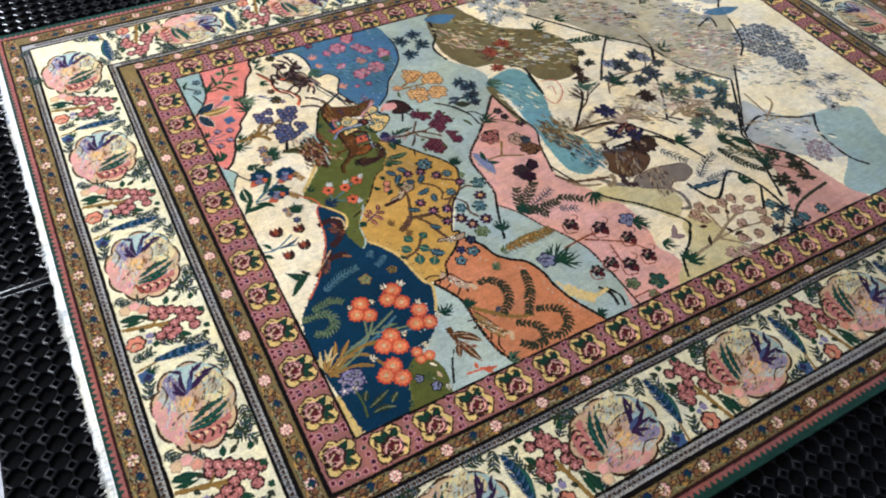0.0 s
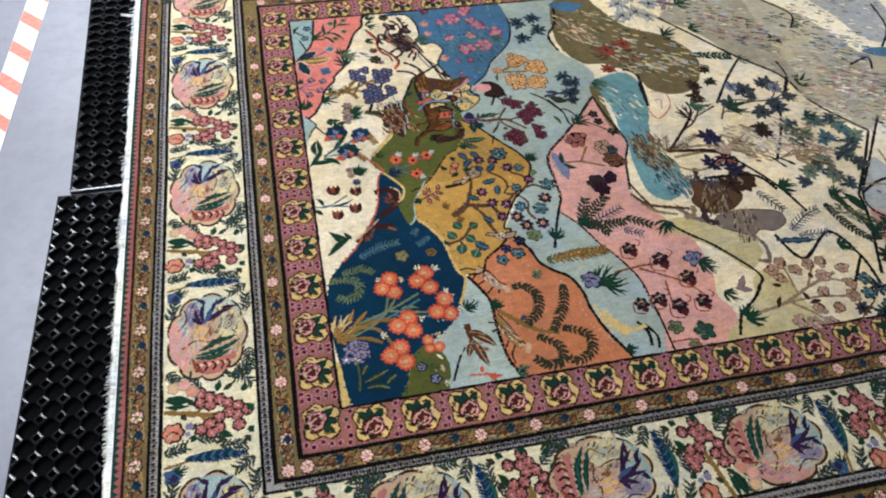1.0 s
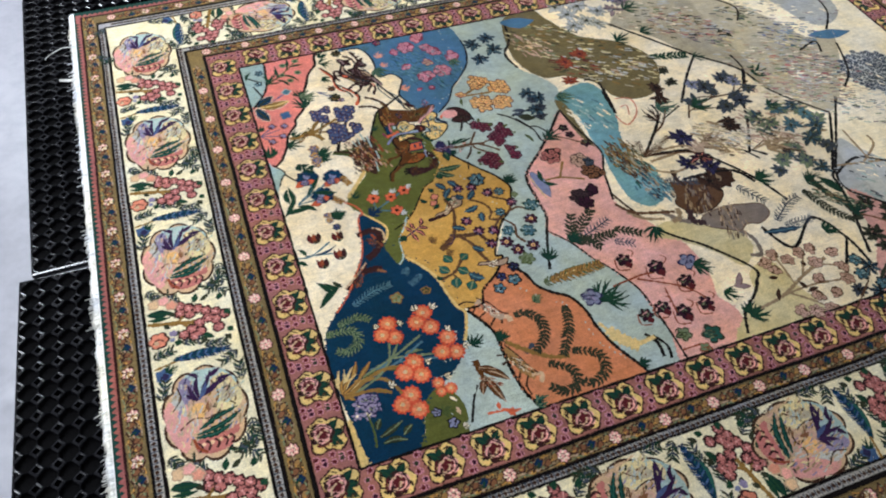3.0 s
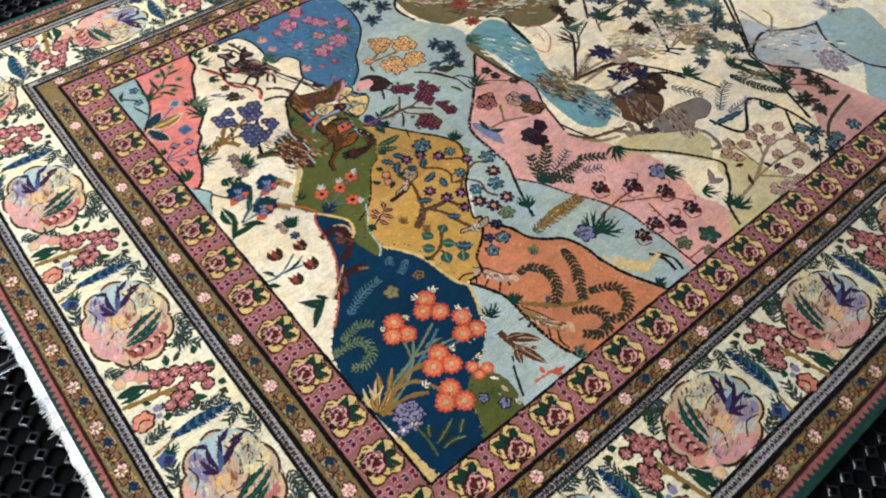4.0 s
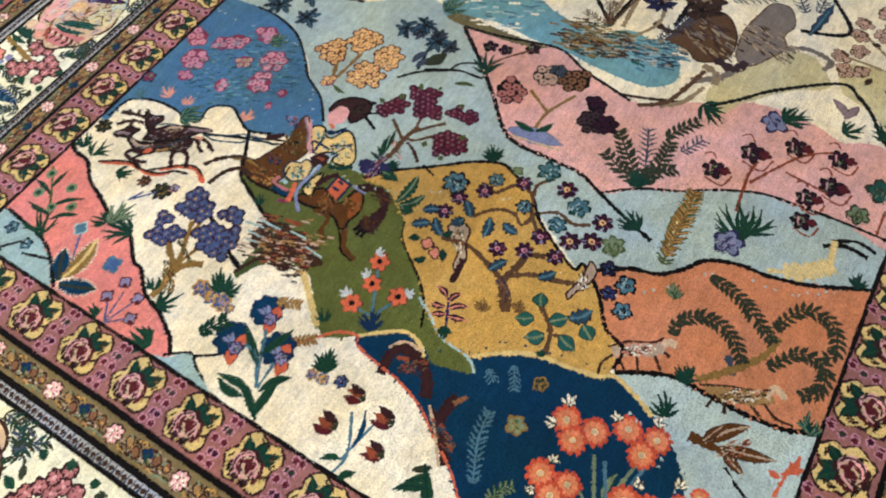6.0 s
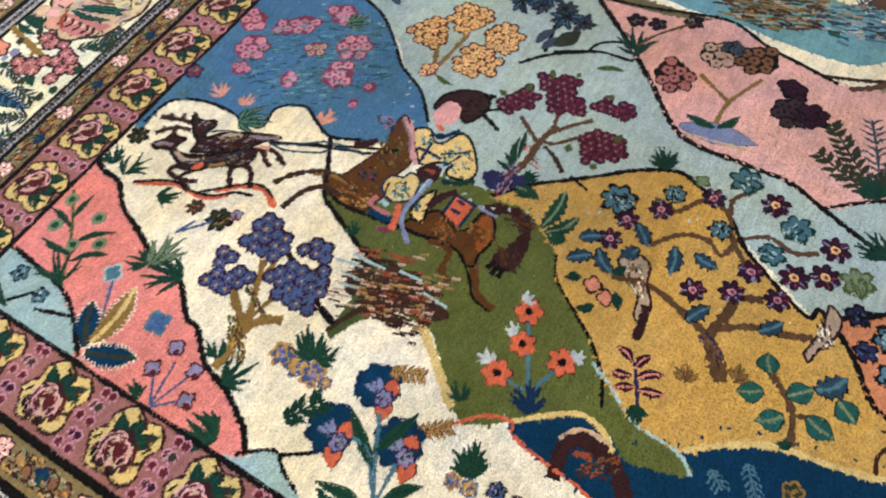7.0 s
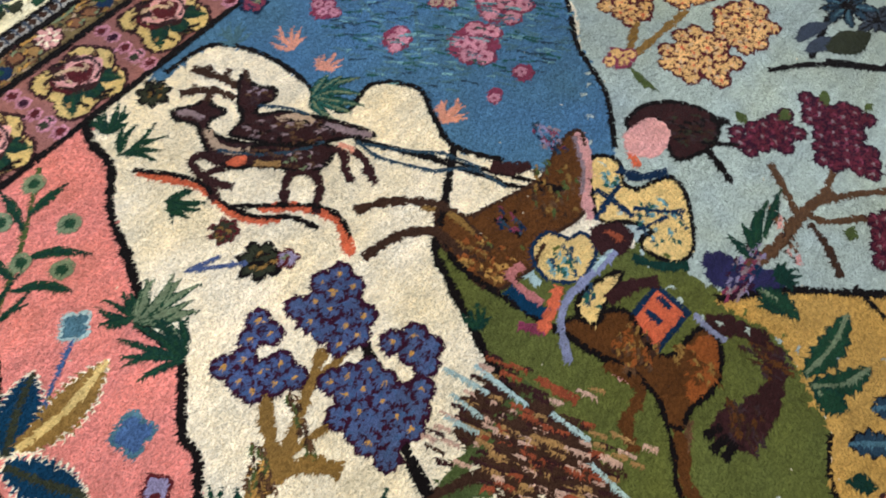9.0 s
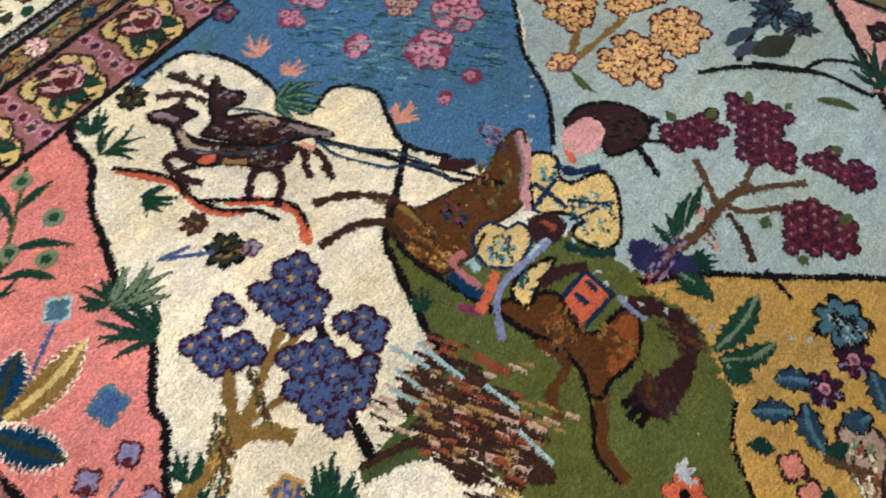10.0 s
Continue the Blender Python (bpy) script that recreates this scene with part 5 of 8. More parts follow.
rosette(w, "slate", "ink", 6, (0.827, 0.884), 0.0191)
rosette(w, "slate", "ink", 6, (0.843, 0.926), 0.0174)
leaf(w, "slate", (0.747, 0.918), (0.785, 0.897), 0.016)
leaf(w, "slate", (0.754, 0.931), (0.796, 0.918), 0.016)
stroke(w, "ink", [(0.704, 0.935), (0.742, 0.9), (0.78, 0.838)], 0.004)
leaf(w, "olivest", (0.746, 0.826), (0.759, 0.787), 0.01)
w.done()
w = Weave("dark_bush")
rosette(w, "slatebl", "ink", 6, (0.758, 1.281), 0.0292)
rosette(w, "slatebl", "ink", 6, (0.814, 1.301), 0.0296)
rosette(w, "slatebl", "ink", 6, (0.814, 1.237), 0.0289)
rosette(w, "slatebl", "ink", 6, (0.754, 1.204), 0.0284)
rosette(w, "slatebl", "ink", 6, (0.831, 0.996), 0.0243)
rosette(w, "slatebl", "ink", 6, (0.857, 0.963), 0.024)
rosette(w, "slatebl", "ink", 6, (0.827, 0.915), 0.0235)
leaf(w, "mossdk", (0.762, 0.904), (0.808, 0.88), 0.03)
w.done()
w = Weave("blossom_tree")
stroke(w, "umber", [(0.361, 0.493), (0.393, 0.514), (0.413, 0.53)], 0.019)
stroke(w, "umber", [(0.408, 0.524), (0.428, 0.574), (0.438, 0.612), (0.429, 0.658)], 0.009)
stroke(w, "umber", [(0.409, 0.527), (0.45, 0.516), (0.472, 0.513), (0.485, 0.486)], 0.012)
stroke(w, "umber", [(0.423, 0.52), (0.444, 0.486), (0.453, 0.449), (0.464, 0.42)], 0.010)
stroke(w, "umber", [(0.494, 0.635), (0.527, 0.606), (0.535, 0.574), (0.521, 0.551), (0.547, 0.542)], 0.007)
stroke(w, "umber", [(0.521, 0.52), (0.553, 0.548), (0.584, 0.563), (0.595, 0.595), (0.558, 0.623)], 0.007)
stroke(w, "umber", [(0.583, 0.562), (0.611, 0.566), (0.636, 0.547)], 0.006)
stroke(w, "umber", [(0.551, 0.543), (0.575, 0.508), (0.567, 0.475), (0.581, 0.447)], 0.006)
stroke(w, "umber", [(0.558, 0.623), (0.565, 0.657)], 0.005)
mottle(w, ("mocha", "tawny", "indigo"), (0.394, 0.513), 0.024, 36, 0.9, 0.007, 0.0016, 0.4)
for c in ((0.517, 0.676), (0.479, 0.683), (0.552, 0.643), (0.601, 0.589), (0.458, 0.564), (0.478, 0.522), (0.516, 0.511), (0.493, 0.471)):
    dflower(w, "pinkfl", c, 0.0178)
for c, r in (((0.542, 0.699), 0.0225), ((0.584, 0.636), 0.0135), ((0.557, 0.565), 0.0135)):
    blob(w, "bluegr", 7, c, r, "ink")
for a, b in (((0.477, 0.695), (0.461, 0.718)), ((0.445, 0.694), (0.426, 0.719)), ((0.457, 0.689), (0.433, 0.66)), ((0.516, 0.66), (0.491, 0.637)), ((0.505, 0.605), (0.466, 0.597)), ((0.507, 0.579), (0.501, 0.549)), ((0.416, 0.555), (0.446, 0.538)), ((0.443, 0.476), (0.467, 0.456)), ((0.481, 0.645), (0.462, 0.66))):
    leaf(w, "slatebl", a, b, 0.021)
for c in ((0.397, 0.652), (0.407, 0.674)):
    blob(w, "coral2", 4, c, 0.0105, "maroonbr")
for a, b in (((0.409, 0.69), (0.399, 0.709)), ((0.381, 0.66), (0.367, 0.678)), ((0.41, 0.645), (0.389, 0.632)), ((0.432, 0.659), (0.45, 0.649))):
    leaf(w, "darkgn", a, b, 0.013)
for a, b, k in (((0.454, 0.768), (0.519, 0.766), 0.022), ((0.448, 0.760), (0.489, 0.733), 0.020), ((0.447, 0.755), (0.449, 0.733), 0.020), ((0.495, 0.829), (0.491, 0.794), 0.016)):
    leaf(w, "leafgn", a, b, k, "sage", 6, "darkgn")
tuft(w, "brass", (0.34, 0.529), (0.365, 0.535), 6, 0.006)
tuft(w, "brass", (0.368, 0.48), (0.393, 0.478), 6, 0.006)
w.done(label="dark blossoms and blue leaves on a brown tree")
w = Weave("striped_shape")
shape(w, "tan2", [(0.457, 0.661), (0.474, 0.641), (0.465, 0.622), (0.441, 0.616), (0.414, 0.6), (0.387, 0.598), (0.39, 0.612), (0.42, 0.62), (0.431, 0.64), (0.445, 0.652)], "maroonbr")
stroke(w, "maroonbr", [(0.411, 0.605), (0.386, 0.6), (0.363, 0.598)], 0.010)
mottle(w, ("cream", "rust", "maroonbr", "sage"), (0.435, 0.627), 0.026, 40, 0.6, 0.008, 0.0016, 0.4)
shape(w, "tan2", [(0.516, 0.415), (0.503, 0.398), (0.478, 0.398), (0.452, 0.41), (0.432, 0.416), (0.44, 0.423), (0.473, 0.416), (0.494, 0.414)], "maroonbr")
mottle(w, ("cream", "maroonbr", "umber"), (0.473, 0.408), 0.020, 30, 0.6, 0.008, 0.0016, 0.4)
w.done()
w = Weave("purple_bud_plant")
stroke(w, "indigo", [(0.275, 0.557), (0.336, 0.587)], 0.005)
tuft(w, "darkgn", (0.289, 0.566), (0.266, 0.553), 5, 0.012)
leaf(w, "plumdk", (0.335, 0.59), (0.345, 0.615), 0.012)
leaf(w, "plumdk", (0.33, 0.584), (0.353, 0.572), 0.012)
leaf(w, "plumdk", (0.319, 0.583), (0.312, 0.608), 0.012)
leaf(w, "plumdk", (0.318, 0.577), (0.338, 0.549), 0.012)
leaf(w, "plumdk", (0.308, 0.574), (0.295, 0.597), 0.012)
leaf(w, "plumdk", (0.305, 0.571), (0.315, 0.54), 0.012)
w.done()
w = Weave("leaf_plant")
stroke(w, "umber", [(0.327, 0.403), (0.37, 0.416), (0.399, 0.448)], 0.008)
stroke(w, "umber", [(0.362, 0.411), (0.373, 0.386)], 0.006)
leaf(w, "tealgn", (0.399, 0.448), (0.421, 0.458), 0.024)
leaf(w, "tealgn", (0.374, 0.449), (0.36, 0.474), 0.024)
leaf(w, "tealgn", (0.381, 0.423), (0.402, 0.401), 0.024)
leaf(w, "tealgn", (0.356, 0.421), (0.338, 0.444), 0.024)
leaf(w, "tealgn", (0.367, 0.397), (0.358, 0.367), 0.026)
leaf(w, "tealgn", (0.402, 0.373), (0.386, 0.351), 0.026)
leaf(w, "slatebl", (0.403, 0.398), (0.433, 0.373), 0.03)
tuft(w, "darkgn", (0.322, 0.404), (0.33, 0.416), 4, 0.01)
w.done()
w = Weave("dark_flower_spray")
for c in ((0.627, 0.516), (0.595, 0.431), (0.533, 0.463), (0.551, 0.431)):
    dflower(w, "peach", c, 0.0205)
for c, r in (((0.647, 0.562), 0.020), ((0.604, 0.481), 0.0185), ((0.552, 0.497), 0.015)):
    blob(w, "bluegr", 6, c, r, "darkgn")
blob(w, "sage", 6, (0.562, 0.395), 0.0185, "olivest")
blob(w, "sage", 4, (0.62, 0.612), 0.009, "olivest")
w.done()
w = Weave("green_tuft")
tuft(w, "darkgn", (0.61, 0.369), (0.634, 0.418), 6, 0.011)
w.done()
w = Weave("feather_leaf")
leaf(w, "brass", (0.585, 0.311), (0.736, 0.317), 0.022, "straw2", 0, "olivest")
fern(w, "olivest", [(0.571, 0.311), (0.650, 0.313), (0.732, 0.317)], 0.040)
fern(w, "brass", [(0.590, 0.312), (0.660, 0.314), (0.736, 0.317)], 0.034)
w.done()
w = Weave("palm_tuft")
tuft(w, "leafgn", (0.673, 0.21), (0.749, 0.254), 9, 0.012)
tuft(w, "leafgn", (0.691, 0.208), (0.764, 0.199), 5, 0.012)
blob(w, "greyvi", 5, (0.665, 0.23), 0.0236, "indigo")
w.done()
w = Weave("straw_shape")
stroke(w, "straw2", [(0.658, 0.135), (0.674, 0.103), (0.708, 0.068)], 0.03)
stroke(w, "straw2", [(0.705, 0.073), (0.755, 0.08)], 0.01)
stroke(w, "straw2", [(0.662, 0.12), (0.645, 0.158)], 0.008)
w.done()
w = Weave("dark_twig")
stroke(w, "ink", [(0.736, 0.094), (0.753, 0.062), (0.749, 0.025)], 0.006)
stroke(w, "ink", [(0.752, 0.084), (0.771, 0.048), (0.764, 0.016)], 0.005)
tuft(w, "darkgn", (0.683, 0.022), (0.714, 0.031), 5, 0.012)
w.done()
w = Weave("fern_curl")
fern(w, "mossdk", [(0.459, 0.244), (0.486, 0.246), (0.515, 0.212), (0.504, 0.165), (0.469, 0.135)], 0.030)
w.done()
w = Weave("fern_curl")
fern(w, "mossdk", [(0.589, 0.232), (0.573, 0.175), (0.526, 0.106)], 0.030)
w.done()
w = Weave("fern_curl")
fern(w, "mossdk", [(0.55, 0.112), (0.607, 0.081), (0.599, 0.034), (0.554, 0.018), (0.539, 0.035)], 0.030)
w.done()
w = Weave("fern_curl")
fern(w, "mossdk", [(0.483, 0.099), (0.529, 0.064), (0.524, 0.026), (0.488, 0.02), (0.462, 0.042)], 0.030)
w.done()
w = Weave("fern_curl")
stroke(w, "brass", [(0.409, 0.185), (0.445, 0.15), (0.495, 0.112), (0.538, 0.101)], 0.012)
stroke(w, "slate", [(0.471, 0.158), (0.443, 0.141)], 0.010)
tuft(w, "darkgn", (0.391, 0.197), (0.429, 0.206), 6, 0.012)
tuft(w, "sage", (0.519, 0.268), (0.548, 0.277), 5, 0.008)
tuft(w, "tealgn", (0.41, 0.012), (0.445, 0.021), 5, 0.008)
w.done()
w = Weave("pale_shape")
stroke(w, "tan2", [(0.384, 0.312), (0.405, 0.29), (0.42, 0.26), (0.433, 0.249)], 0.019)
stroke(w, "sand", [(0.425, 0.254), (0.444, 0.246), (0.445, 0.233)], 0.012)
for pts in ([(0.382, 0.311), (0.361, 0.321), (0.342, 0.318)], [(0.381, 0.301), (0.367, 0.285)], [(0.397, 0.278), (0.373, 0.266)], [(0.413, 0.255), (0.395, 0.238)], [(0.426, 0.245), (0.423, 0.234)]):
    stroke(w, "mocha", pts, 0.0042)
stroke(w, "maroonbr", [(0.39, 0.323), (0.413, 0.302), (0.432, 0.267), (0.449, 0.254)], 0.003)
mottle(w, ("cream", "maroonbr", "rust", "sand", "coral2"), (0.406, 0.284), 0.026, 70, -0.9, 0.007, 0.0018, 0.35)
w.done()
w = Weave("mottled_shape")
stroke(w, "sand2", [(0.403, 0.169), (0.413, 0.133), (0.424, 0.096), (0.44, 0.077)], 0.020)
stroke(w, "sand", [(0.433, 0.084), (0.456, 0.079), (0.447, 0.06)], 0.011)
for pts in ([(0.424, 0.085), (0.411, 0.062), (0.413, 0.038)], [(0.401, 0.152), (0.376, 0.156)], [(0.4, 0.136), (0.38, 0.13)], [(0.413, 0.101), (0.402, 0.084)]):
    stroke(w, "mocha", pts, 0.0042)
stroke(w, "mocha", [(0.404, 0.178), (0.424, 0.139), (0.437, 0.103), (0.451, 0.083)], 0.003)
mottle(w, ("brass", "sand", "mossdk", "cream", "umber"), (0.417, 0.12), 0.036, 90, -0.9, 0.008, 0.0018, 0.3)
w.done()
w = Weave("blue_posy")
blob(w, "indigo", 5, (0.518, 0.382), 0.0141, "ink")
blob(w, "indigo", 5, (0.476, 0.363), 0.0126, "ink")
blob(w, "bluegr", 5, (0.503, 0.345), 0.0161, "ink")
blob(w, "bluegr", 5, (0.458, 0.331), 0.0146, "ink")
w.done()
w = Weave("orange_flower_bush")
stroke(w, "sage", [(0.044, 0.2), (0.143, 0.231), (0.225, 0.268)], 0.005)
stroke(w, "bluegr", [(0.049, 0.193), (0.144, 0.214), (0.225, 0.251)], 0.005)
stroke(w, "sage", [(0.143, 0.231), (0.26, 0.206)], 0.005)
stroke(w, "bluegr", [(0.155, 0.216), (0.255, 0.196)], 0.005)
stroke(w, "sage", [(0.136, 0.225), (0.149, 0.27)], 0.005)
stroke(w, "olivest", [(0.063, 0.203), (0.114, 0.209), (0.164, 0.189)], 0.006)
leaf(w, "bluegr", (0.136, 0.225), (0.083, 0.219), 0.009)
leaf(w, "sage", (0.177, 0.233), (0.218, 0.228), 0.009)
leaf(w, "brass", (0.038, 0.207), (0.061, 0.248), 0.01)
leaf(w, "brass", (0.053, 0.201), (0.092, 0.238), 0.01)
stroke(w, "brass", [(0.044, 0.2), (0.111, 0.184), (0.142, 0.129)], 0.008)
daisyo(w, (0.252, 0.326), 0.0223)
daisyo(w, (0.256, 0.282), 0.022)
daisyo(w, (0.228, 0.305), 0.0219)
daisyo(w, (0.285, 0.241), 0.0219)
daisyo(w, (0.291, 0.198), 0.0206)
daisyo(w, (0.26, 0.209), 0.0213)
daisyo(w, (0.161, 0.323), 0.0213)
daisyo(w, (0.167, 0.282), 0.0201)
daisyo(w, (0.14, 0.297), 0.0209)
daisyo(w, (0.188, 0.204), 0.0224)
daisyo(w, (0.194, 0.168), 0.0221)
daisyo(w, (0.16, 0.186), 0.0228)
daisyo(w, (0.223, 0.135), 0.0139)
daisyo(w, (0.246, 0.114), 0.0139)
daisyo(w, (0.223, 0.113), 0.0119)
daisyo(w, (0.155, 0.127), 0.0221)
daisyo(w, (0.161, 0.088), 0.0218)
daisyo(w, (0.13, 0.11), 0.0217)
tuft(w, "cream", (0.272, 0.335), (0.294, 0.339), 3, 0.007)
tuft(w, "cream", (0.236, 0.338), (0.235, 0.356), 3, 0.007)
tuft(w, "cream", (0.288, 0.261), (0.304, 0.267), 3, 0.007)
tuft(w, "cream", (0.31, 0.205), (0.33, 0.207), 3, 0.007)
tuft(w, "cream", (0.135, 0.32), (0.128, 0.332), 3, 0.007)
tuft(w, "cream", (0.183, 0.315), (0.199, 0.318), 3, 0.007)
tuft(w, "cream", (0.213, 0.195), (0.229, 0.195), 3, 0.007)
tuft(w, "cream", (0.244, 0.144), (0.262, 0.147), 3, 0.007)
tuft(w, "cream", (0.115, 0.164), (0.136, 0.169), 3, 0.007)
w.done()
w = Weave("blue_fern")
fern(w, "bluegr", [(0.098, 0.4), (0.156, 0.425), (0.204, 0.433)], 0.026)
fern(w, "sage", [(0.047, 0.356), (0.1, 0.365), (0.125, 0.348)], 0.022)
fern(w, "sage", [(0.014, 0.339), (0.077, 0.332), (0.082, 0.295), (0.049, 0.279), (0.028, 0.291)], 0.026)
fern(w, "bluegr", [(0.261, 0.468), (0.247, 0.45)], 0.018)
fern(w, "bluegr", [(0.286, 0.436), (0.252, 0.415)], 0.018)
blob(w, "sage", 5, (0.205, 0.387), 0.0143, "brass")
blob(w, "mossdk", 5, (0.281, 0.386), 0.0106, "brass")
w.done()
w = Weave("olive_leaf_plant")
tuft(w, "straw2", (0.009, 0.173), (0.05, 0.244), 6, 0.012)
tuft(w, "brass", (0.008, 0.177), (0.066, 0.196), 5, 0.010)
stroke(w, "brass", [(0.022, 0.169), (0.071, 0.196), (0.122, 0.208), (0.189, 0.196)], 0.009)
stroke(w, "sage", [(0.037, 0.171), (0.099, 0.195), (0.139, 0.228), (0.167, 0.263)], 0.005)
stroke(w, "brass", [(0.012, 0.168), (0.074, 0.167), (0.117, 0.148)], 0.008)
for c, r in (((0.053, 0.151), 0.017), ((0.065, 0.126), 0.014), ((0.073, 0.146), 0.012)):
    blob(w, "lilac", 6, c, r, "indigo")
w.done()
w = Weave("brown_shape")
stroke(w, "maroonbr", [(0.167, 0.61), (0.203, 0.615), (0.222, 0.601), (0.217, 0.567), (0.193, 0.539), (0.171, 0.529)], 0.017)
stroke(w, "sand", [(0.211, 0.624), (0.233, 0.605), (0.233, 0.572)], 0.005)
stroke(w, "rust", [(0.204, 0.602), (0.211, 0.584)], 0.006)
mottle(w, ("cocoa", "rust", "mocha", "tawny"), (0.202, 0.573), 0.026, 50, -0.9, 0.008, 0.0018, 0.4)
w.done()
w = Weave("brown_shape")
stroke(w, "maroonbr", [(0.098, 0.448), (0.123, 0.466), (0.145, 0.487), (0.171, 0.491), (0.198, 0.487)], 0.017)
stroke(w, "maroonbr", [(0.159, 0.511), (0.153, 0.491)], 0.012)
stroke(w, "tawny", [(0.185, 0.486), (0.205, 0.473)], 0.008)
stroke(w, "sand", [(0.164, 0.516), (0.133, 0.487), (0.093, 0.456)], 0.004)
mottle(w, ("cocoa", "slate", "rust", "tawny"), (0.133, 0.472), 0.030, 50, 1.2, 0.008, 0.0018, 0.35)
w.done()
w = Weave("brown_shape")
stroke(w, "bay", [(0.323, 0.161), (0.324, 0.132), (0.326, 0.099)], 0.013)
for a, b, k in (((0.325, 0.137), (0.381, 0.09), 0.020), ((0.328, 0.117), (0.351, 0.041), 0.018), ((0.326, 0.112), (0.309, 0.074), 0.014), ((0.325, 0.141), (0.361, 0.125), 0.012)):
    leaf(w, "bay", a, b, k, "tan2", 0, "mocha")
mottle(w, ("tan2", "mocha", "rust"), (0.333, 0.099), 0.026, 40, -0.6, 0.009, 0.0016, 0.5)
w.done()
w = Weave("lilac_flower_plant")
for c, r in (((0.038, 0.142), 0.016), ((0.053, 0.115), 0.018), ((0.072, 0.124), 0.015), ((0.027, 0.117), 0.012)):
    petals(w, 5, c, r, "lilac", "navy2", "cream", 0.36)
for a, b in (((0.062, 0.053), (0.117, 0.074)), ((0.065, 0.038), (0.115, 0.029)), ((0.060, 0.073), (0.073, 0.094)), ((0.112, 0.043), (0.135, 0.059))):
    leaf(w, "mossdk", a, b, 0.014, "sage", 0, "darkgn")
stroke(w, "olivest", [(0.047, 0.033), (0.052, 0.069), (0.050, 0.113)], 0.004)
w.done()
w = Weave("coral_sprig")
stroke(w, "coral", [(0.301, 0.028), (0.36, 0.02)], 0.005)
leaf(w, "coral", (0.336, 0.028), (0.377, 0.014), 0.01)
leaf(w, "coral", (0.329, 0.029), (0.333, 0.047), 0.01)
leaf(w, "coral", (0.346, 0.023), (0.36, 0.004), 0.01)
tuft(w, "darkgn", (0.326, 0.204), (0.367, 0.22), 5, 0.01)
tuft(w, "darkgn", (0.416, 0.02), (0.443, 0.018), 4, 0.008)
w.done()
w = Weave("violet_posy")
tuft(w, "olivest", (0.204, 0.063), (0.238, 0.064), 5, 0.008)
blob(w, "greyvi", 5, (0.195, 0.068), 0.0106, "ink")
blob(w, "greyvi", 5, (0.222, 0.033), 0.0123, "ink")
tuft(w, "cream", (0.24, 0.018), (0.257, 0.018), 3, 0.006)
leaf(w, "cream", (0.237, 0.095), (0.248, 0.081), 0.008)
leaf(w, "sand", (0.242, 0.066), (0.245, 0.047), 0.008)
w.done()
w = Weave("dark_flower_bush")
stroke(w, "brass", [(0.721, 0.633), (0.77, 0.63), (0.833, 0.603)], 0.006)
stroke(w, "brass", [(0.77, 0.63), (0.804, 0.685)], 0.006)
florets(w, "clay", "ink", (0.786, 0.72), 0.0345)
florets(w, "peachgr", "ink", (0.853, 0.678), 0.0294)
florets(w, "tawny", "ink", (0.87, 0.619), 0.0346)
florets(w, "slate", "ink", (0.876, 0.66), 0.0178)
florets(w, "plumdk", "ink", (0.832, 0.557), 0.0239)
florets(w, "cocoa", "ink", (0.793, 0.549), 0.0303)
florets(w, "plumdk", "ink", (0.797, 0.519), 0.023)
leaf(w, "leafgn", (0.716, 0.631), (0.722, 0.675), 0.014)
leaf(w, "leafgn", (0.717, 0.628), (0.751, 0.608), 0.014)
w.done()
w = Weave("grey_shape")
leaf(w, "greyvi", (0.699, 0.675), (0.713, 0.57), 0.036)
stroke(w, "sand", [(0.688, 0.662), (0.699, 0.569)], 0.004)
w.done()
w = Weave("small_bush")
tuft(w, "darkgn", (0.796, 0.78), (0.856, 0.81), 6, 0.012)
blob(w, "plumdk", 5, (0.869, 0.813), 0.0137, "ink")
blob(w, "plumdk", 5, (0.875, 0.781), 0.0125, "ink")
blob(w, "plumdk", 5, (0.904, 0.733), 0.0135, "ink")
stroke(w, "umber", [(0.818, 0.789), (0.854, 0.772), (0.902, 0.732)], 0.004)
w.done()
w = Weave("leaf_whorl")
fern(w, "mossdk", [(0.699, 0.407), (0.716, 0.453), (0.738, 0.495)], 0.034)
fern(w, "mossdk", [(0.699, 0.407), (0.752, 0.456), (0.798, 0.493)], 0.034)
fern(w, "slate", [(0.702, 0.403), (0.773, 0.427), (0.826, 0.447)], 0.034)
fern(w, "mossdk", [(0.707, 0.401), (0.768, 0.397), (0.818, 0.398)], 0.034)
fern(w, "mossdk", [(0.725, 0.417), (0.763, 0.366)], 0.03)
tuft(w, "darkgn", (0.694, 0.404), (0.731, 0.428), 7, 0.014)
fern(w, "mossdk", [(0.824, 0.411), (0.859, 0.391), (0.889, 0.372)], 0.032)
fern(w, "slate", [(0.805, 0.372), (0.851, 0.349)], 0.03)
w.done()
w = Weave("berry_spray")
stroke(w, "rust", [(0.731, 0.243), (0.813, 0.251), (0.852, 0.247)], 0.005)
w.done()
w = Weave("berry_spray")
stroke(w, "rust", [(0.8, 0.244), (0.9, 0.184), (0.941, 0.129)], 0.005)
w.done()
w = Weave("berry_spray")
stroke(w, "rust", [(0.853, 0.197), (0.843, 0.118)], 0.004)
w.done()
w = Weave("berry_spray")
berry(w, (0.798, 0.308), 0.0232)
w.done()
w = Weave("berry_spray")
berry(w, (0.866, 0.261), 0.026)
w.done()
w = Weave("berry_spray")
berry(w, (0.917, 0.198), 0.0234)
w.done()
w = Weave("berry_spray")
berry(w, (0.927, 0.123), 0.0229)
w.done()
w = Weave("berry_spray")
berry(w, (0.86, 0.118), 0.0247)
w.done()
w = Weave("berry_spray")
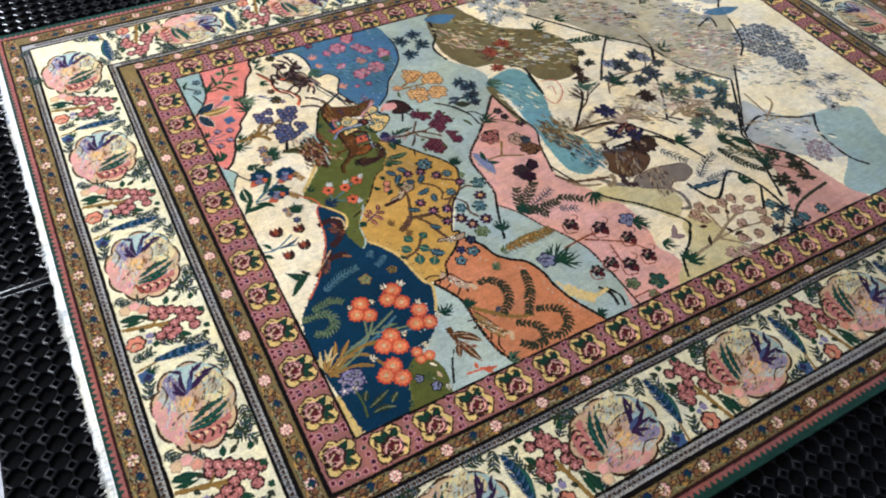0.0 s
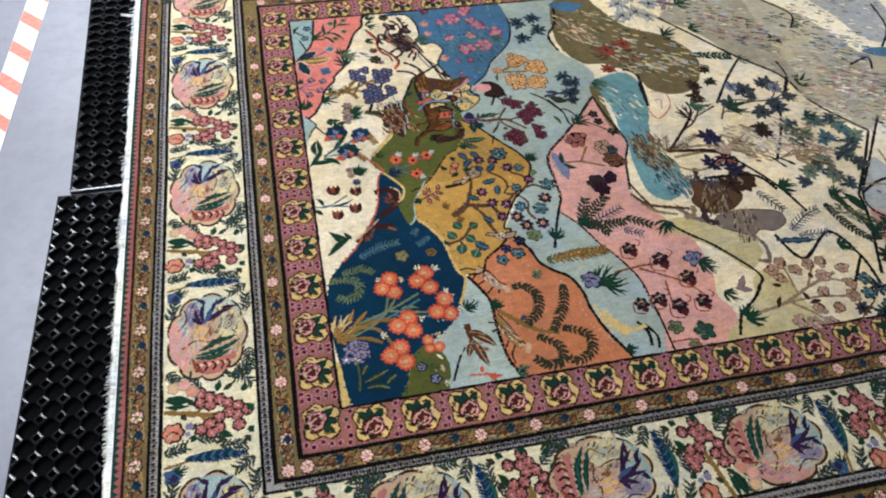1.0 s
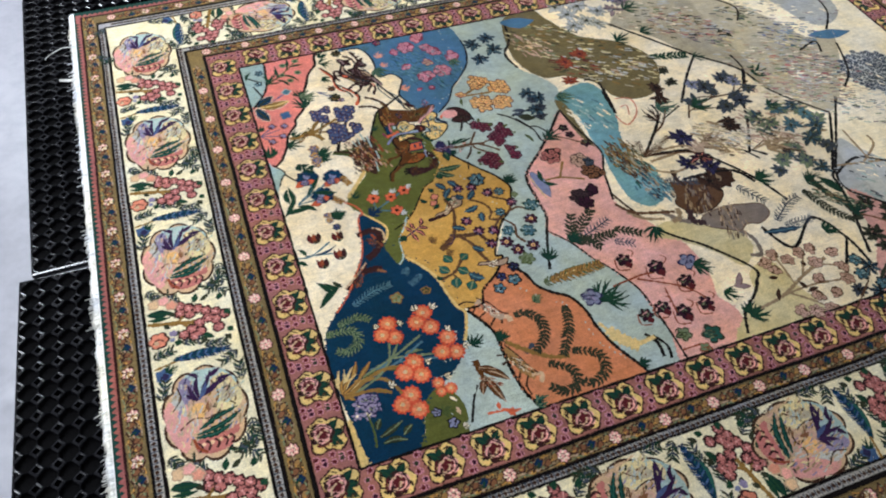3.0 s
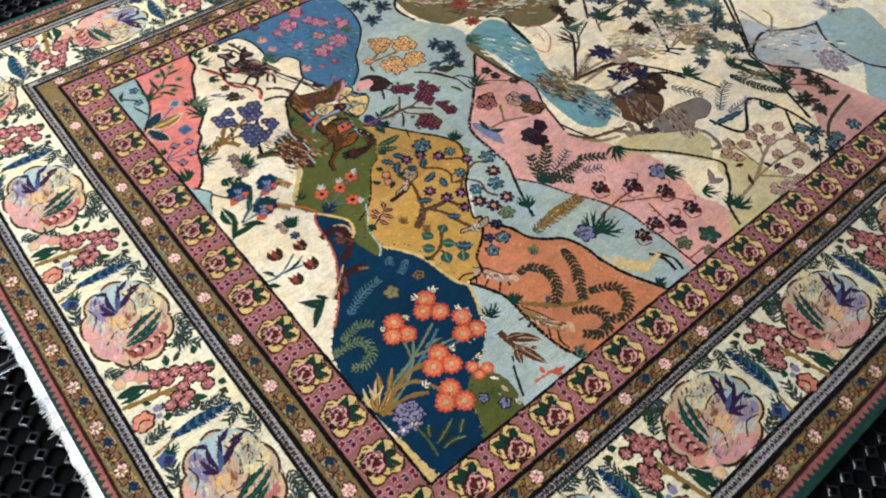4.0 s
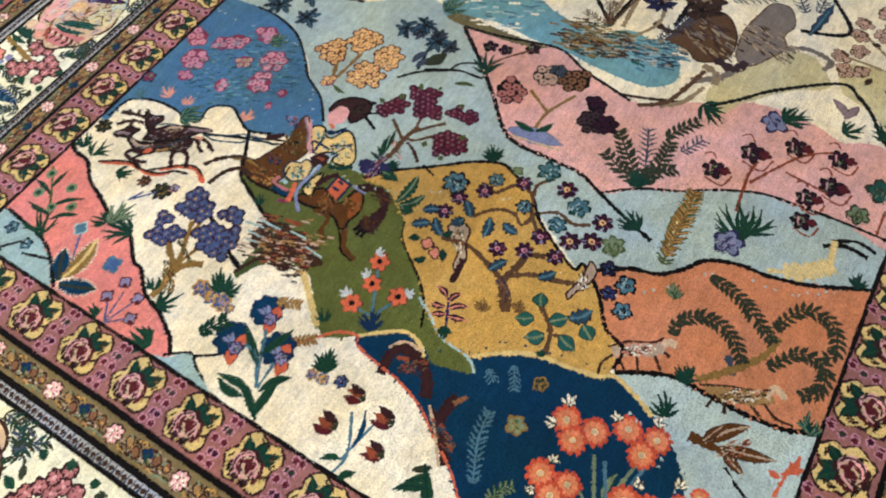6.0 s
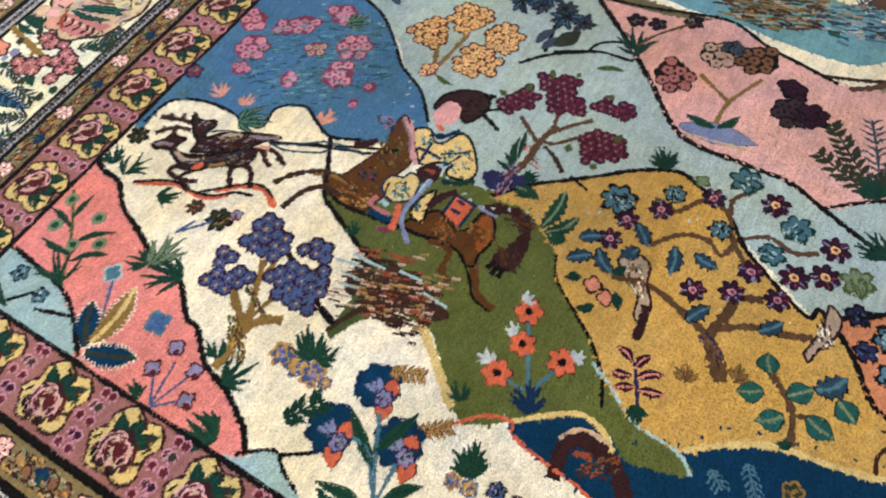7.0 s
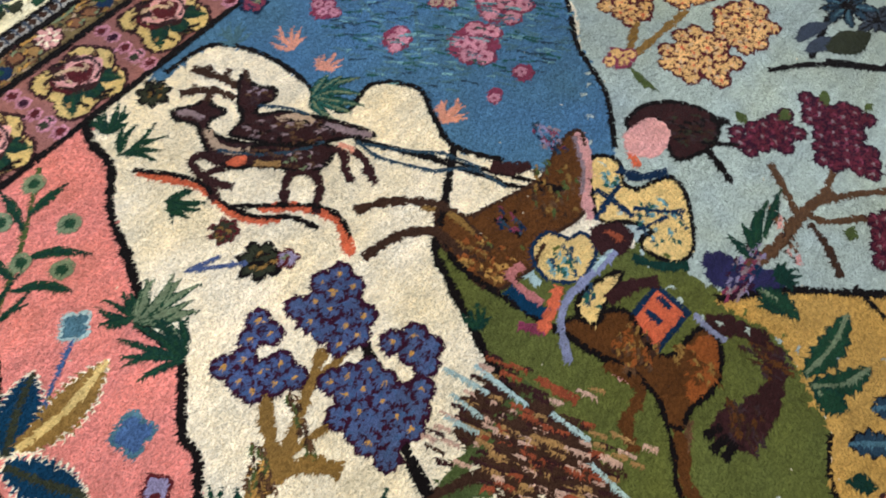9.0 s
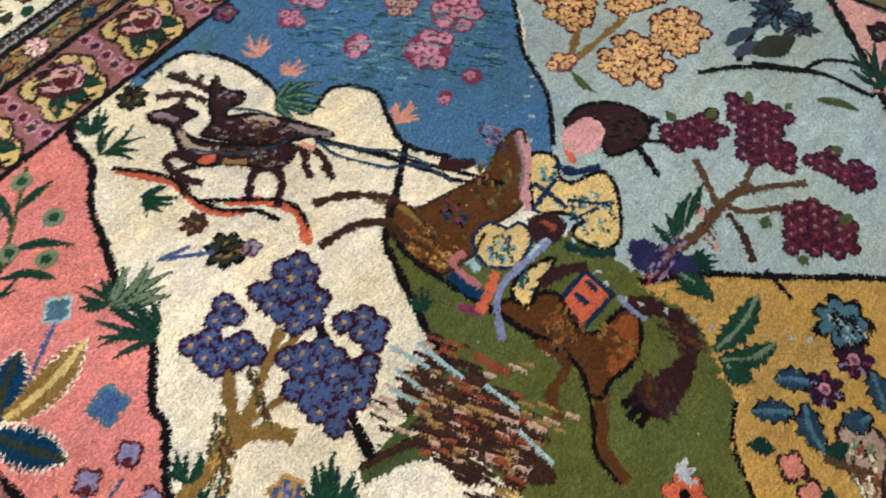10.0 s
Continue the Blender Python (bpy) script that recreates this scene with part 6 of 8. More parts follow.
berry(w, (0.817, 0.147), 0.022)
w.done()
w = Weave("berry_spray")
berry(w, (0.767, 0.14), 0.0203)
w.done()
w = Weave("berry_spray")
blob(w, "tealgn", 5, (0.893, 0.04), 0.0243, "mossdk")
w.done()
w = Weave("berry_spray")
blob(w, "sage", 5, (0.826, 0.062), 0.0179, "mossdk")
w.done()
w = Weave("berry_spray")
blob(w, "sage", 5, (0.855, 0.012), 0.0142, "rust")
w.done()
w = Weave("berry_spray")
stroke(w, "rust", [(0.796, 0.025), (0.846, 0.025)], 0.004)
w.done()
w = Weave("green_tuft")
tuft(w, "leafgn", (0.961, 0.241), (1.01, 0.201), 7, 0.014)
w.done()
w = Weave("green_tuft")
blob(w, "greyvi", 5, (0.954, 0.25), 0.0242, "indigo")
w.done()
w = Weave("green_tuft")
tuft(w, "darkgn", (0.932, 0.386), (0.905, 0.329), 6, 0.014)
w.done()
w = Weave("green_tuft")
tuft(w, "leafgn", (0.989, 0.14), (1.023, 0.106), 5, 0.012)
w.done()
w = Weave("green_tuft")
leaf(w, "mauve", (1.06, 0.174), (1.027, 0.139), 0.014)
w.done()
w = Weave("green_tuft")
leaf(w, "mauve", (1.063, 0.13), (1.024, 0.144), 0.014)
w.done()
w = Weave("pale_flower_tree")
stroke(w, "umberlt", [(1.017, 0.06), (1.122, 0.076), (1.213, 0.113), (1.305, 0.143)], 0.009)
for pts in ([(1.13, 0.078), (1.219, 0.081), (1.307, 0.069)], [(1.176, 0.098), (1.179, 0.148), (1.18, 0.195)], [(1.141, 0.082), (1.192, 0.037), (1.215, 0.003)], [(1.213, 0.113), (1.255, 0.17)], [(1.27, 0.133), (1.327, 0.109)]):
    stroke(w, "umberlt", pts, 0.006)
for c in ((1.178, 0.197), (1.206, 0.17), (1.287, 0.183), (1.334, 0.153), (1.331, 0.105), (1.154, 0.152), (1.245, 0.092), (1.263, 0.043), (1.218, 0.005), (1.21, 0.049), (1.25, 0.18), (1.318, 0.068), (1.143, 0.179), (1.14, 0.023), (1.27, 0.139), (1.177, 0.011)):
    florets(w, "peachgr", "umber", c, 0.0195)
for a, b in (((1.106, 0.067), (1.128, 0.1)), ((1.197, 0.077), (1.19, 0.1)), ((1.239, 0.137), (1.237, 0.154)), ((1.226, 0.07), (1.193, 0.066)), ((1.146, 0.129), (1.123, 0.136))):
    leaf(w, "mocha", a, b, 0.012)
tuft(w, "leafgn", (1.007, 0.051), (1.066, 0.053), 7, 0.014)
tuft(w, "leafgn", (1.011, 0.056), (1.037, 0.097), 5, 0.012)
w.done(label="pale peach flowers on a thin tree")
w = Weave("shrub")
stroke(w, "umber", [(1.042, 0.627), (1.111, 0.696), (1.166, 0.733), (1.217, 0.8)], 0.006)
stroke(w, "ink", [(1.166, 0.733), (1.145, 0.79)], 0.004)
stroke(w, "ink", [(1.185, 0.754), (1.26, 0.79)], 0.004)
tuft(w, "tealgn", (1.182, 0.807), (1.258, 0.798), 6, 0.014)
tuft(w, "mocha", (1.163, 0.747), (1.147, 0.815), 6, 0.008)
rosette(w, "indigo", "ink", 6, (1.19, 0.66), 0.0361)
stroke(w, "umber", [(1.042, 0.627), (1.175, 0.601), (1.214, 0.564)], 0.005)
rosette(w, "indigo", "ink", 6, (1.15, 0.56), 0.0326)
rosette(w, "plumdk", "ink", 6, (1.2, 0.572), 0.031)
rosette(w, "indigo", "ink", 6, (1.207, 0.531), 0.0286)
tuft(w, "tealgn", (0.909, 0.951), (0.97, 0.937), 6, 0.01)
w.done()
w = Weave("fern_sprig")
fern(w, "leafgn", [(1.3, 1.035), (1.421, 1.008)], 0.04)
tuft(w, "leafgn", (1.436, 0.99), (1.488, 0.978), 4, 0.01)
rosette(w, "mossdk", "ink", 5, (1.305, 0.96), 0.0207)
rosette(w, "mossdk", "ink", 5, (1.295, 0.899), 0.0202)
rosette(w, "mocha", "ink", 6, (1.235, 0.89), 0.031)
rosette(w, "mocha", "ink", 6, (1.22, 0.839), 0.026)
w.done()
w = Weave("peach_ring")
stroke(w, "coral2", [(1.082, 0.884), (1.129, 0.868), (1.12, 0.809), (1.064, 0.764), (1.046, 0.812)], 0.004)
stroke(w, "coral2", [(1.08, 0.844), (1.103, 0.844), (1.09, 0.802)], 0.003)
w.done()
w = Weave("outlined_leaf_shrub")
stroke(w, "umber", [(1.258, 0.73), (1.316, 0.804), (1.407, 0.791), (1.505, 0.788)], 0.005)
rosette(w, "slate", "ink", 6, (1.385, 0.842), 0.0331)
rosette(w, "greyvi", "mossdk", 6, (1.353, 0.869), 0.0267)
rosette(w, "slate", "ink", 6, (1.462, 0.862), 0.0292)
rosette(w, "greyvi", "mossdk", 6, (1.493, 0.838), 0.0268)
rosette(w, "slate", "ink", 6, (1.402, 0.739), 0.0319)
rosette(w, "slate", "ink", 6, (1.46, 0.752), 0.0301)
tuft(w, "leafgn", (1.291, 0.775), (1.376, 0.776), 7, 0.016)
rosette(w, "mocha", "ink", 7, (1.358, 0.659), 0.0287)
w.done()
w = Weave("bare_twig")
stroke(w, "ink", [(1.567, 0.895), (1.508, 0.801)], 0.007)
w.done()
w = Weave("bare_twig")
stroke(w, "ink", [(1.48, 0.78), (1.424, 0.661), (1.35, 0.544)], 0.007)
w.done()
w = Weave("bare_twig")
stroke(w, "ink", [(1.356, 0.554), (1.395, 0.517)], 0.006)
w.done()
w = Weave("bare_twig")
stroke(w, "ink", [(1.336, 0.559), (1.364, 0.511)], 0.006)
w.done()
w = Weave("beige_fan")
tuft(w, "umberlt", (1.235, 0.594), (1.315, 0.656), 6, 0.018)
tuft(w, "umberlt", (1.404, 0.532), (1.507, 0.562), 6, 0.018)
tuft(w, "tan2", (1.222, 0.586), (1.208, 0.649), 6, 0.016)
w.done()
w = Weave("outlined_leaf_shrub")
stroke(w, "umber", [(1.369, 0.551), (1.49, 0.596), (1.588, 0.598)], 0.004)
rosette(w, "slatebl", "mossdk", 6, (1.463, 0.665), 0.0312)
rosette(w, "slatebl", "mossdk", 6, (1.475, 0.609), 0.0305)
rosette(w, "bluegr", "mossdk", 6, (1.544, 0.685), 0.0317)
rosette(w, "slatebl", "mossdk", 6, (1.605, 0.682), 0.0319)
rosette(w, "bluegr", "mossdk", 6, (1.617, 0.637), 0.0293)
rosette(w, "slatebl", "mossdk", 6, (1.617, 0.577), 0.0327)
rosette(w, "slatebl", "mossdk", 6, (1.563, 0.535), 0.0319)
rosette(w, "slate", "mossdk", 6, (1.592, 0.495), 0.0276)
rosette(w, "bluegr", "mossdk", 6, (1.543, 0.604), 0.0307)
tuft(w, "leafgn", (1.525, 0.703), (1.579, 0.703), 4, 0.014)
w.done()
w = Weave("outlined_leaf_shrub")
stroke(w, "umber", [(1.394, 0.499), (1.485, 0.466), (1.543, 0.441)], 0.004)
rosette(w, "slatebl", "mossdk", 6, (1.452, 0.504), 0.0272)
rosette(w, "slate", "mossdk", 6, (1.487, 0.463), 0.0269)
rosette(w, "slatebl", "mossdk", 6, (1.518, 0.424), 0.0265)
rosette(w, "slate", "mossdk", 6, (1.392, 0.449), 0.0245)
tuft(w, "leafgn", (1.297, 0.443), (1.367, 0.448), 6, 0.014)
tuft(w, "leafgn", (1.43, 0.379), (1.494, 0.408), 6, 0.012)
w.done()
w = Weave("grey_sprig")
fern(w, "slate", [(1.231, 0.436), (1.277, 0.361)], 0.036)
fern(w, "slate", [(1.263, 0.293), (1.333, 0.338), (1.375, 0.349)], 0.036)
fern(w, "mossdk", [(1.402, 0.364), (1.433, 0.273), (1.471, 0.224)], 0.03)
fern(w, "slate", [(1.275, 0.27), (1.361, 0.27)], 0.03)
tuft(w, "leafgn", (1.362, 0.23), (1.409, 0.209), 5, 0.014)
leaf(w, "slatebl", (1.205, 0.267), (1.315, 0.251), 0.02)
w.done()
w = Weave("blue_bud_plant")
rosette(w, "slatebl", "ink", 5, (1.398, 0.081), 0.0239)
rosette(w, "slatebl", "ink", 5, (1.372, 0.008), 0.023)
rosette(w, "slate", "ink", 5, (1.322, 0.029), 0.0261)
stroke(w, "umber", [(1.274, -0.018), (1.365, 0.045)], 0.004)
tuft(w, "darkgn", (1.482, 0.241), (1.537, 0.269), 5, 0.014)
w.done()
w = Weave("rust_flower_plant")
mottle(w, ("mossdk", "tan", "sage", "brass", "straw",), (1.002, 1.227), 0.1396, 110, -0.52, 0.024, 0.0045)
mottle(w, ("tan", "mossdk", "brass", "greige", "straw",), (1.156, 1.053), 0.1646, 150, -0.52, 0.024, 0.0045)
mottle(w, ("maroon", "rust", "mossdk",), (1.028, 1.082), 0.0785, 44, -0.52, 0.024, 0.0045)
mottle(w, ("sand", "tan2", "peachgr",), (0.94, 1.224), 0.0772, 40, -1.12, 0.024, 0.0045)
mottle(w, ("straw", "greige", "tan2",), (1.214, 1.025), 0.0372, 24, -0.52, 0.024, 0.0045)
mottle(w, ("straw", "greige", "tan2",), (1.132, 0.999), 0.0319, 20, -0.52, 0.024, 0.0045)
rosette(w, "rust", "maroon", 6, (1.015, 1.1), 0.0281)
rosette(w, "rust", "maroon", 6, (1.081, 1.124), 0.0285)
rosette(w, "rust", "maroon", 6, (0.989, 1.008), 0.0226)
leaf(w, "steel", (0.896, 1.365), (1.015, 1.346), 0.06)
tuft(w, "darkgn", (1.227, 1.145), (1.294, 1.178), 5, 0.014)
w.done()
w = Weave("top_shrub")
rosette(w, "greyvi", "mossdk", 6, (1.326, 1.393), 0.0375)
rosette(w, "mauve", "slate", 6, (1.366, 1.359), 0.0399)
rosette(w, "mauve", "slate", 6, (1.313, 1.314), 0.0339)
tuft(w, "leafgn", (1.343, 1.308), (1.428, 1.317), 5, 0.016)
rosette(w, "greige", "mossdk", 6, (1.118, 1.392), 0.0341)
rosette(w, "greige", "mossdk", 6, (1.14, 1.339), 0.0336)
rosette(w, "greige", "mossdk", 6, (1.197, 1.375), 0.0342)
rosette(w, "greige", "mossdk", 6, (1.189, 1.287), 0.0331)
rosette(w, "greige", "mossdk", 6, (1.134, 1.272), 0.0328)
rosette(w, "greige", "mossdk", 6, (1.22, 1.26), 0.0304)
rosette(w, "greige", "mossdk", 6, (1.253, 1.327), 0.0312)
w.done()
w = Weave("hazy_stitch")
mottle(w, ("mauve", "greige", "clay", "tan2", "mossdk",), (1.489, 1.161), 0.1143, 120, -0.42, 0.024, 0.0045)
w.done()
w = Weave("hazy_stitch")
mottle(w, ("mauve", "greige", "tan2", "slate",), (1.551, 1.095), 0.0883, 70, -0.42, 0.024, 0.0045)
w.done()
w = Weave("hazy_stitch")
mottle(w, ("slate", "mossdk", "greige", "sage",), (1.71, 1.145), 0.0963, 70, -0.42, 0.024, 0.0045)
w.done()
w = Weave("hazy_stitch")
mottle(w, ("greyvi", "slate", "steel", "greige",), (1.823, 1.002), 0.1071, 110, -0.42, 0.024, 0.0045)
w.done()
w = Weave("hazy_stitch")
mottle(w, ("mauve", "greige", "clay", "tan2", "slate", "cream",), (1.784, 0.808), 0.117, 170, -0.42, 0.024, 0.0045)
w.done()
w = Weave("hazy_stitch")
mottle(w, ("greige", "cream", "tan2", "sage", "straw",), (1.683, 0.95), 0.1858, 150, -0.42, 0.024, 0.0045)
w.done()
w = Weave("hazy_stitch")
mottle(w, ("slate", "greige", "mauve", "cream",), (1.93, 1.172), 0.2059, 130, -0.42, 0.024, 0.0045)
w.done()
w = Weave("hazy_stitch")
mottle(w, ("greige", "sage", "tan2", "mossdk", "cream",), (1.424, 1.249), 0.1519, 110, -0.42, 0.024, 0.0045)
w.done()
w = Weave("hazy_stitch")
mottle(w, ("straw", "cream", "tan2", "peachgr",), (1.622, 0.747), 0.1081, 90, -0.42, 0.024, 0.0045)
w.done()
w = Weave("hazy_stitch")
mottle(w, ("greige", "cream", "aquaL", "slate",), (1.674, 0.315), 0.1336, 110, -0.84, 0.024, 0.0045)
w.done()
w = Weave("hazy_stitch")
mottle(w, ("greige", "cream", "mauve", "slate",), (1.977, 0.446), 0.1487, 110, -0.84, 0.024, 0.0045)
w.done()
w = Weave("hazy_stitch")
mottle(w, ("slate", "greige", "mossdk", "cream",), (2.014, 0.723), 0.1365, 120, -0.83, 0.024, 0.0045)
w.done()
w = Weave("hazy_stitch")
mottle(w, ("peachgr", "cream", "tan2",), (1.46, 0.62), 0.1183, 90, -0.84, 0.024, 0.0045)
w.done()
w = Weave("brown_bough")
stroke(w, "umberlt", [(1.049, 0.602), (1.124, 0.608), (1.216, 0.611), (1.287, 0.57)], 0.01)
stroke(w, "umberlt", [(1.216, 0.611), (1.272, 0.646)], 0.008)
stroke(w, "umberlt", [(1.369, 0.551), (1.45, 0.561), (1.56, 0.555), (1.634, 0.55)], 0.008)
mottle(w, ("umberlt", "tan2", "mocha",), (1.282, 0.595), 0.059, 40, -0.43, 0.024, 0.0045)
mottle(w, ("umberlt", "tan2", "mocha",), (1.464, 0.553), 0.0593, 40, -0.43, 0.024, 0.0045)
w.done()
w = Weave("water_bank")
mottle(w, ("mocha", "umber", "tan", "brass", "tealgn"), (0.987, 0.637), 0.080, 260, -1.3, 0.018, 0.0035, 0.6)
mottle(w, ("teal", "bluegr", "umberlt", "slatebl"), (1.012, 0.521), 0.060, 150, -1.3, 0.018, 0.0035, 0.6)
w.done(label="brown bank with blue-green water")
w = Weave("brown_shape")
shape(w, "umber", [(1.119, 0.498), (1.17, 0.478), (1.182, 0.43), (1.14, 0.394), (1.093, 0.382), (1.057, 0.391), (1.031, 0.433), (1.051, 0.465), (1.053, 0.51), (1.083, 0.504)], "mocha")
spot(w, "mocha", (1.206, 0.486), 0.043, 9, 0.18)
spot(w, "umberlt", (1.189, 0.484), 0.020, 5, 0.1)
stroke(w, "mocha", [(1.094, 0.487), (1.082, 0.517), (1.092, 0.55)], 0.014)
stroke(w, "cocoa", [(1.054, 0.405), (1.044, 0.364), (1.075, 0.35)], 0.020)
stroke(w, "umberlt", [(1.027, 0.42), (1.015, 0.388), (0.988, 0.382)], 0.014)
mottle(w, ("cocoa", "mocha", "umberlt", "greybr"), (1.105, 0.435), 0.062, 80, -1.93, 0.020, 0.003)
w.done(label="dark brown seated shape")
w = Weave("beast_shape")
shape(w, "greybr", [(1.077, 0.371), (1.15, 0.384), (1.214, 0.373), (1.259, 0.358), (1.26, 0.322), (1.216, 0.3), (1.178, 0.309), (1.147, 0.295), (1.103, 0.316), (1.067, 0.341)], "umber")
stroke(w, "greybr", [(1.137, 0.305), (1.164, 0.261), (1.154, 0.21), (1.124, 0.214)], 0.011)
stroke(w, "greybr", [(1.077, 0.348), (1.015, 0.377), (0.978, 0.425)], 0.016)
stroke(w, "umber", [(0.87, 0.489), (0.902, 0.446), (0.963, 0.424), (1.014, 0.411)], 0.010)
stroke(w, "umberlt", [(0.887, 0.451), (0.921, 0.416), (0.973, 0.397)], 0.009)
mottle(w, ("tan2", "mocha", "umberlt", "greybr"), (1.15, 0.343), 0.060, 70, -1.93, 0.020, 0.003)
w.done(label="grey-brown beast shape")
w = Weave("dark_bough")
stroke(w, "ink", [(1.102, 0.51), (1.248, 0.499), (1.294, 0.437)], 0.008)
fern(w, "slate", [(1.047, 0.523), (1.137, 0.491)], 0.034)
rosette(w, "mocha", "ink", 7, (1.17, 0.479), 0.0334)
w.done()
w = Weave("hazy_shrub")
leaf(w, "steel", (1.887, 0.966), (2.051, 0.945), 0.05)
rosette(w, "mossdk", "ink", 5, (1.615, 1.074), 0.0297)
tuft(w, "leafgn", (1.576, 0.841), (1.634, 0.886), 5, 0.016)
tuft(w, "leafgn", (1.332, 1.169), (1.397, 1.171), 5, 0.014)
stroke(w, "ink", [(1.662, 1.301), (1.74, 1.196), (1.701, 1.12)], 0.006)
stroke(w, "ink", [(2.072, 1.211), (2.051, 1.076), (1.973, 0.978)], 0.006)
stroke(w, "ink", [(1.806, 0.907), (1.889, 0.934), (1.872, 0.877)], 0.006)
stroke(w, "ink", [(1.956, 0.904), (1.895, 0.769), (1.826, 0.701)], 0.006)
w.done()
w = Weave("water_streak")
mottle(w, ("aquaL", "bluegr", "cream",), (0.975, 0.855), 0.0882, 40, -1.12, 0.024, 0.0045)
w.done()
w = Weave("water_streak")
mottle(w, ("mocha", "olive", "umber", "brass",), (0.985, 0.676), 0.0666, 60, -1.43, 0.024, 0.0045)
w.done()
w = Weave("water_streak")
mottle(w, ("mocha", "tealgn", "aquaL", "bluegr",), (0.992, 0.536), 0.0555, 34, -1.43, 0.024, 0.0045)
w.done()
w = Weave("far_posy")
rosette(w, "greige", "ink", 6, (1.934, 0.484), 0.0329)
rosette(w, "greige", "ink", 6, (2.027, 0.465), 0.0308)
rosette(w, "greige", "ink", 6, (1.908, 0.384), 0.0293)
rosette(w, "greige", "ink", 6, (1.984, 0.382), 0.0297)
rosette(w, "greige", "ink", 6, (1.911, 0.35), 0.0289)
florets(w, "slate", "greige", (1.979, 0.606), 0.0687)
florets(w, "slate", "greige", (1.974, 0.741), 0.1094)
florets(w, "mauve", "greige", (1.696, 0.216), 0.0525)
leaf(w, "leafgn", (1.505, 0.321), (1.477, 0.393), 0.03)
w.done()
w = Weave("dark_leaf_bush")
for pts in ([(1.27, 0.754), (1.374, 0.789), (1.46, 0.789), (1.54, 0.827)], [(1.374, 0.789), (1.428, 0.845)], [(1.46, 0.789), (1.521, 0.869)], [(1.294, 0.759), (1.401, 0.741), (1.465, 0.741)]):
    stroke(w, "umber", pts, 0.005)
for c, r in (((1.394, 0.854), 0.030), ((1.48, 0.873), 0.026), ((1.457, 0.778), 0.026), ((1.521, 0.796), 0.024), ((1.404, 0.746), 0.024), ((1.313, 0.793), 0.034), ((1.399, 0.811), 0.020)):
    rosette(w, "slate", "mossdk", 6, c, r)
w.done()
w = Weave("grey_leaf_bush")
for pts in ([(1.385, 0.598), (1.483, 0.587), (1.557, 0.54)], [(1.435, 0.638), (1.528, 0.657), (1.625, 0.653)], [(1.454, 0.543), (1.501, 0.488), (1.515, 0.449)]):
    stroke(w, "umberlt", pts, 0.005)
for c, r in (((1.458, 0.675), 0.030), ((1.444, 0.619), 0.028), ((1.554, 0.678), 0.028), ((1.614, 0.656), 0.028), ((1.639, 0.604), 0.030), ((1.574, 0.541), 0.030), ((1.491, 0.517), 0.028), ((1.424, 0.484), 0.030), ((1.49, 0.461), 0.028), ((1.491, 0.634), 0.022)):
    rosette(w, "sage", "slate", 6, c, r)
w.done()
w = Weave("brown_fern_fan")
for b in ((1.055, 0.689), (1.071, 0.643), (1.11, 0.643), (1.152, 0.678)):
    fern(w, "umber", [(1.036, 0.627), b], 0.022)
for pts in ([(1.043, 0.566), (1.095, 0.542), (1.171, 0.555)], [(1.085, 0.634), (1.181, 0.628), (1.224, 0.565)], [(1.223, 0.669), (1.28, 0.627), (1.294, 0.561)], [(1.302, 0.701), (1.342, 0.663), (1.367, 0.635)]):
    stroke(w, "umberlt", pts, 0.008)
mottle(w, ("umberlt", "tan2", "greige", "straw"), (1.305, 0.636), 0.090, 120, -0.6, 0.020, 0.0028, 0.6)
rosette(w, "mocha", "ink", 6, (1.364, 0.679), 0.026)
rosette(w, "indigo", "ink", 6, (1.193, 0.666), 0.028)
w.done()
w = Weave("hazy_stitch")
mottle(w, ("mauve", "tan2", "clay", "umberlt", "greige", "sage"), (1.738, 0.806), 0.20, 260, -0.42, 0.020, 0.0034, 0.7)
w.done()
w = Weave("hazy_stitch")
mottle(w, ("sage", "greige", "slate", "aquaL", "mauve"), (1.839, 0.659), 0.20, 220, -0.42, 0.022, 0.0034, 0.7)
w.done()
w = Weave("bare_twig")
for pts in ([(1.535, 0.418), (1.645, 0.398), (1.736, 0.377), (1.777, 0.321)], [(1.645, 0.398), (1.728, 0.451), (1.736, 0.491)], [(1.68, 0.533), (1.672, 0.405)]):
    stroke(w, "umberlt", pts, 0.007)
w.done()
w = Weave("bank_sprig")
stroke(w, "mossdk", [(1.365, 0.01), (1.459, 0.075), (1.603, 0.102)], 0.010)
for c, r in (((1.542, 0.268), 0.026), ((1.578, 0.198), 0.030), ((1.567, 0.151), 0.026), ((1.488, 0.167), 0.032), ((1.49, 0.121), 0.026), ((1.585, 0.231), 0.018)):
    rosette(w, "mossdk", "ink", 6, c, r)
for c in ((1.376, 0.111), (1.363, 0.068), (1.429, 0.03), (1.504, 0.03), (1.395, 0.025)):
    blob(w, "bluegr", 6, c, 0.018, "ink")
stroke(w, "tawny", [(1.501, 0.236), (1.548, 0.196), (1.563, 0.155)], 0.006)
w.done()
w = Weave("green_shape")
stroke(w, "mossdk", [(1.45, 0.399), (1.464, 0.332), (1.49, 0.279), (1.485, 0.22)], 0.024)
mottle(w, ("sage", "leafgn", "tealgn", "umberlt"), (1.471, 0.312), 0.08, 70, -0.7, 0.020, 0.003, 0.25)
w.done()

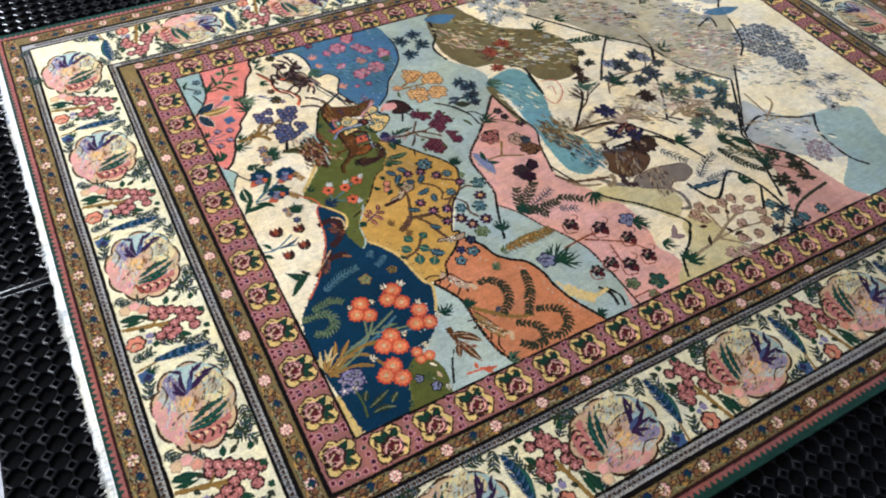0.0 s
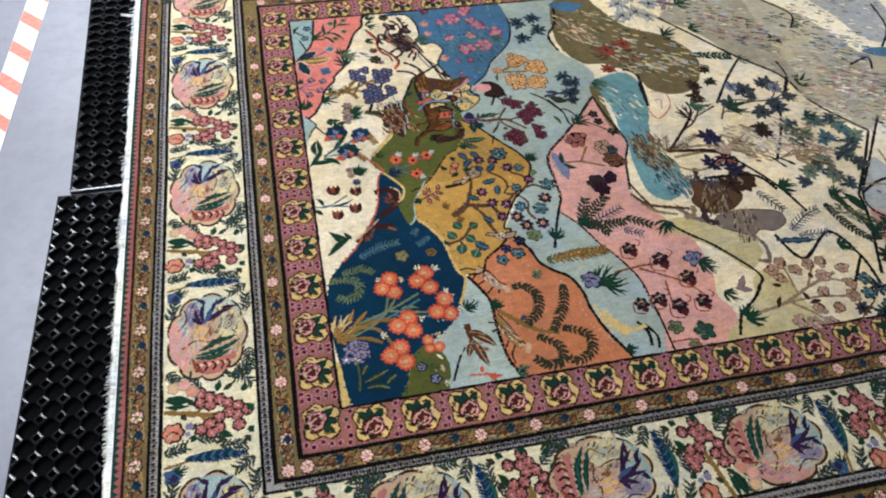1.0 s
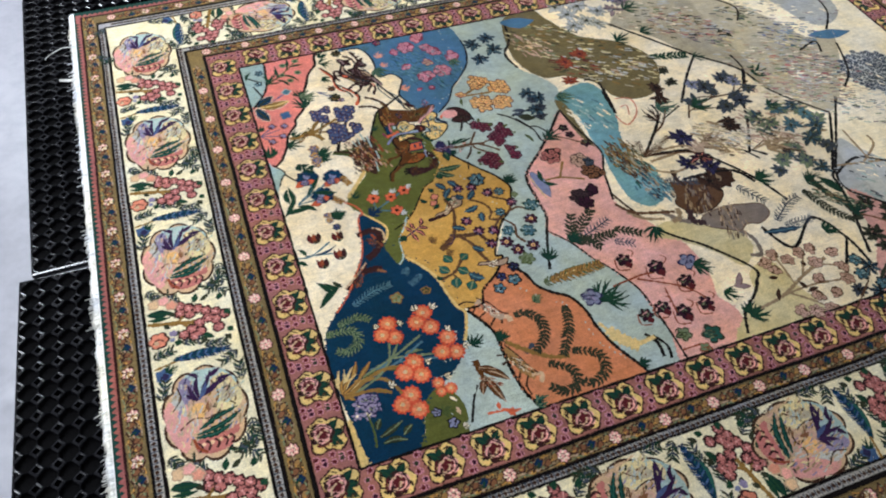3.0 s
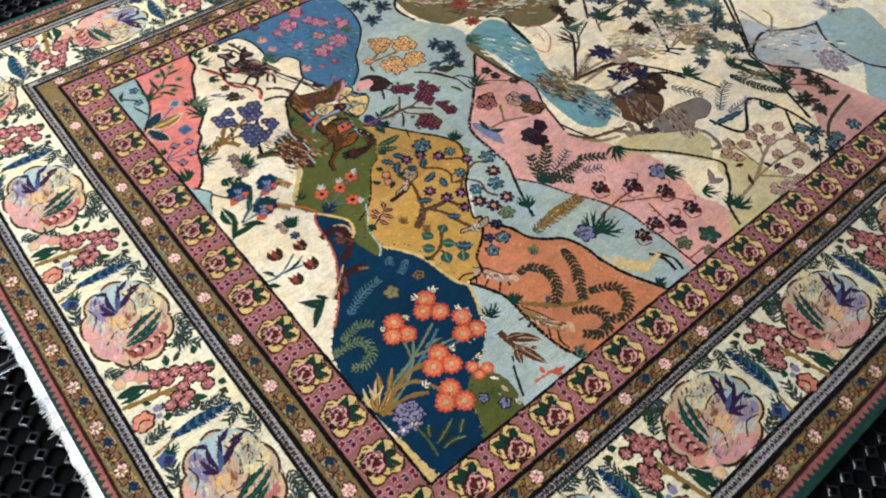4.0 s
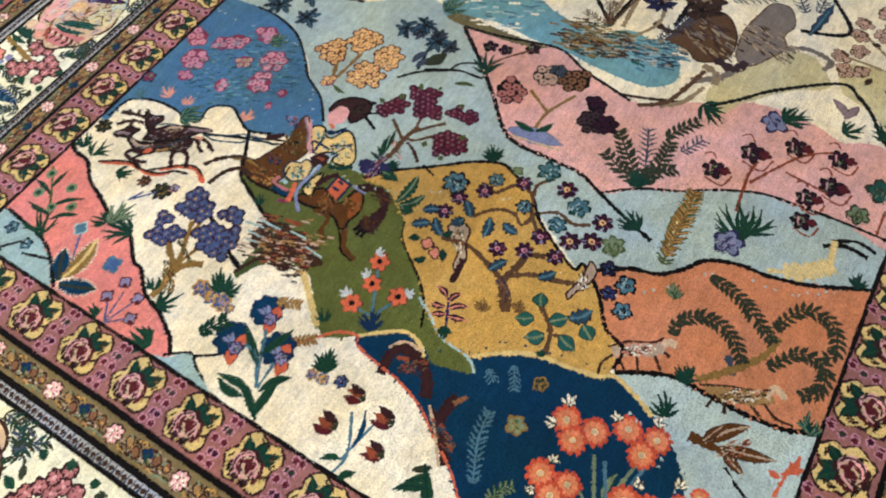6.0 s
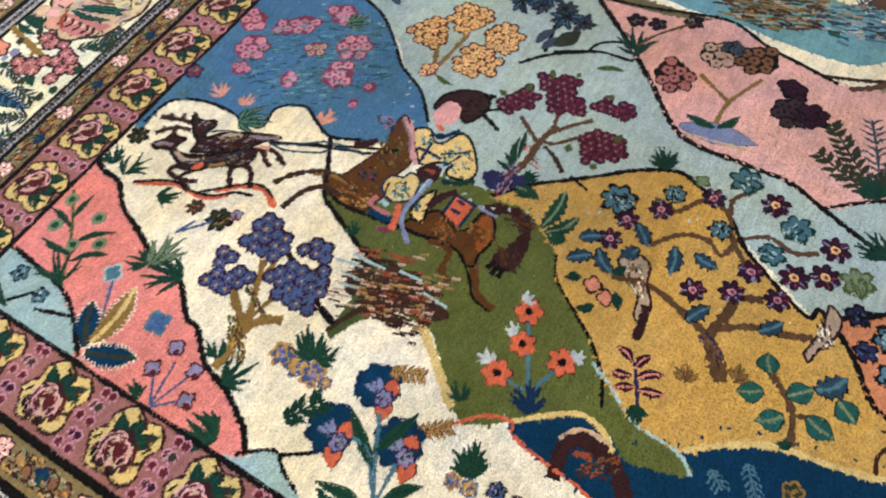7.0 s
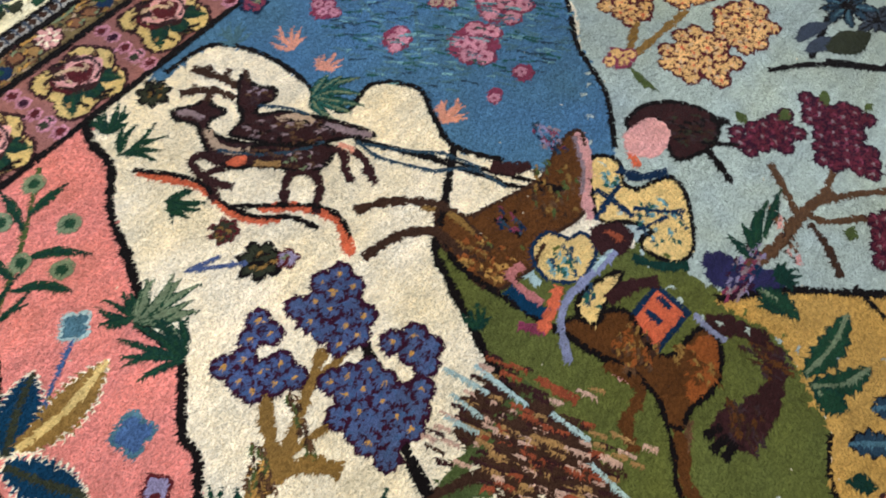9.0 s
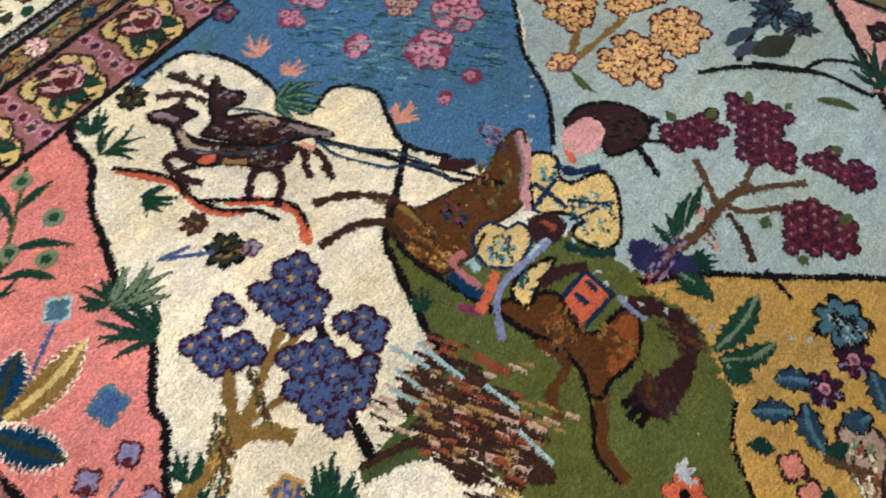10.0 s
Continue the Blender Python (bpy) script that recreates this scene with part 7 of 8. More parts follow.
# ---- the borders: bands framing the field, from the inside out ----
# band: colour, then inner and outer offset along the long sides and along the ends
BANDS = [
    ("inner_rose_band", "rosebg", 0.0, 0.090, 0.0, 0.092),
    ("dark_stripe", "ink", 0.090, 0.099, 0.092, 0.102),
    ("olive_band", "olivebg", 0.099, 0.133, 0.102, 0.146),
    ("dark_stripe", "ink", 0.133, 0.142, 0.146, 0.156),
    ("dotted_stripe", "white", 0.142, 0.155, 0.156, 0.172),
    ("dark_stripe", "ink", 0.155, 0.161, 0.172, 0.179),
    ("main_border", "creamb", 0.161, 0.347, 0.179, 0.381),
    ("dark_stripe", "ink", 0.347, 0.355, 0.381, 0.389),
    ("dotted_stripe", "white", 0.355, 0.376, 0.389, 0.405),
    ("dark_stripe", "ink", 0.376, 0.388, 0.405, 0.411),
    ("olive_band", "olivebg", 0.388, 0.428, 0.411, 0.454),
    ("dark_stripe", "maroonbr", 0.428, 0.436, 0.454, 0.460),
    ("zigzag_stripe", "zigpink", 0.436, 0.452, 0.460, 0.474),
    ("green_edge", "ziggreen", 0.452, 0.4655, 0.474, 0.4835),
]


def band(name, colour, s0, s1, e0, e1):
    z = LIE
    for side in range(4):
        sizes = []
        for s, e in ((s0 - 0.0012, e0 - 0.0012), (s1 + 0.0006, e1 + 0.0006)):
            corners = [(-e, -s), (FX + e, -s), (FX + e, FY + s), (-e, FY + s)]
            a, b = corners[side], corners[(side + 1) % 4]
            row = []
            for k in range(241):
                x, y = a[0] + (b[0] - a[0]) * k / 240, a[1] + (b[1] - a[1]) * k / 240
                wav = 0.003 * noise.noise((x * 4, y * 4, 0.2)) * min(1, k / 6, (240 - k) / 6) + rng.uniform(-0.0005, 0.0005)
                row.append((x + (wav if side % 2 else 0), y + (0 if side % 2 else wav), z))
            sizes.append(row)
        faces = [(k + 1, k, 241 + k, 242 + k) for k in range(240)]
        mesh_object(name, sizes[0] + sizes[1], faces, [WOOL[colour]], None, rug)
        KNOTS.append(([colour] * len(faces), sizes[0] + sizes[1], faces, ((0, 0),)))


for k, row in enumerate(BANDS):
    band(*row)
w = Weave("field_outline", 0.0020)
for a, b in (((0, 0), (FX, 0)), ((FX, 0), (FX, FY)), ((FX, FY), (0, FY)), ((0, FY), (0, 0))):
    stroke(w, "ink", [a, ((a[0] + b[0]) / 2, (a[1] + b[1]) / 2), b], 0.005)
w.done()


def spread(first, pitch, last):
    out = []
    while first < last:
        out.append(first)
        first += pitch
    return out


def frame_repeat(name, draw, end_mid, side_mid, end_at, side_at, level=0.0019, label=""):
    """Repeats one motif round the frame: draw(w) makes it with u inwards and v along the band."""
    for right in (False, True):
        w = Weave(name, level)
        draw(w)
        if right:
            w.areas = [(c, [(-x, y) for x, y in p], f) for c, p, f in w.areas]
        w.done([((FX + end_mid) if right else -end_mid, y) for y in end_at], label)
    for top in (False, True):
        w = Weave(name, level, True, -1 if top else 1)
        draw(w)
        w.done([(x, (FY + side_mid) if top else -side_mid) for x in side_at], label)


# roses of the inner band
def rose(w):
    rim = [(-0.036, -0.034), (-0.022, -0.046), (0.0, -0.040), (0.022, -0.048), (0.038, -0.030), (0.034, -0.006), (0.042, 0.016), (0.026, 0.036),
           (0.010, 0.034), (-0.006, 0.046), (-0.024, 0.036), (-0.038, 0.024), (-0.034, 0.0)]
    rim = [(x * 0.98, y * 0.86) for x, y in rim]
    shape(w, "maroonbr", [(x * 1.10, y * 1.10) for x, y in rim])
    shape(w, "ochrelt", rim)
    for a, b in (((0.0, 0.004), (0.030, 0.026)), ((0.006, -0.004), (0.036, -0.004)), ((0.0, -0.006), (0.030, -0.034))):
        leaf(w, "darkgn", a, b, 0.019)
    spot(w, "maroonbr", (-0.010, 0.0), 0.026, 7, 0.22)
    spot(w, "pinklt", (-0.009, 0.007), 0.020, 5, 0.15)
    spot(w, "maroon", (-0.008, 0.003), 0.014, 5, 0.2)
    stroke(w, "cocoa", [(-0.028, 0.006), (-0.018, 0.020), (0.0, 0.020), (0.010, 0.008)], 0.003)
    stroke(w, "sand", [(-0.024, -0.014), (-0.020, 0.0), (-0.008, 0.008)], 0.0035)
    stroke(w, "pinklt", [(-0.016, -0.020), (-0.004, -0.014), (0.004, -0.002)], 0.004)
    stroke(w, "maroon", [(-0.026, -0.020), (-0.012, -0.026), (0.006, -0.018)], 0.004)
    for k in range(16):
        a = rng.uniform(0, 6.28)
        q = rng.uniform(0.4, 0.95)
        stroke(w, ("maroon", "sand", "pinklt", "cocoa")[k % 4], [(-0.010 + 0.022 * q * math.cos(a), 0.022 * q * math.sin(a)), (-0.010 + 0.022 * q * math.cos(a + 0.5), 0.022 * q * math.sin(a + 0.5))], 0.0022)
    for k in range(6):
        a = 1.05 * k
        stroke(w, "sand2", [(0.030 * math.cos(a), 0.030 * math.sin(a)), (0.037 * math.cos(a), 0.036 * math.sin(a))], 0.0018)
    for v in (-0.052, 0.052):
        for u, col in ((-0.036, "maroon"), (-0.020, "plumdk"), (0.0, "maroon"), (0.018, "mossdk"), (0.036, "maroon")):
            q = v + rng.uniform(-0.006, 0.006)
            spot(w, "pinkfl", (u, q), 0.0072, 6, 0.2)
            spot(w, col, (u, q), 0.0052, 5, 0.25)
    for k in range(18):
        a = rng.uniform(0, 6.28)
        stroke(w, ("maroonbr", "ink", "mocha")[k % 3], [(0.030 * math.cos(a), 0.030 * math.sin(a)), (0.037 * math.cos(a + 0.25), 0.037 * math.sin(a + 0.25))], 0.0018)


frame_repeat("rose_motif", rose, 0.046, 0.045, spread(0.10 - 0.12, 0.12, FY + 0.05), spread(0.066, 0.1075, FX + 0.05), label="yellow-edged dark red rose on old pink")


# curled pink flowers and brown buds of the olive bands
def curl(w):
    mottle(w, ("umberlt", "maroonbr", "tan2", "mossdk", "mocha", "brass", "tawny"), (0, 0.066), 0.062, 90, math.pi / 2, 0.009, 0.0022, 0.27)
    spot(w, "maroonbr", (0, 0), 0.0165, 8, 0.2)
    spot(w, "pinklt", (0, 0), 0.0140, 8, 0.3)
    stroke(w, "maroon", [(-0.006, -0.004), (0.0, -0.007), (0.006, -0.002), (0.002, 0.005), (-0.004, 0.003)], 0.0022)
    for v, col in ((0.030, "tawny"), (0.050, "tawny"), (0.088, "tawny"), (0.106, "sand2")):
        u = 0.004 if int(v * 500) % 2 else -0.004
        spot(w, "maroonbr", (u, v), 0.0105, 0, 0, 0.7, 0.6)
        spot(w, col, (u, v), 0.0078, 0, 0, 0.7, 0.6)
        stroke(w, "maroonbr", [(-u * 3, v - 0.008), (-u * 3.4, v), (-u * 2, v + 0.008)], 0.003)
        stroke(w, "gold", [(-u * 3.6, v - 0.004), (-u * 3, v + 0.006)], 0.002)
    for k in range(22):
        v = 0.02 + 0.0045 * k
        u = 0.014 * math.sin(v * 260) 
        stroke(w, ("maroonbr", "gold", "mocha", "sage")[k % 4], [(u, v), (u + rng.uniform(-0.005, 0.005), v + 0.006)], 0.0024)
    for k in range(6):
        a = 1.05 * k
        stroke(w, "cream", [(0.005 * math.cos(a), 0.005 * math.sin(a)), (0.012 * math.cos(a + 0.4), 0.012 * math.sin(a + 0.4))], 0.0018)
    spot(w, "navy2", (0.004, 0.069), 0.0095, 4, 0.25)
    stroke(w, "leafgn", [(0.004, 0.069), (-0.008, 0.064)], 0.004)
    stroke(w, "sage", [(-0.014, 0.014), (-0.012, 0.03), (-0.016, 0.045)], 0.002)


frame_repeat("curled_flower_motif", curl, 0.124, 0.116, [-0.118] + spread(0.363 - 0.137 * 3, 0.137, FY + 0.05), spread(0.166 - 0.125 * 2, 0.125, FX))
frame_repeat("curled_flower_motif", curl, 0.433, 0.408, spread(-0.38, 0.110, FY + 0.36), spread(-0.36, 0.112, FX + 0.26))


# dark lozenges on the white stripes
def dots(w):
    for v in (0.0, 0.0132, 0.0265, 0.0397):
        spot(w, "mocha", (0, v), 0.0046, 4, 0.3)
        stroke(w, "slate", [(-0.0075, v + 0.0066), (0.0, v + 0.0072), (0.0075, v + 0.0066)], 0.0022)


frame_repeat("lozenge_motif", dots, 0.164, 0.1485, spread(-0.13, 0.053, FY + 0.12), spread(-0.13, 0.053, FX + 0.12))
frame_repeat("lozenge_motif", dots, 0.397, 0.3655, spread(-0.33, 0.053, FY + 0.32), spread(-0.36, 0.053, FX + 0.34))


# teeth of the outer zigzag
def teeth(w):
    for k in range(8):
        v = k * 0.0165
        w.add("ziggreen", [(-0.009, v), (0.0045, v + 0.008), (-0.009, v + 0.0165)])


frame_repeat("zigzag_motif", teeth, 0.468, 0.4455, spread(-0.44, 0.132, FY + 0.36), spread(-0.46, 0.132, FX + 0.36))


# the main border: scalloped cartouches with a landscape
def cartouche(w):
    rim = []
    for k in range(72):
        a = 2 * math.pi * k / 72
        q = 0.885 + 0.115 * abs(math.cos(4.5 * a)) ** 0.7
        rim.append((0.088 * q * math.cos(a) - 0.003, 0.114 * q * math.sin(a) - 0.003))
    w.add("mocha", [(x * 1.07, y * 1.055) for x, y in rim])
    w.add("sand", rim)
    shape(w, "aquaL", [(-0.06, 0.06), (-0.03, 0.10), (0.01, 0.104), (0.05, 0.09), (0.074, 0.05), (0.05, 0.03), (0.02, 0.05), (-0.02, 0.04)])
    shape(w, "pinklt", [(-0.086, 0.03), (-0.06, 0.05), (-0.045, 0.01), (-0.04, -0.05), (-0.055, -0.085), (-0.078, -0.05), (-0.088, -0.01)])
    shape(w, "greige", [(-0.07, 0.045), (-0.05, 0.07), (-0.035, 0.03), (-0.045, 0.0), (-0.06, 0.02)])
    shape(w, "lilac", [(-0.05, 0.085), (-0.03, 0.092), (-0.020, 0.06), (-0.028, 0.03), (-0.020, 0.0), (-0.035, 0.01), (-0.048, 0.045)])
    shape(w, "straw", [(0.02, 0.07), (0.05, 0.08), (0.074, 0.04), (0.078, 0.0), (0.05, -0.02), (0.02, 0.0), (0.03, 0.035)])
    shape(w, "tan", [(0.038, 0.05), (0.058, 0.045), (0.06, 0.015), (0.04, 0.01)])
    shape(w, "peachgr", [(-0.035, 0.035), (-0.006, 0.038), (0.012, 0.02), (0.004, -0.03), (-0.025, -0.045), (-0.042, -0.02)])
    spot(w, "peach", (-0.018, 0.004), 0.020, 5, 0.1)
    leaf(w, "tawny", (0.004, -0.004), (0.006, 0.022), 0.012)
    mottle(w, ("greige", "peachgr", "tan", "lilac", "sand", "umberlt"), (0.0, 0.0), 0.085, 150, 1.2, 0.016, 0.0026, 1.0)
    stroke(w, "mocha", [(-0.06, -0.03), (-0.03, -0.012), (0.0, -0.02), (0.03, -0.012)], 0.0024)
    stroke(w, "mocha", [(0.02, 0.07), (0.03, 0.035), (0.02, 0.0)], 0.0022)
    stroke(w, "mocha", [(-0.07, 0.02), (-0.05, 0.045), (-0.055, 0.075)], 0.0024)
    stroke(w, "mocha", [(0.06, 0.05), (0.045, 0.02), (0.062, -0.005)], 0.0022)
    mottle(w, ("umber", "mossdk", "tawny", "brass"), (0.03, 0.0), 0.05, 26, 0.8, 0.012, 0.0022, 0.8)
    mottle(w, ("sand", "pinklt", "straw", "greige"), (-0.04, -0.03), 0.045, 26, 1.4, 0.016)
    mottle(w, ("straw", "aquaL", "tan"), (0.05, 0.03), 0.035, 22, 0.6, 0.016)
    mottle(w, ("lilac", "greyvi", "indigo"), (-0.03, 0.06), 0.028, 18, 1.1, 0.014)
    for a, b in (((-0.014, 0.030), (-0.030, 0.075)), ((-0.012, 0.032), (-0.006, 0.098)), ((-0.010, 0.034), (0.022, 0.096)), ((-0.008, 0.036), (0.046, 0.080)),
                 ((0.0, 0.040), (0.056, 0.062)), ((0.0, 0.050), (0.030, 0.052)), ((-0.016, 0.030), (-0.040, 0.052)), ((0.012, 0.082), (0.044, 0.098)), ((-0.006, 0.088), (-0.026, 0.100)), ((0.03, 0.07), (0.066, 0.070))):
        leaf(w, "palm", a, b, 0.010)
    leaf(w, "purple", (-0.012, 0.03), (0.008, 0.07), 0.010)
    for a, b in (((-0.026, -0.052), (0.070, -0.024)), ((-0.022, -0.042), (0.064, -0.012)), ((-0.030, -0.058), (0.050, -0.046))):
        leaf(w, "darkgn", a, b, 0.015, "tealgn", 6)
    shape(w, "clay", [(-0.035, -0.07), (0.0, -0.064), (0.035, -0.062), (0.062, -0.056), (0.04, -0.094), (0.0, -0.104), (-0.03, -0.092)])
    for u in (-0.024, -0.006, 0.012, 0.030, 0.044):
        stroke(w, "maroonbr", [(u - 0.006, -0.072), (u + 0.002, -0.082), (u - 0.004, -0.094)], 0.005)
        spot(w, "sand", (u + 0.006, -0.078), 0.0045, n=7)
    stroke(w, "rust", [(-0.036, -0.060), (-0.030, -0.082), (-0.012, -0.098)], 0.005)


# the flowering branch, plume and leaf sprays between the cartouches
def branch(w):
    stroke(w, "brass", [(-0.098, 0.264), (-0.05, 0.252), (0.017, 0.237), (0.05, 0.235)], 0.011)
    stroke(w, "brass", [(-0.03, 0.248), (-0.008, 0.272)], 0.007)
    stroke(w, "brass", [(-0.02, 0.245), (0.0, 0.215)], 0.006)
    bunch(w, "clay", "maroonbr", "pinklt", (((-0.002, 0.284), 0.030), ((0.034, 0.268), 0.024), ((0.056, 0.244), 0.032), ((0.062, 0.210), 0.026), ((0.0, 0.205), 0.028), ((0.026, 0.224), 0.018)), 0.0122, "pinklt")
    for a, b in (((-0.034, 0.27), (-0.05, 0.285)), ((-0.03, 0.226), (-0.045, 0.214)), ((0.03, 0.295), (0.05, 0.31)), ((0.03, 0.19), (0.012, 0.172)), ((0.07, 0.18), (0.082, 0.164)), ((-0.062, 0.252), (-0.05, 0.238))):
        leaf(w, "mossdk", a, b, 0.012)
    for a, b in (((0.07, 0.285), (0.076, 0.305)), ((0.08, 0.20), (0.090, 0.185)), ((0.025, 0.20), (0.045, 0.182)), ((0.015, 0.295), (0.022, 0.32)), ((-0.03, 0.20), (-0.04, 0.185)), ((0.078, 0.24), (0.094, 0.25))):
        leaf(w, "leafgn", a, b, 0.015)
    spot(w, "maroonbr", (-0.078, 0.212), 0.024, 6, 0.15)
    spot(w, "coral2", (-0.079, 0.213), 0.020, 6, 0.2)
    stroke(w, "maroonbr", [(-0.092, 0.206), (-0.08, 0.216), (-0.066, 0.208)], 0.003)
    spot(w, "sand", (-0.084, 0.206), 0.006, n=8)
    spot(w, "lilac", (-0.044, 0.222), 0.009, 5, 0.2)
    spot(w, "greyvi", (-0.048, 0.205), 0.006, n=8)
    leaf(w, "darkgn", (-0.095, 0.292), (-0.040, 0.283), 0.024)
    leaf(w, "leafgn", (-0.095, 0.275), (-0.045, 0.270), 0.012)
    for c, col in (((-0.078, 0.318), "sand"), ((-0.055, 0.322), "pinklt"), ((-0.038, 0.304), "salmon2")):
        spot(w, "tan2", c, 0.015, 5, 0.15)
        spot(w, col, c, 0.012, 5, 0.2)


def plume(w):
    stroke(w, "brass", [(-0.096, 0.136), (-0.04, 0.146)], 0.005)
    stroke(w, "navy2", [(-0.05, 0.149), (0.0, 0.146), (0.062, 0.142)], 0.006)
    leaf(w, "tealgn", (-0.052, 0.148), (0.070, 0.142), 0.020, "navy2")
    for k in range(20):
        u = -0.050 + 0.0062 * k
        h = 0.010 * math.sin(math.pi * (k + 1.6) / 22) + 0.004
        for s in (1, -1):
            leaf(w, ("navy", "navy2", "blue")[k % 3], (u, 0.146 - u * 0.06), (u + 0.010, 0.146 - u * 0.06 + s * h), 0.0045)


def blue_flower(w):
    spot(w, "blue", (-0.078, 0.116), 0.019, 5, 0.2)
    spot(w, "indigo", (-0.076, 0.112), 0.009, 4, 0.2)
    tuft(w, "leafgn", (-0.072, 0.122), (-0.048, 0.136), 4, 0.008)


SPRAYS = (((-0.09, 0.055), (-0.075, 0.10)), ((0.088, 0.05), (0.088, 0.10)), ((0.0, 0.335), (0.04, 0.345)), ((-0.02, 0.305), (-0.05, 0.345)),
          ((-0.03, 0.19), (0.03, 0.185)), ((0.088, -0.05), (0.09, -0.11)), ((0.090, 0.130), (0.050, 0.108)), ((0.055, 0.345), (0.094, 0.300)), ((0.050, -0.122), (0.092, -0.080)), ((0.092, 0.345), (0.05, 0.320)),
          ((-0.094, 0.165), (-0.05, 0.178)), ((0.02, 0.166), (0.075, 0.162)), ((-0.09, -0.085), (-0.066, -0.118)))


def spray(w, ends):
    (ax, ay), (bx, by) = ends
    stroke(w, "slate", [(ax, ay), (bx, by)], 0.003)
    for k in range(7):
        t = k / 7
        x, y = ax + (bx - ax) * t, ay + (by - ay) * t
        for s in (1, -1):
            a = math.atan2(by - ay, bx - ax) + s * rng.uniform(0.6, 1.0)
            leaf(w, ("mossdk", "slate", "darkgn")[k % 3], (x, y), (x + 0.019 * math.cos(a), y + 0.019 * math.sin(a)), 0.005)


END_AT, SIDE_AT = [-0.203, 0.241, 0.688, 1.135, 1.572], [0.125, 0.525, 0.93, 1.333, 1.737, 2.14]
frame_repeat("flowering_branch_motif", branch, 0.279, 0.254, END_AT[:4], [-0.30] + SIDE_AT, 0.0019, "red flower branch on cream")
frame_repeat("plume_motif", plume, 0.279, 0.254, END_AT[:4], [-0.30] + SIDE_AT, 0.0019, "blue feathery plume")
frame_repeat("blue_flower_motif", blue_flower, 0.279, 0.254, END_AT[:4], [-0.30] + SIDE_AT, 0.0019)
for ends in SPRAYS:
    frame_repeat("leaf_spray_motif", lambda w: spray(w, ends), 0.279, 0.254, END_AT[:4], [-0.30] + SIDE_AT, 0.0019)
frame_repeat("cartouche_motif", cartouche, 0.279, 0.254, END_AT, SIDE_AT, 0.0025, "scalloped cartouche with purple palm on cream")


# ---- fringe of short cream warp ends, and loose threads ----
def strand(verts, faces, pts, width):
    s = len(verts)
    for i, p in enumerate(pts):
        a, b = pts[max(i - 1, 0)], pts[min(i + 1, len(pts) - 1)]
        d = (Vector(b) - Vector(a)).normalized()
        n = Vector((-d.y, d.x, 0)) * width / 2 * (1 - 0.4 * i / len(pts))
        up = Vector((0, 0, width * 0.5))
        verts += [tuple(Vector(p) - n), tuple(Vector(p) + up), tuple(Vector(p) + n)]
    for i in range(len(pts) - 1):
        k = s + 3 * i
        faces += [(k, k + 3, k + 4, k + 1), (k + 1, k + 4, k + 5, k + 2)]


for x0, sign in ((bx0 + 0.003, -1), (bx1 - 0.003, 1)):
    verts, faces = [], []
    n = 900
    for k in range(n + 1):
        y = by0 + 0.003 + (by1 - by0 - 0.006) * k / n
        reach = 0.017 + 0.005 * noise.noise((1.3, y * 30, 0.1)) + rng.uniform(-0.0015, 0.0015)
        verts += [(x0 - sign * 0.002, y, 0.0122), (x0 + sign * reach * 0.65, y, 0.0105 + rng.uniform(-0.001, 0.001)), (x0 + sign * reach, y, 0.002)]
        if k:
            q = 3 * k
            faces += [(q - 3, q, q + 1, q - 2), (q - 2, q + 1, q + 2, q - 1)]
    y = by0 + 0.004
    while y < by1:
        l = rng.uniform(0.012, 0.026) * (0.75 + 0.5 * noise.noise((0.3, y * 9, 0.1)))
        if rng.random() < 0.03:
            l *= 1.7
        z0 = rng.uniform(0.007, 0.011)
        dy = rng.uniform(-0.005, 0.005)
        strand(verts, faces, [(x0, y, z0 + 0.002), (x0 + sign * l * 0.5, y + dy * 0.4, z0), (x0 + sign * l, y + dy, max(0.0012, z0 - 0.004))], rng.uniform(0.0018, 0.0034))
        y += rng.uniform(0.0008, 0.0018)
    tagged(mesh_object("fringe", verts, faces, [WOOL["warp"]], None, rug), "short ragged cream cotton fringe", "", "", "stuff")
for pts, wd in (([(bx0, 1.505, 0.006), (bx0 - 0.03, 1.512, 0.003), (bx0 - 0.055, 1.520, 0.003)], 0.012),
                ([(bx0, 1.68, 0.006), (bx0 - 0.04, 1.69, 0.004), (bx0 - 0.085, 1.66, 0.003), (bx0 - 0.095, 1.64, 0.003)], 0.0035)):
    verts, faces = [], []
    strand(verts, faces, [(*p, z) for (p, z) in zip(catmull([q[:2] for q in pts], False, 0.006), [0.004] * 99)], wd)
    tagged(mesh_object("loose_thread", verts, faces, [WOOL["warp"]], None, rug), "loose cream warp thread")


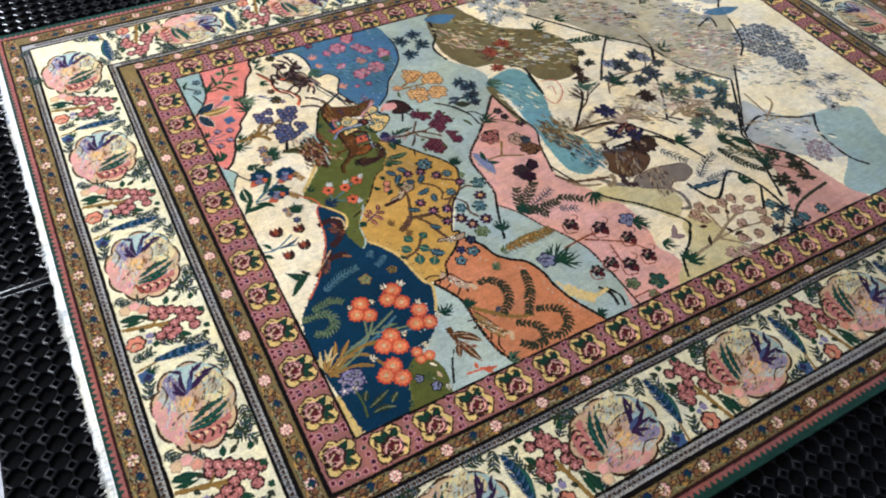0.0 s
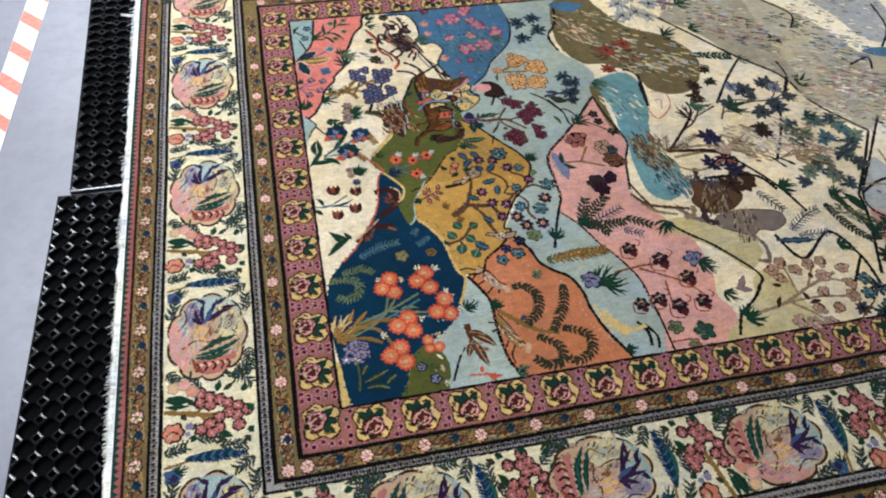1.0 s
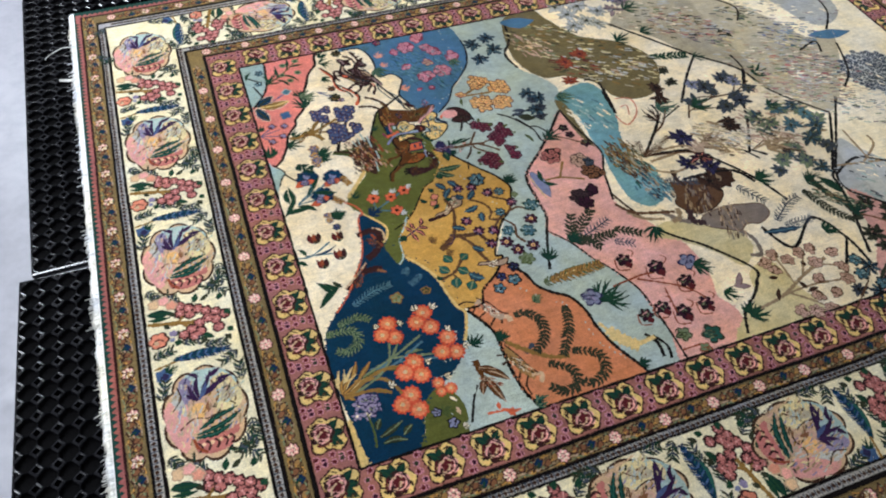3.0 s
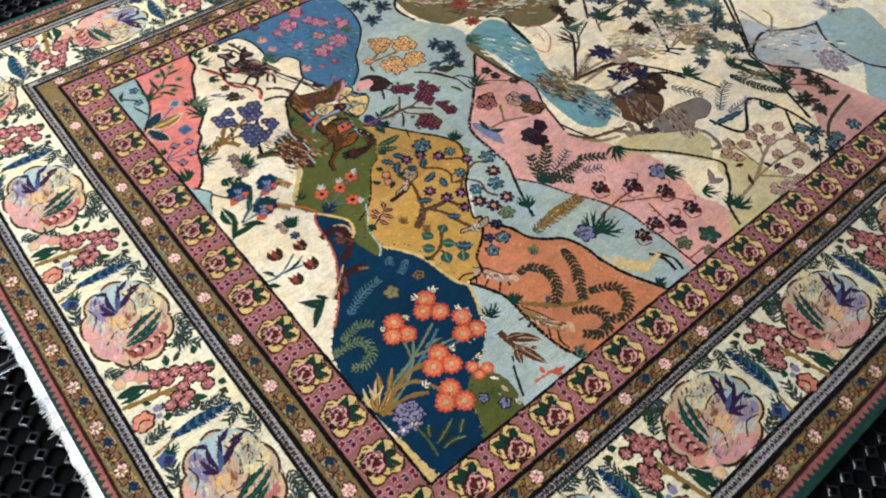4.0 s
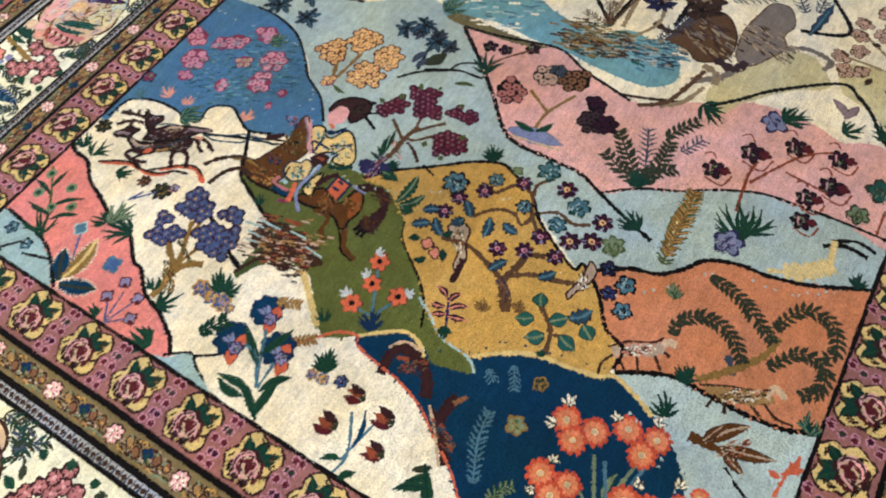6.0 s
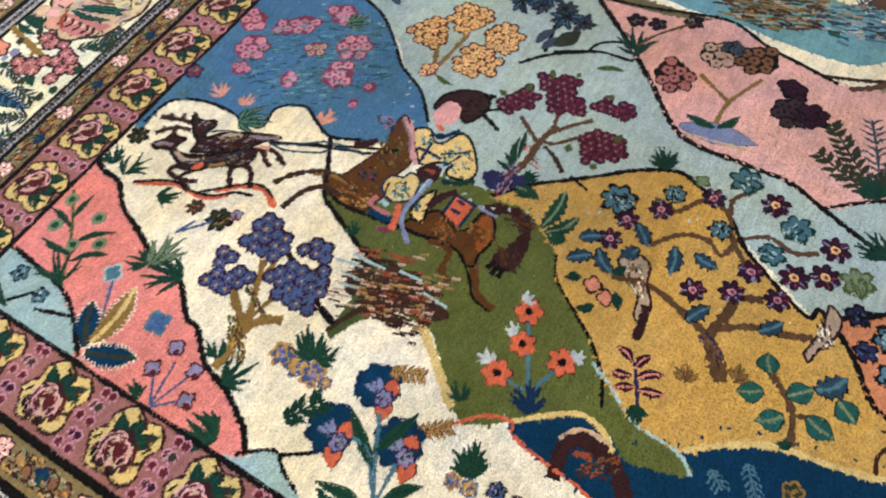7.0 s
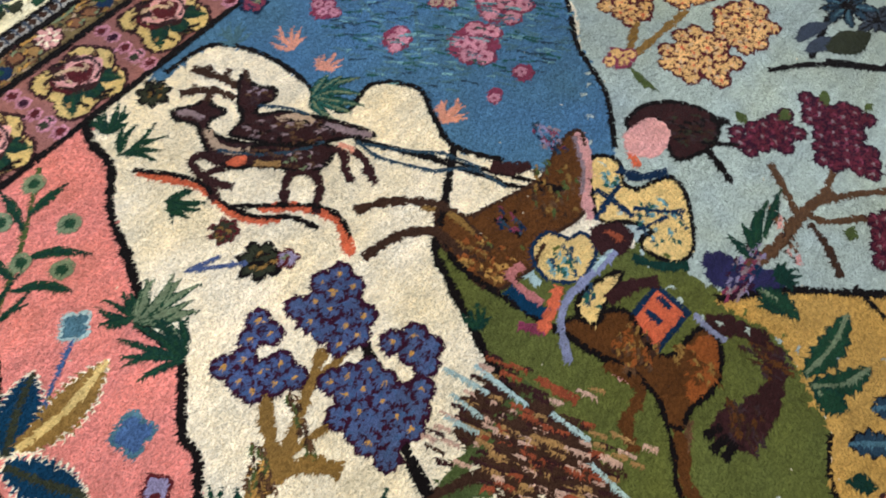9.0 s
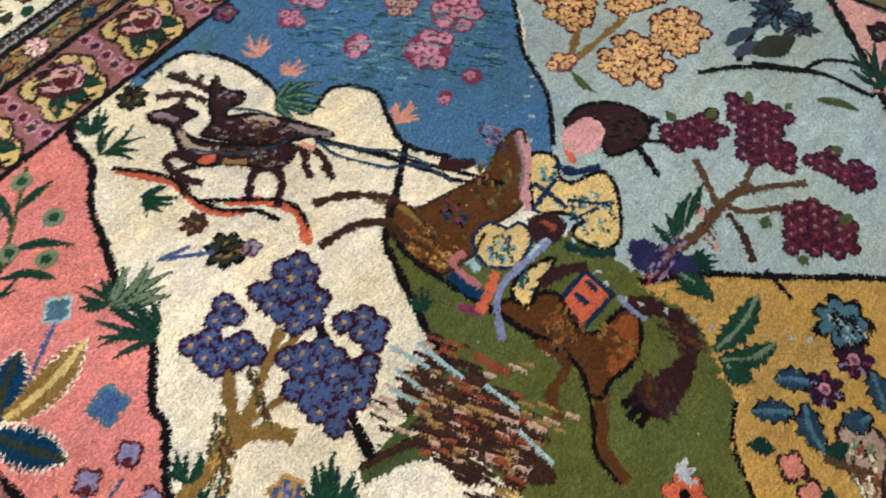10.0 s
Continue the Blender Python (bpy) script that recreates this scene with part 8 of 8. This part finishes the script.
# ---- the standing pile: one leaning tuft of wool for each knot where the rug is passed closely ----
def tufts(name, x0, y0, x1, y1, cell, length, skip=None):
    """Takes the topmost yarn over each cell of the stretch and stands a leaning tuft of it there."""
    np_rng = np.random.default_rng(11)
    tri, yarn_of, names = [], [], list(PALETTE)
    for colours, verts, faces, places in KNOTS:
        v = np.array(verts)
        a, b, c, col = [], [], [], []
        for f, colour in zip(faces, colours):
            m = names.index(colour)
            for k in range(1, len(f) - 1):
                a.append(f[0])
                b.append(f[k])
                c.append(f[k + 1])
                col.append(m)
        one = np.stack([v[a], v[b], v[c]], axis=1)
        for px, py in places:
            t = one + np.array((px, py, 0))
            near = (t[:, :, 0].max(1) > x0) & (t[:, :, 0].min(1) < x1) & (t[:, :, 1].max(1) > y0) & (t[:, :, 1].min(1) < y1)
            if near.any():
                tri.append(t[near])
                yarn_of.append(np.array(col)[near])
    tri, yarn_of = np.concatenate(tri), np.concatenate(yarn_of)
    e1, e2 = tri[:, 1] - tri[:, 0], tri[:, 2] - tri[:, 0]
    area = np.abs(e1[:, 0] * e2[:, 1] - e1[:, 1] * e2[:, 0]) / 2
    want = area * 8.0 / cell ** 2
    count = np.floor(want).astype(int) + (np_rng.random(len(want)) < want % 1)
    pick = np.repeat(np.arange(len(tri)), count)
    u, q = np_rng.random(len(pick)), np_rng.random(len(pick))
    over = u + q > 1
    u[over], q[over] = 1 - u[over], 1 - q[over]
    p = tri[pick, 0] + e1[pick] * u[:, None] + e2[pick] * q[:, None]
    inside = (p[:, 0] > x0) & (p[:, 0] < x1) & (p[:, 1] > y0) & (p[:, 1] < y1)
    if skip:
        inside &= ~((p[:, 0] > skip[0]) & (p[:, 0] < skip[2]) & (p[:, 1] > skip[1]) & (p[:, 1] < skip[3]))
    p, m = p[inside], yarn_of[pick][inside]
    spot_of = np.floor((p[:, 0] - x0) / cell).astype(np.int64) * 100000 + np.floor((p[:, 1] - y0) / cell).astype(np.int64)
    order = np.lexsort((p[:, 2], spot_of))
    last = np.append(spot_of[order][1:] != spot_of[order][:-1], True)
    p, m = p[order][last], m[order][last]
    n = len(p)
    lean = np_rng.normal(math.pi, 0.55, n)
    reach = length * np_rng.uniform(0.5, 1.25, n)
    half = cell * np_rng.uniform(0.30, 0.62, n)
    d = np.stack([np.cos(lean), np.sin(lean)], axis=1)
    side = np.stack([-d[:, 1], d[:, 0]], axis=1)
    out = np.empty((n, 3, 3))
    out[:, 0, :2] = p[:, :2] - side * half[:, None]
    out[:, 1, :2] = p[:, :2] + side * half[:, None]
    out[:, 2, :2] = p[:, :2] + d * reach[:, None]
    out[:, 0, 2] = out[:, 1, 2] = p[:, 2] - 0.0001
    out[:, 2, 2] = LIE + np_rng.uniform(0.0006, 0.0014, n)
    me = bpy.data.meshes.new(name)
    me.vertices.add(3 * n)
    me.loops.add(3 * n)
    me.polygons.add(n)
    me.vertices.foreach_set("co", out.ravel())
    me.loops.foreach_set("vertex_index", np.arange(3 * n).reshape(n, 3)[:, ::-1].ravel())
    me.polygons.foreach_set("loop_start", np.arange(0, 3 * n, 3))
    for key in names:
        me.materials.append(WOOL[key])
    me.polygons.foreach_set("material_index", m)
    me.update(calc_edges=True)
    me.validate()
    ob = new(name, me)
    ob.parent = rug
    return tagged(ob, "standing tufts of knotted wool", "", "", "stuff")


CLOSE = (-0.10, 0.62, 0.92, 1.50)
tufts("wool_pile", *CLOSE, 0.0018, 0.0044)
tufts("wool_pile", bx0, by0, 1.60, by1, 0.0029, 0.0040, CLOSE)
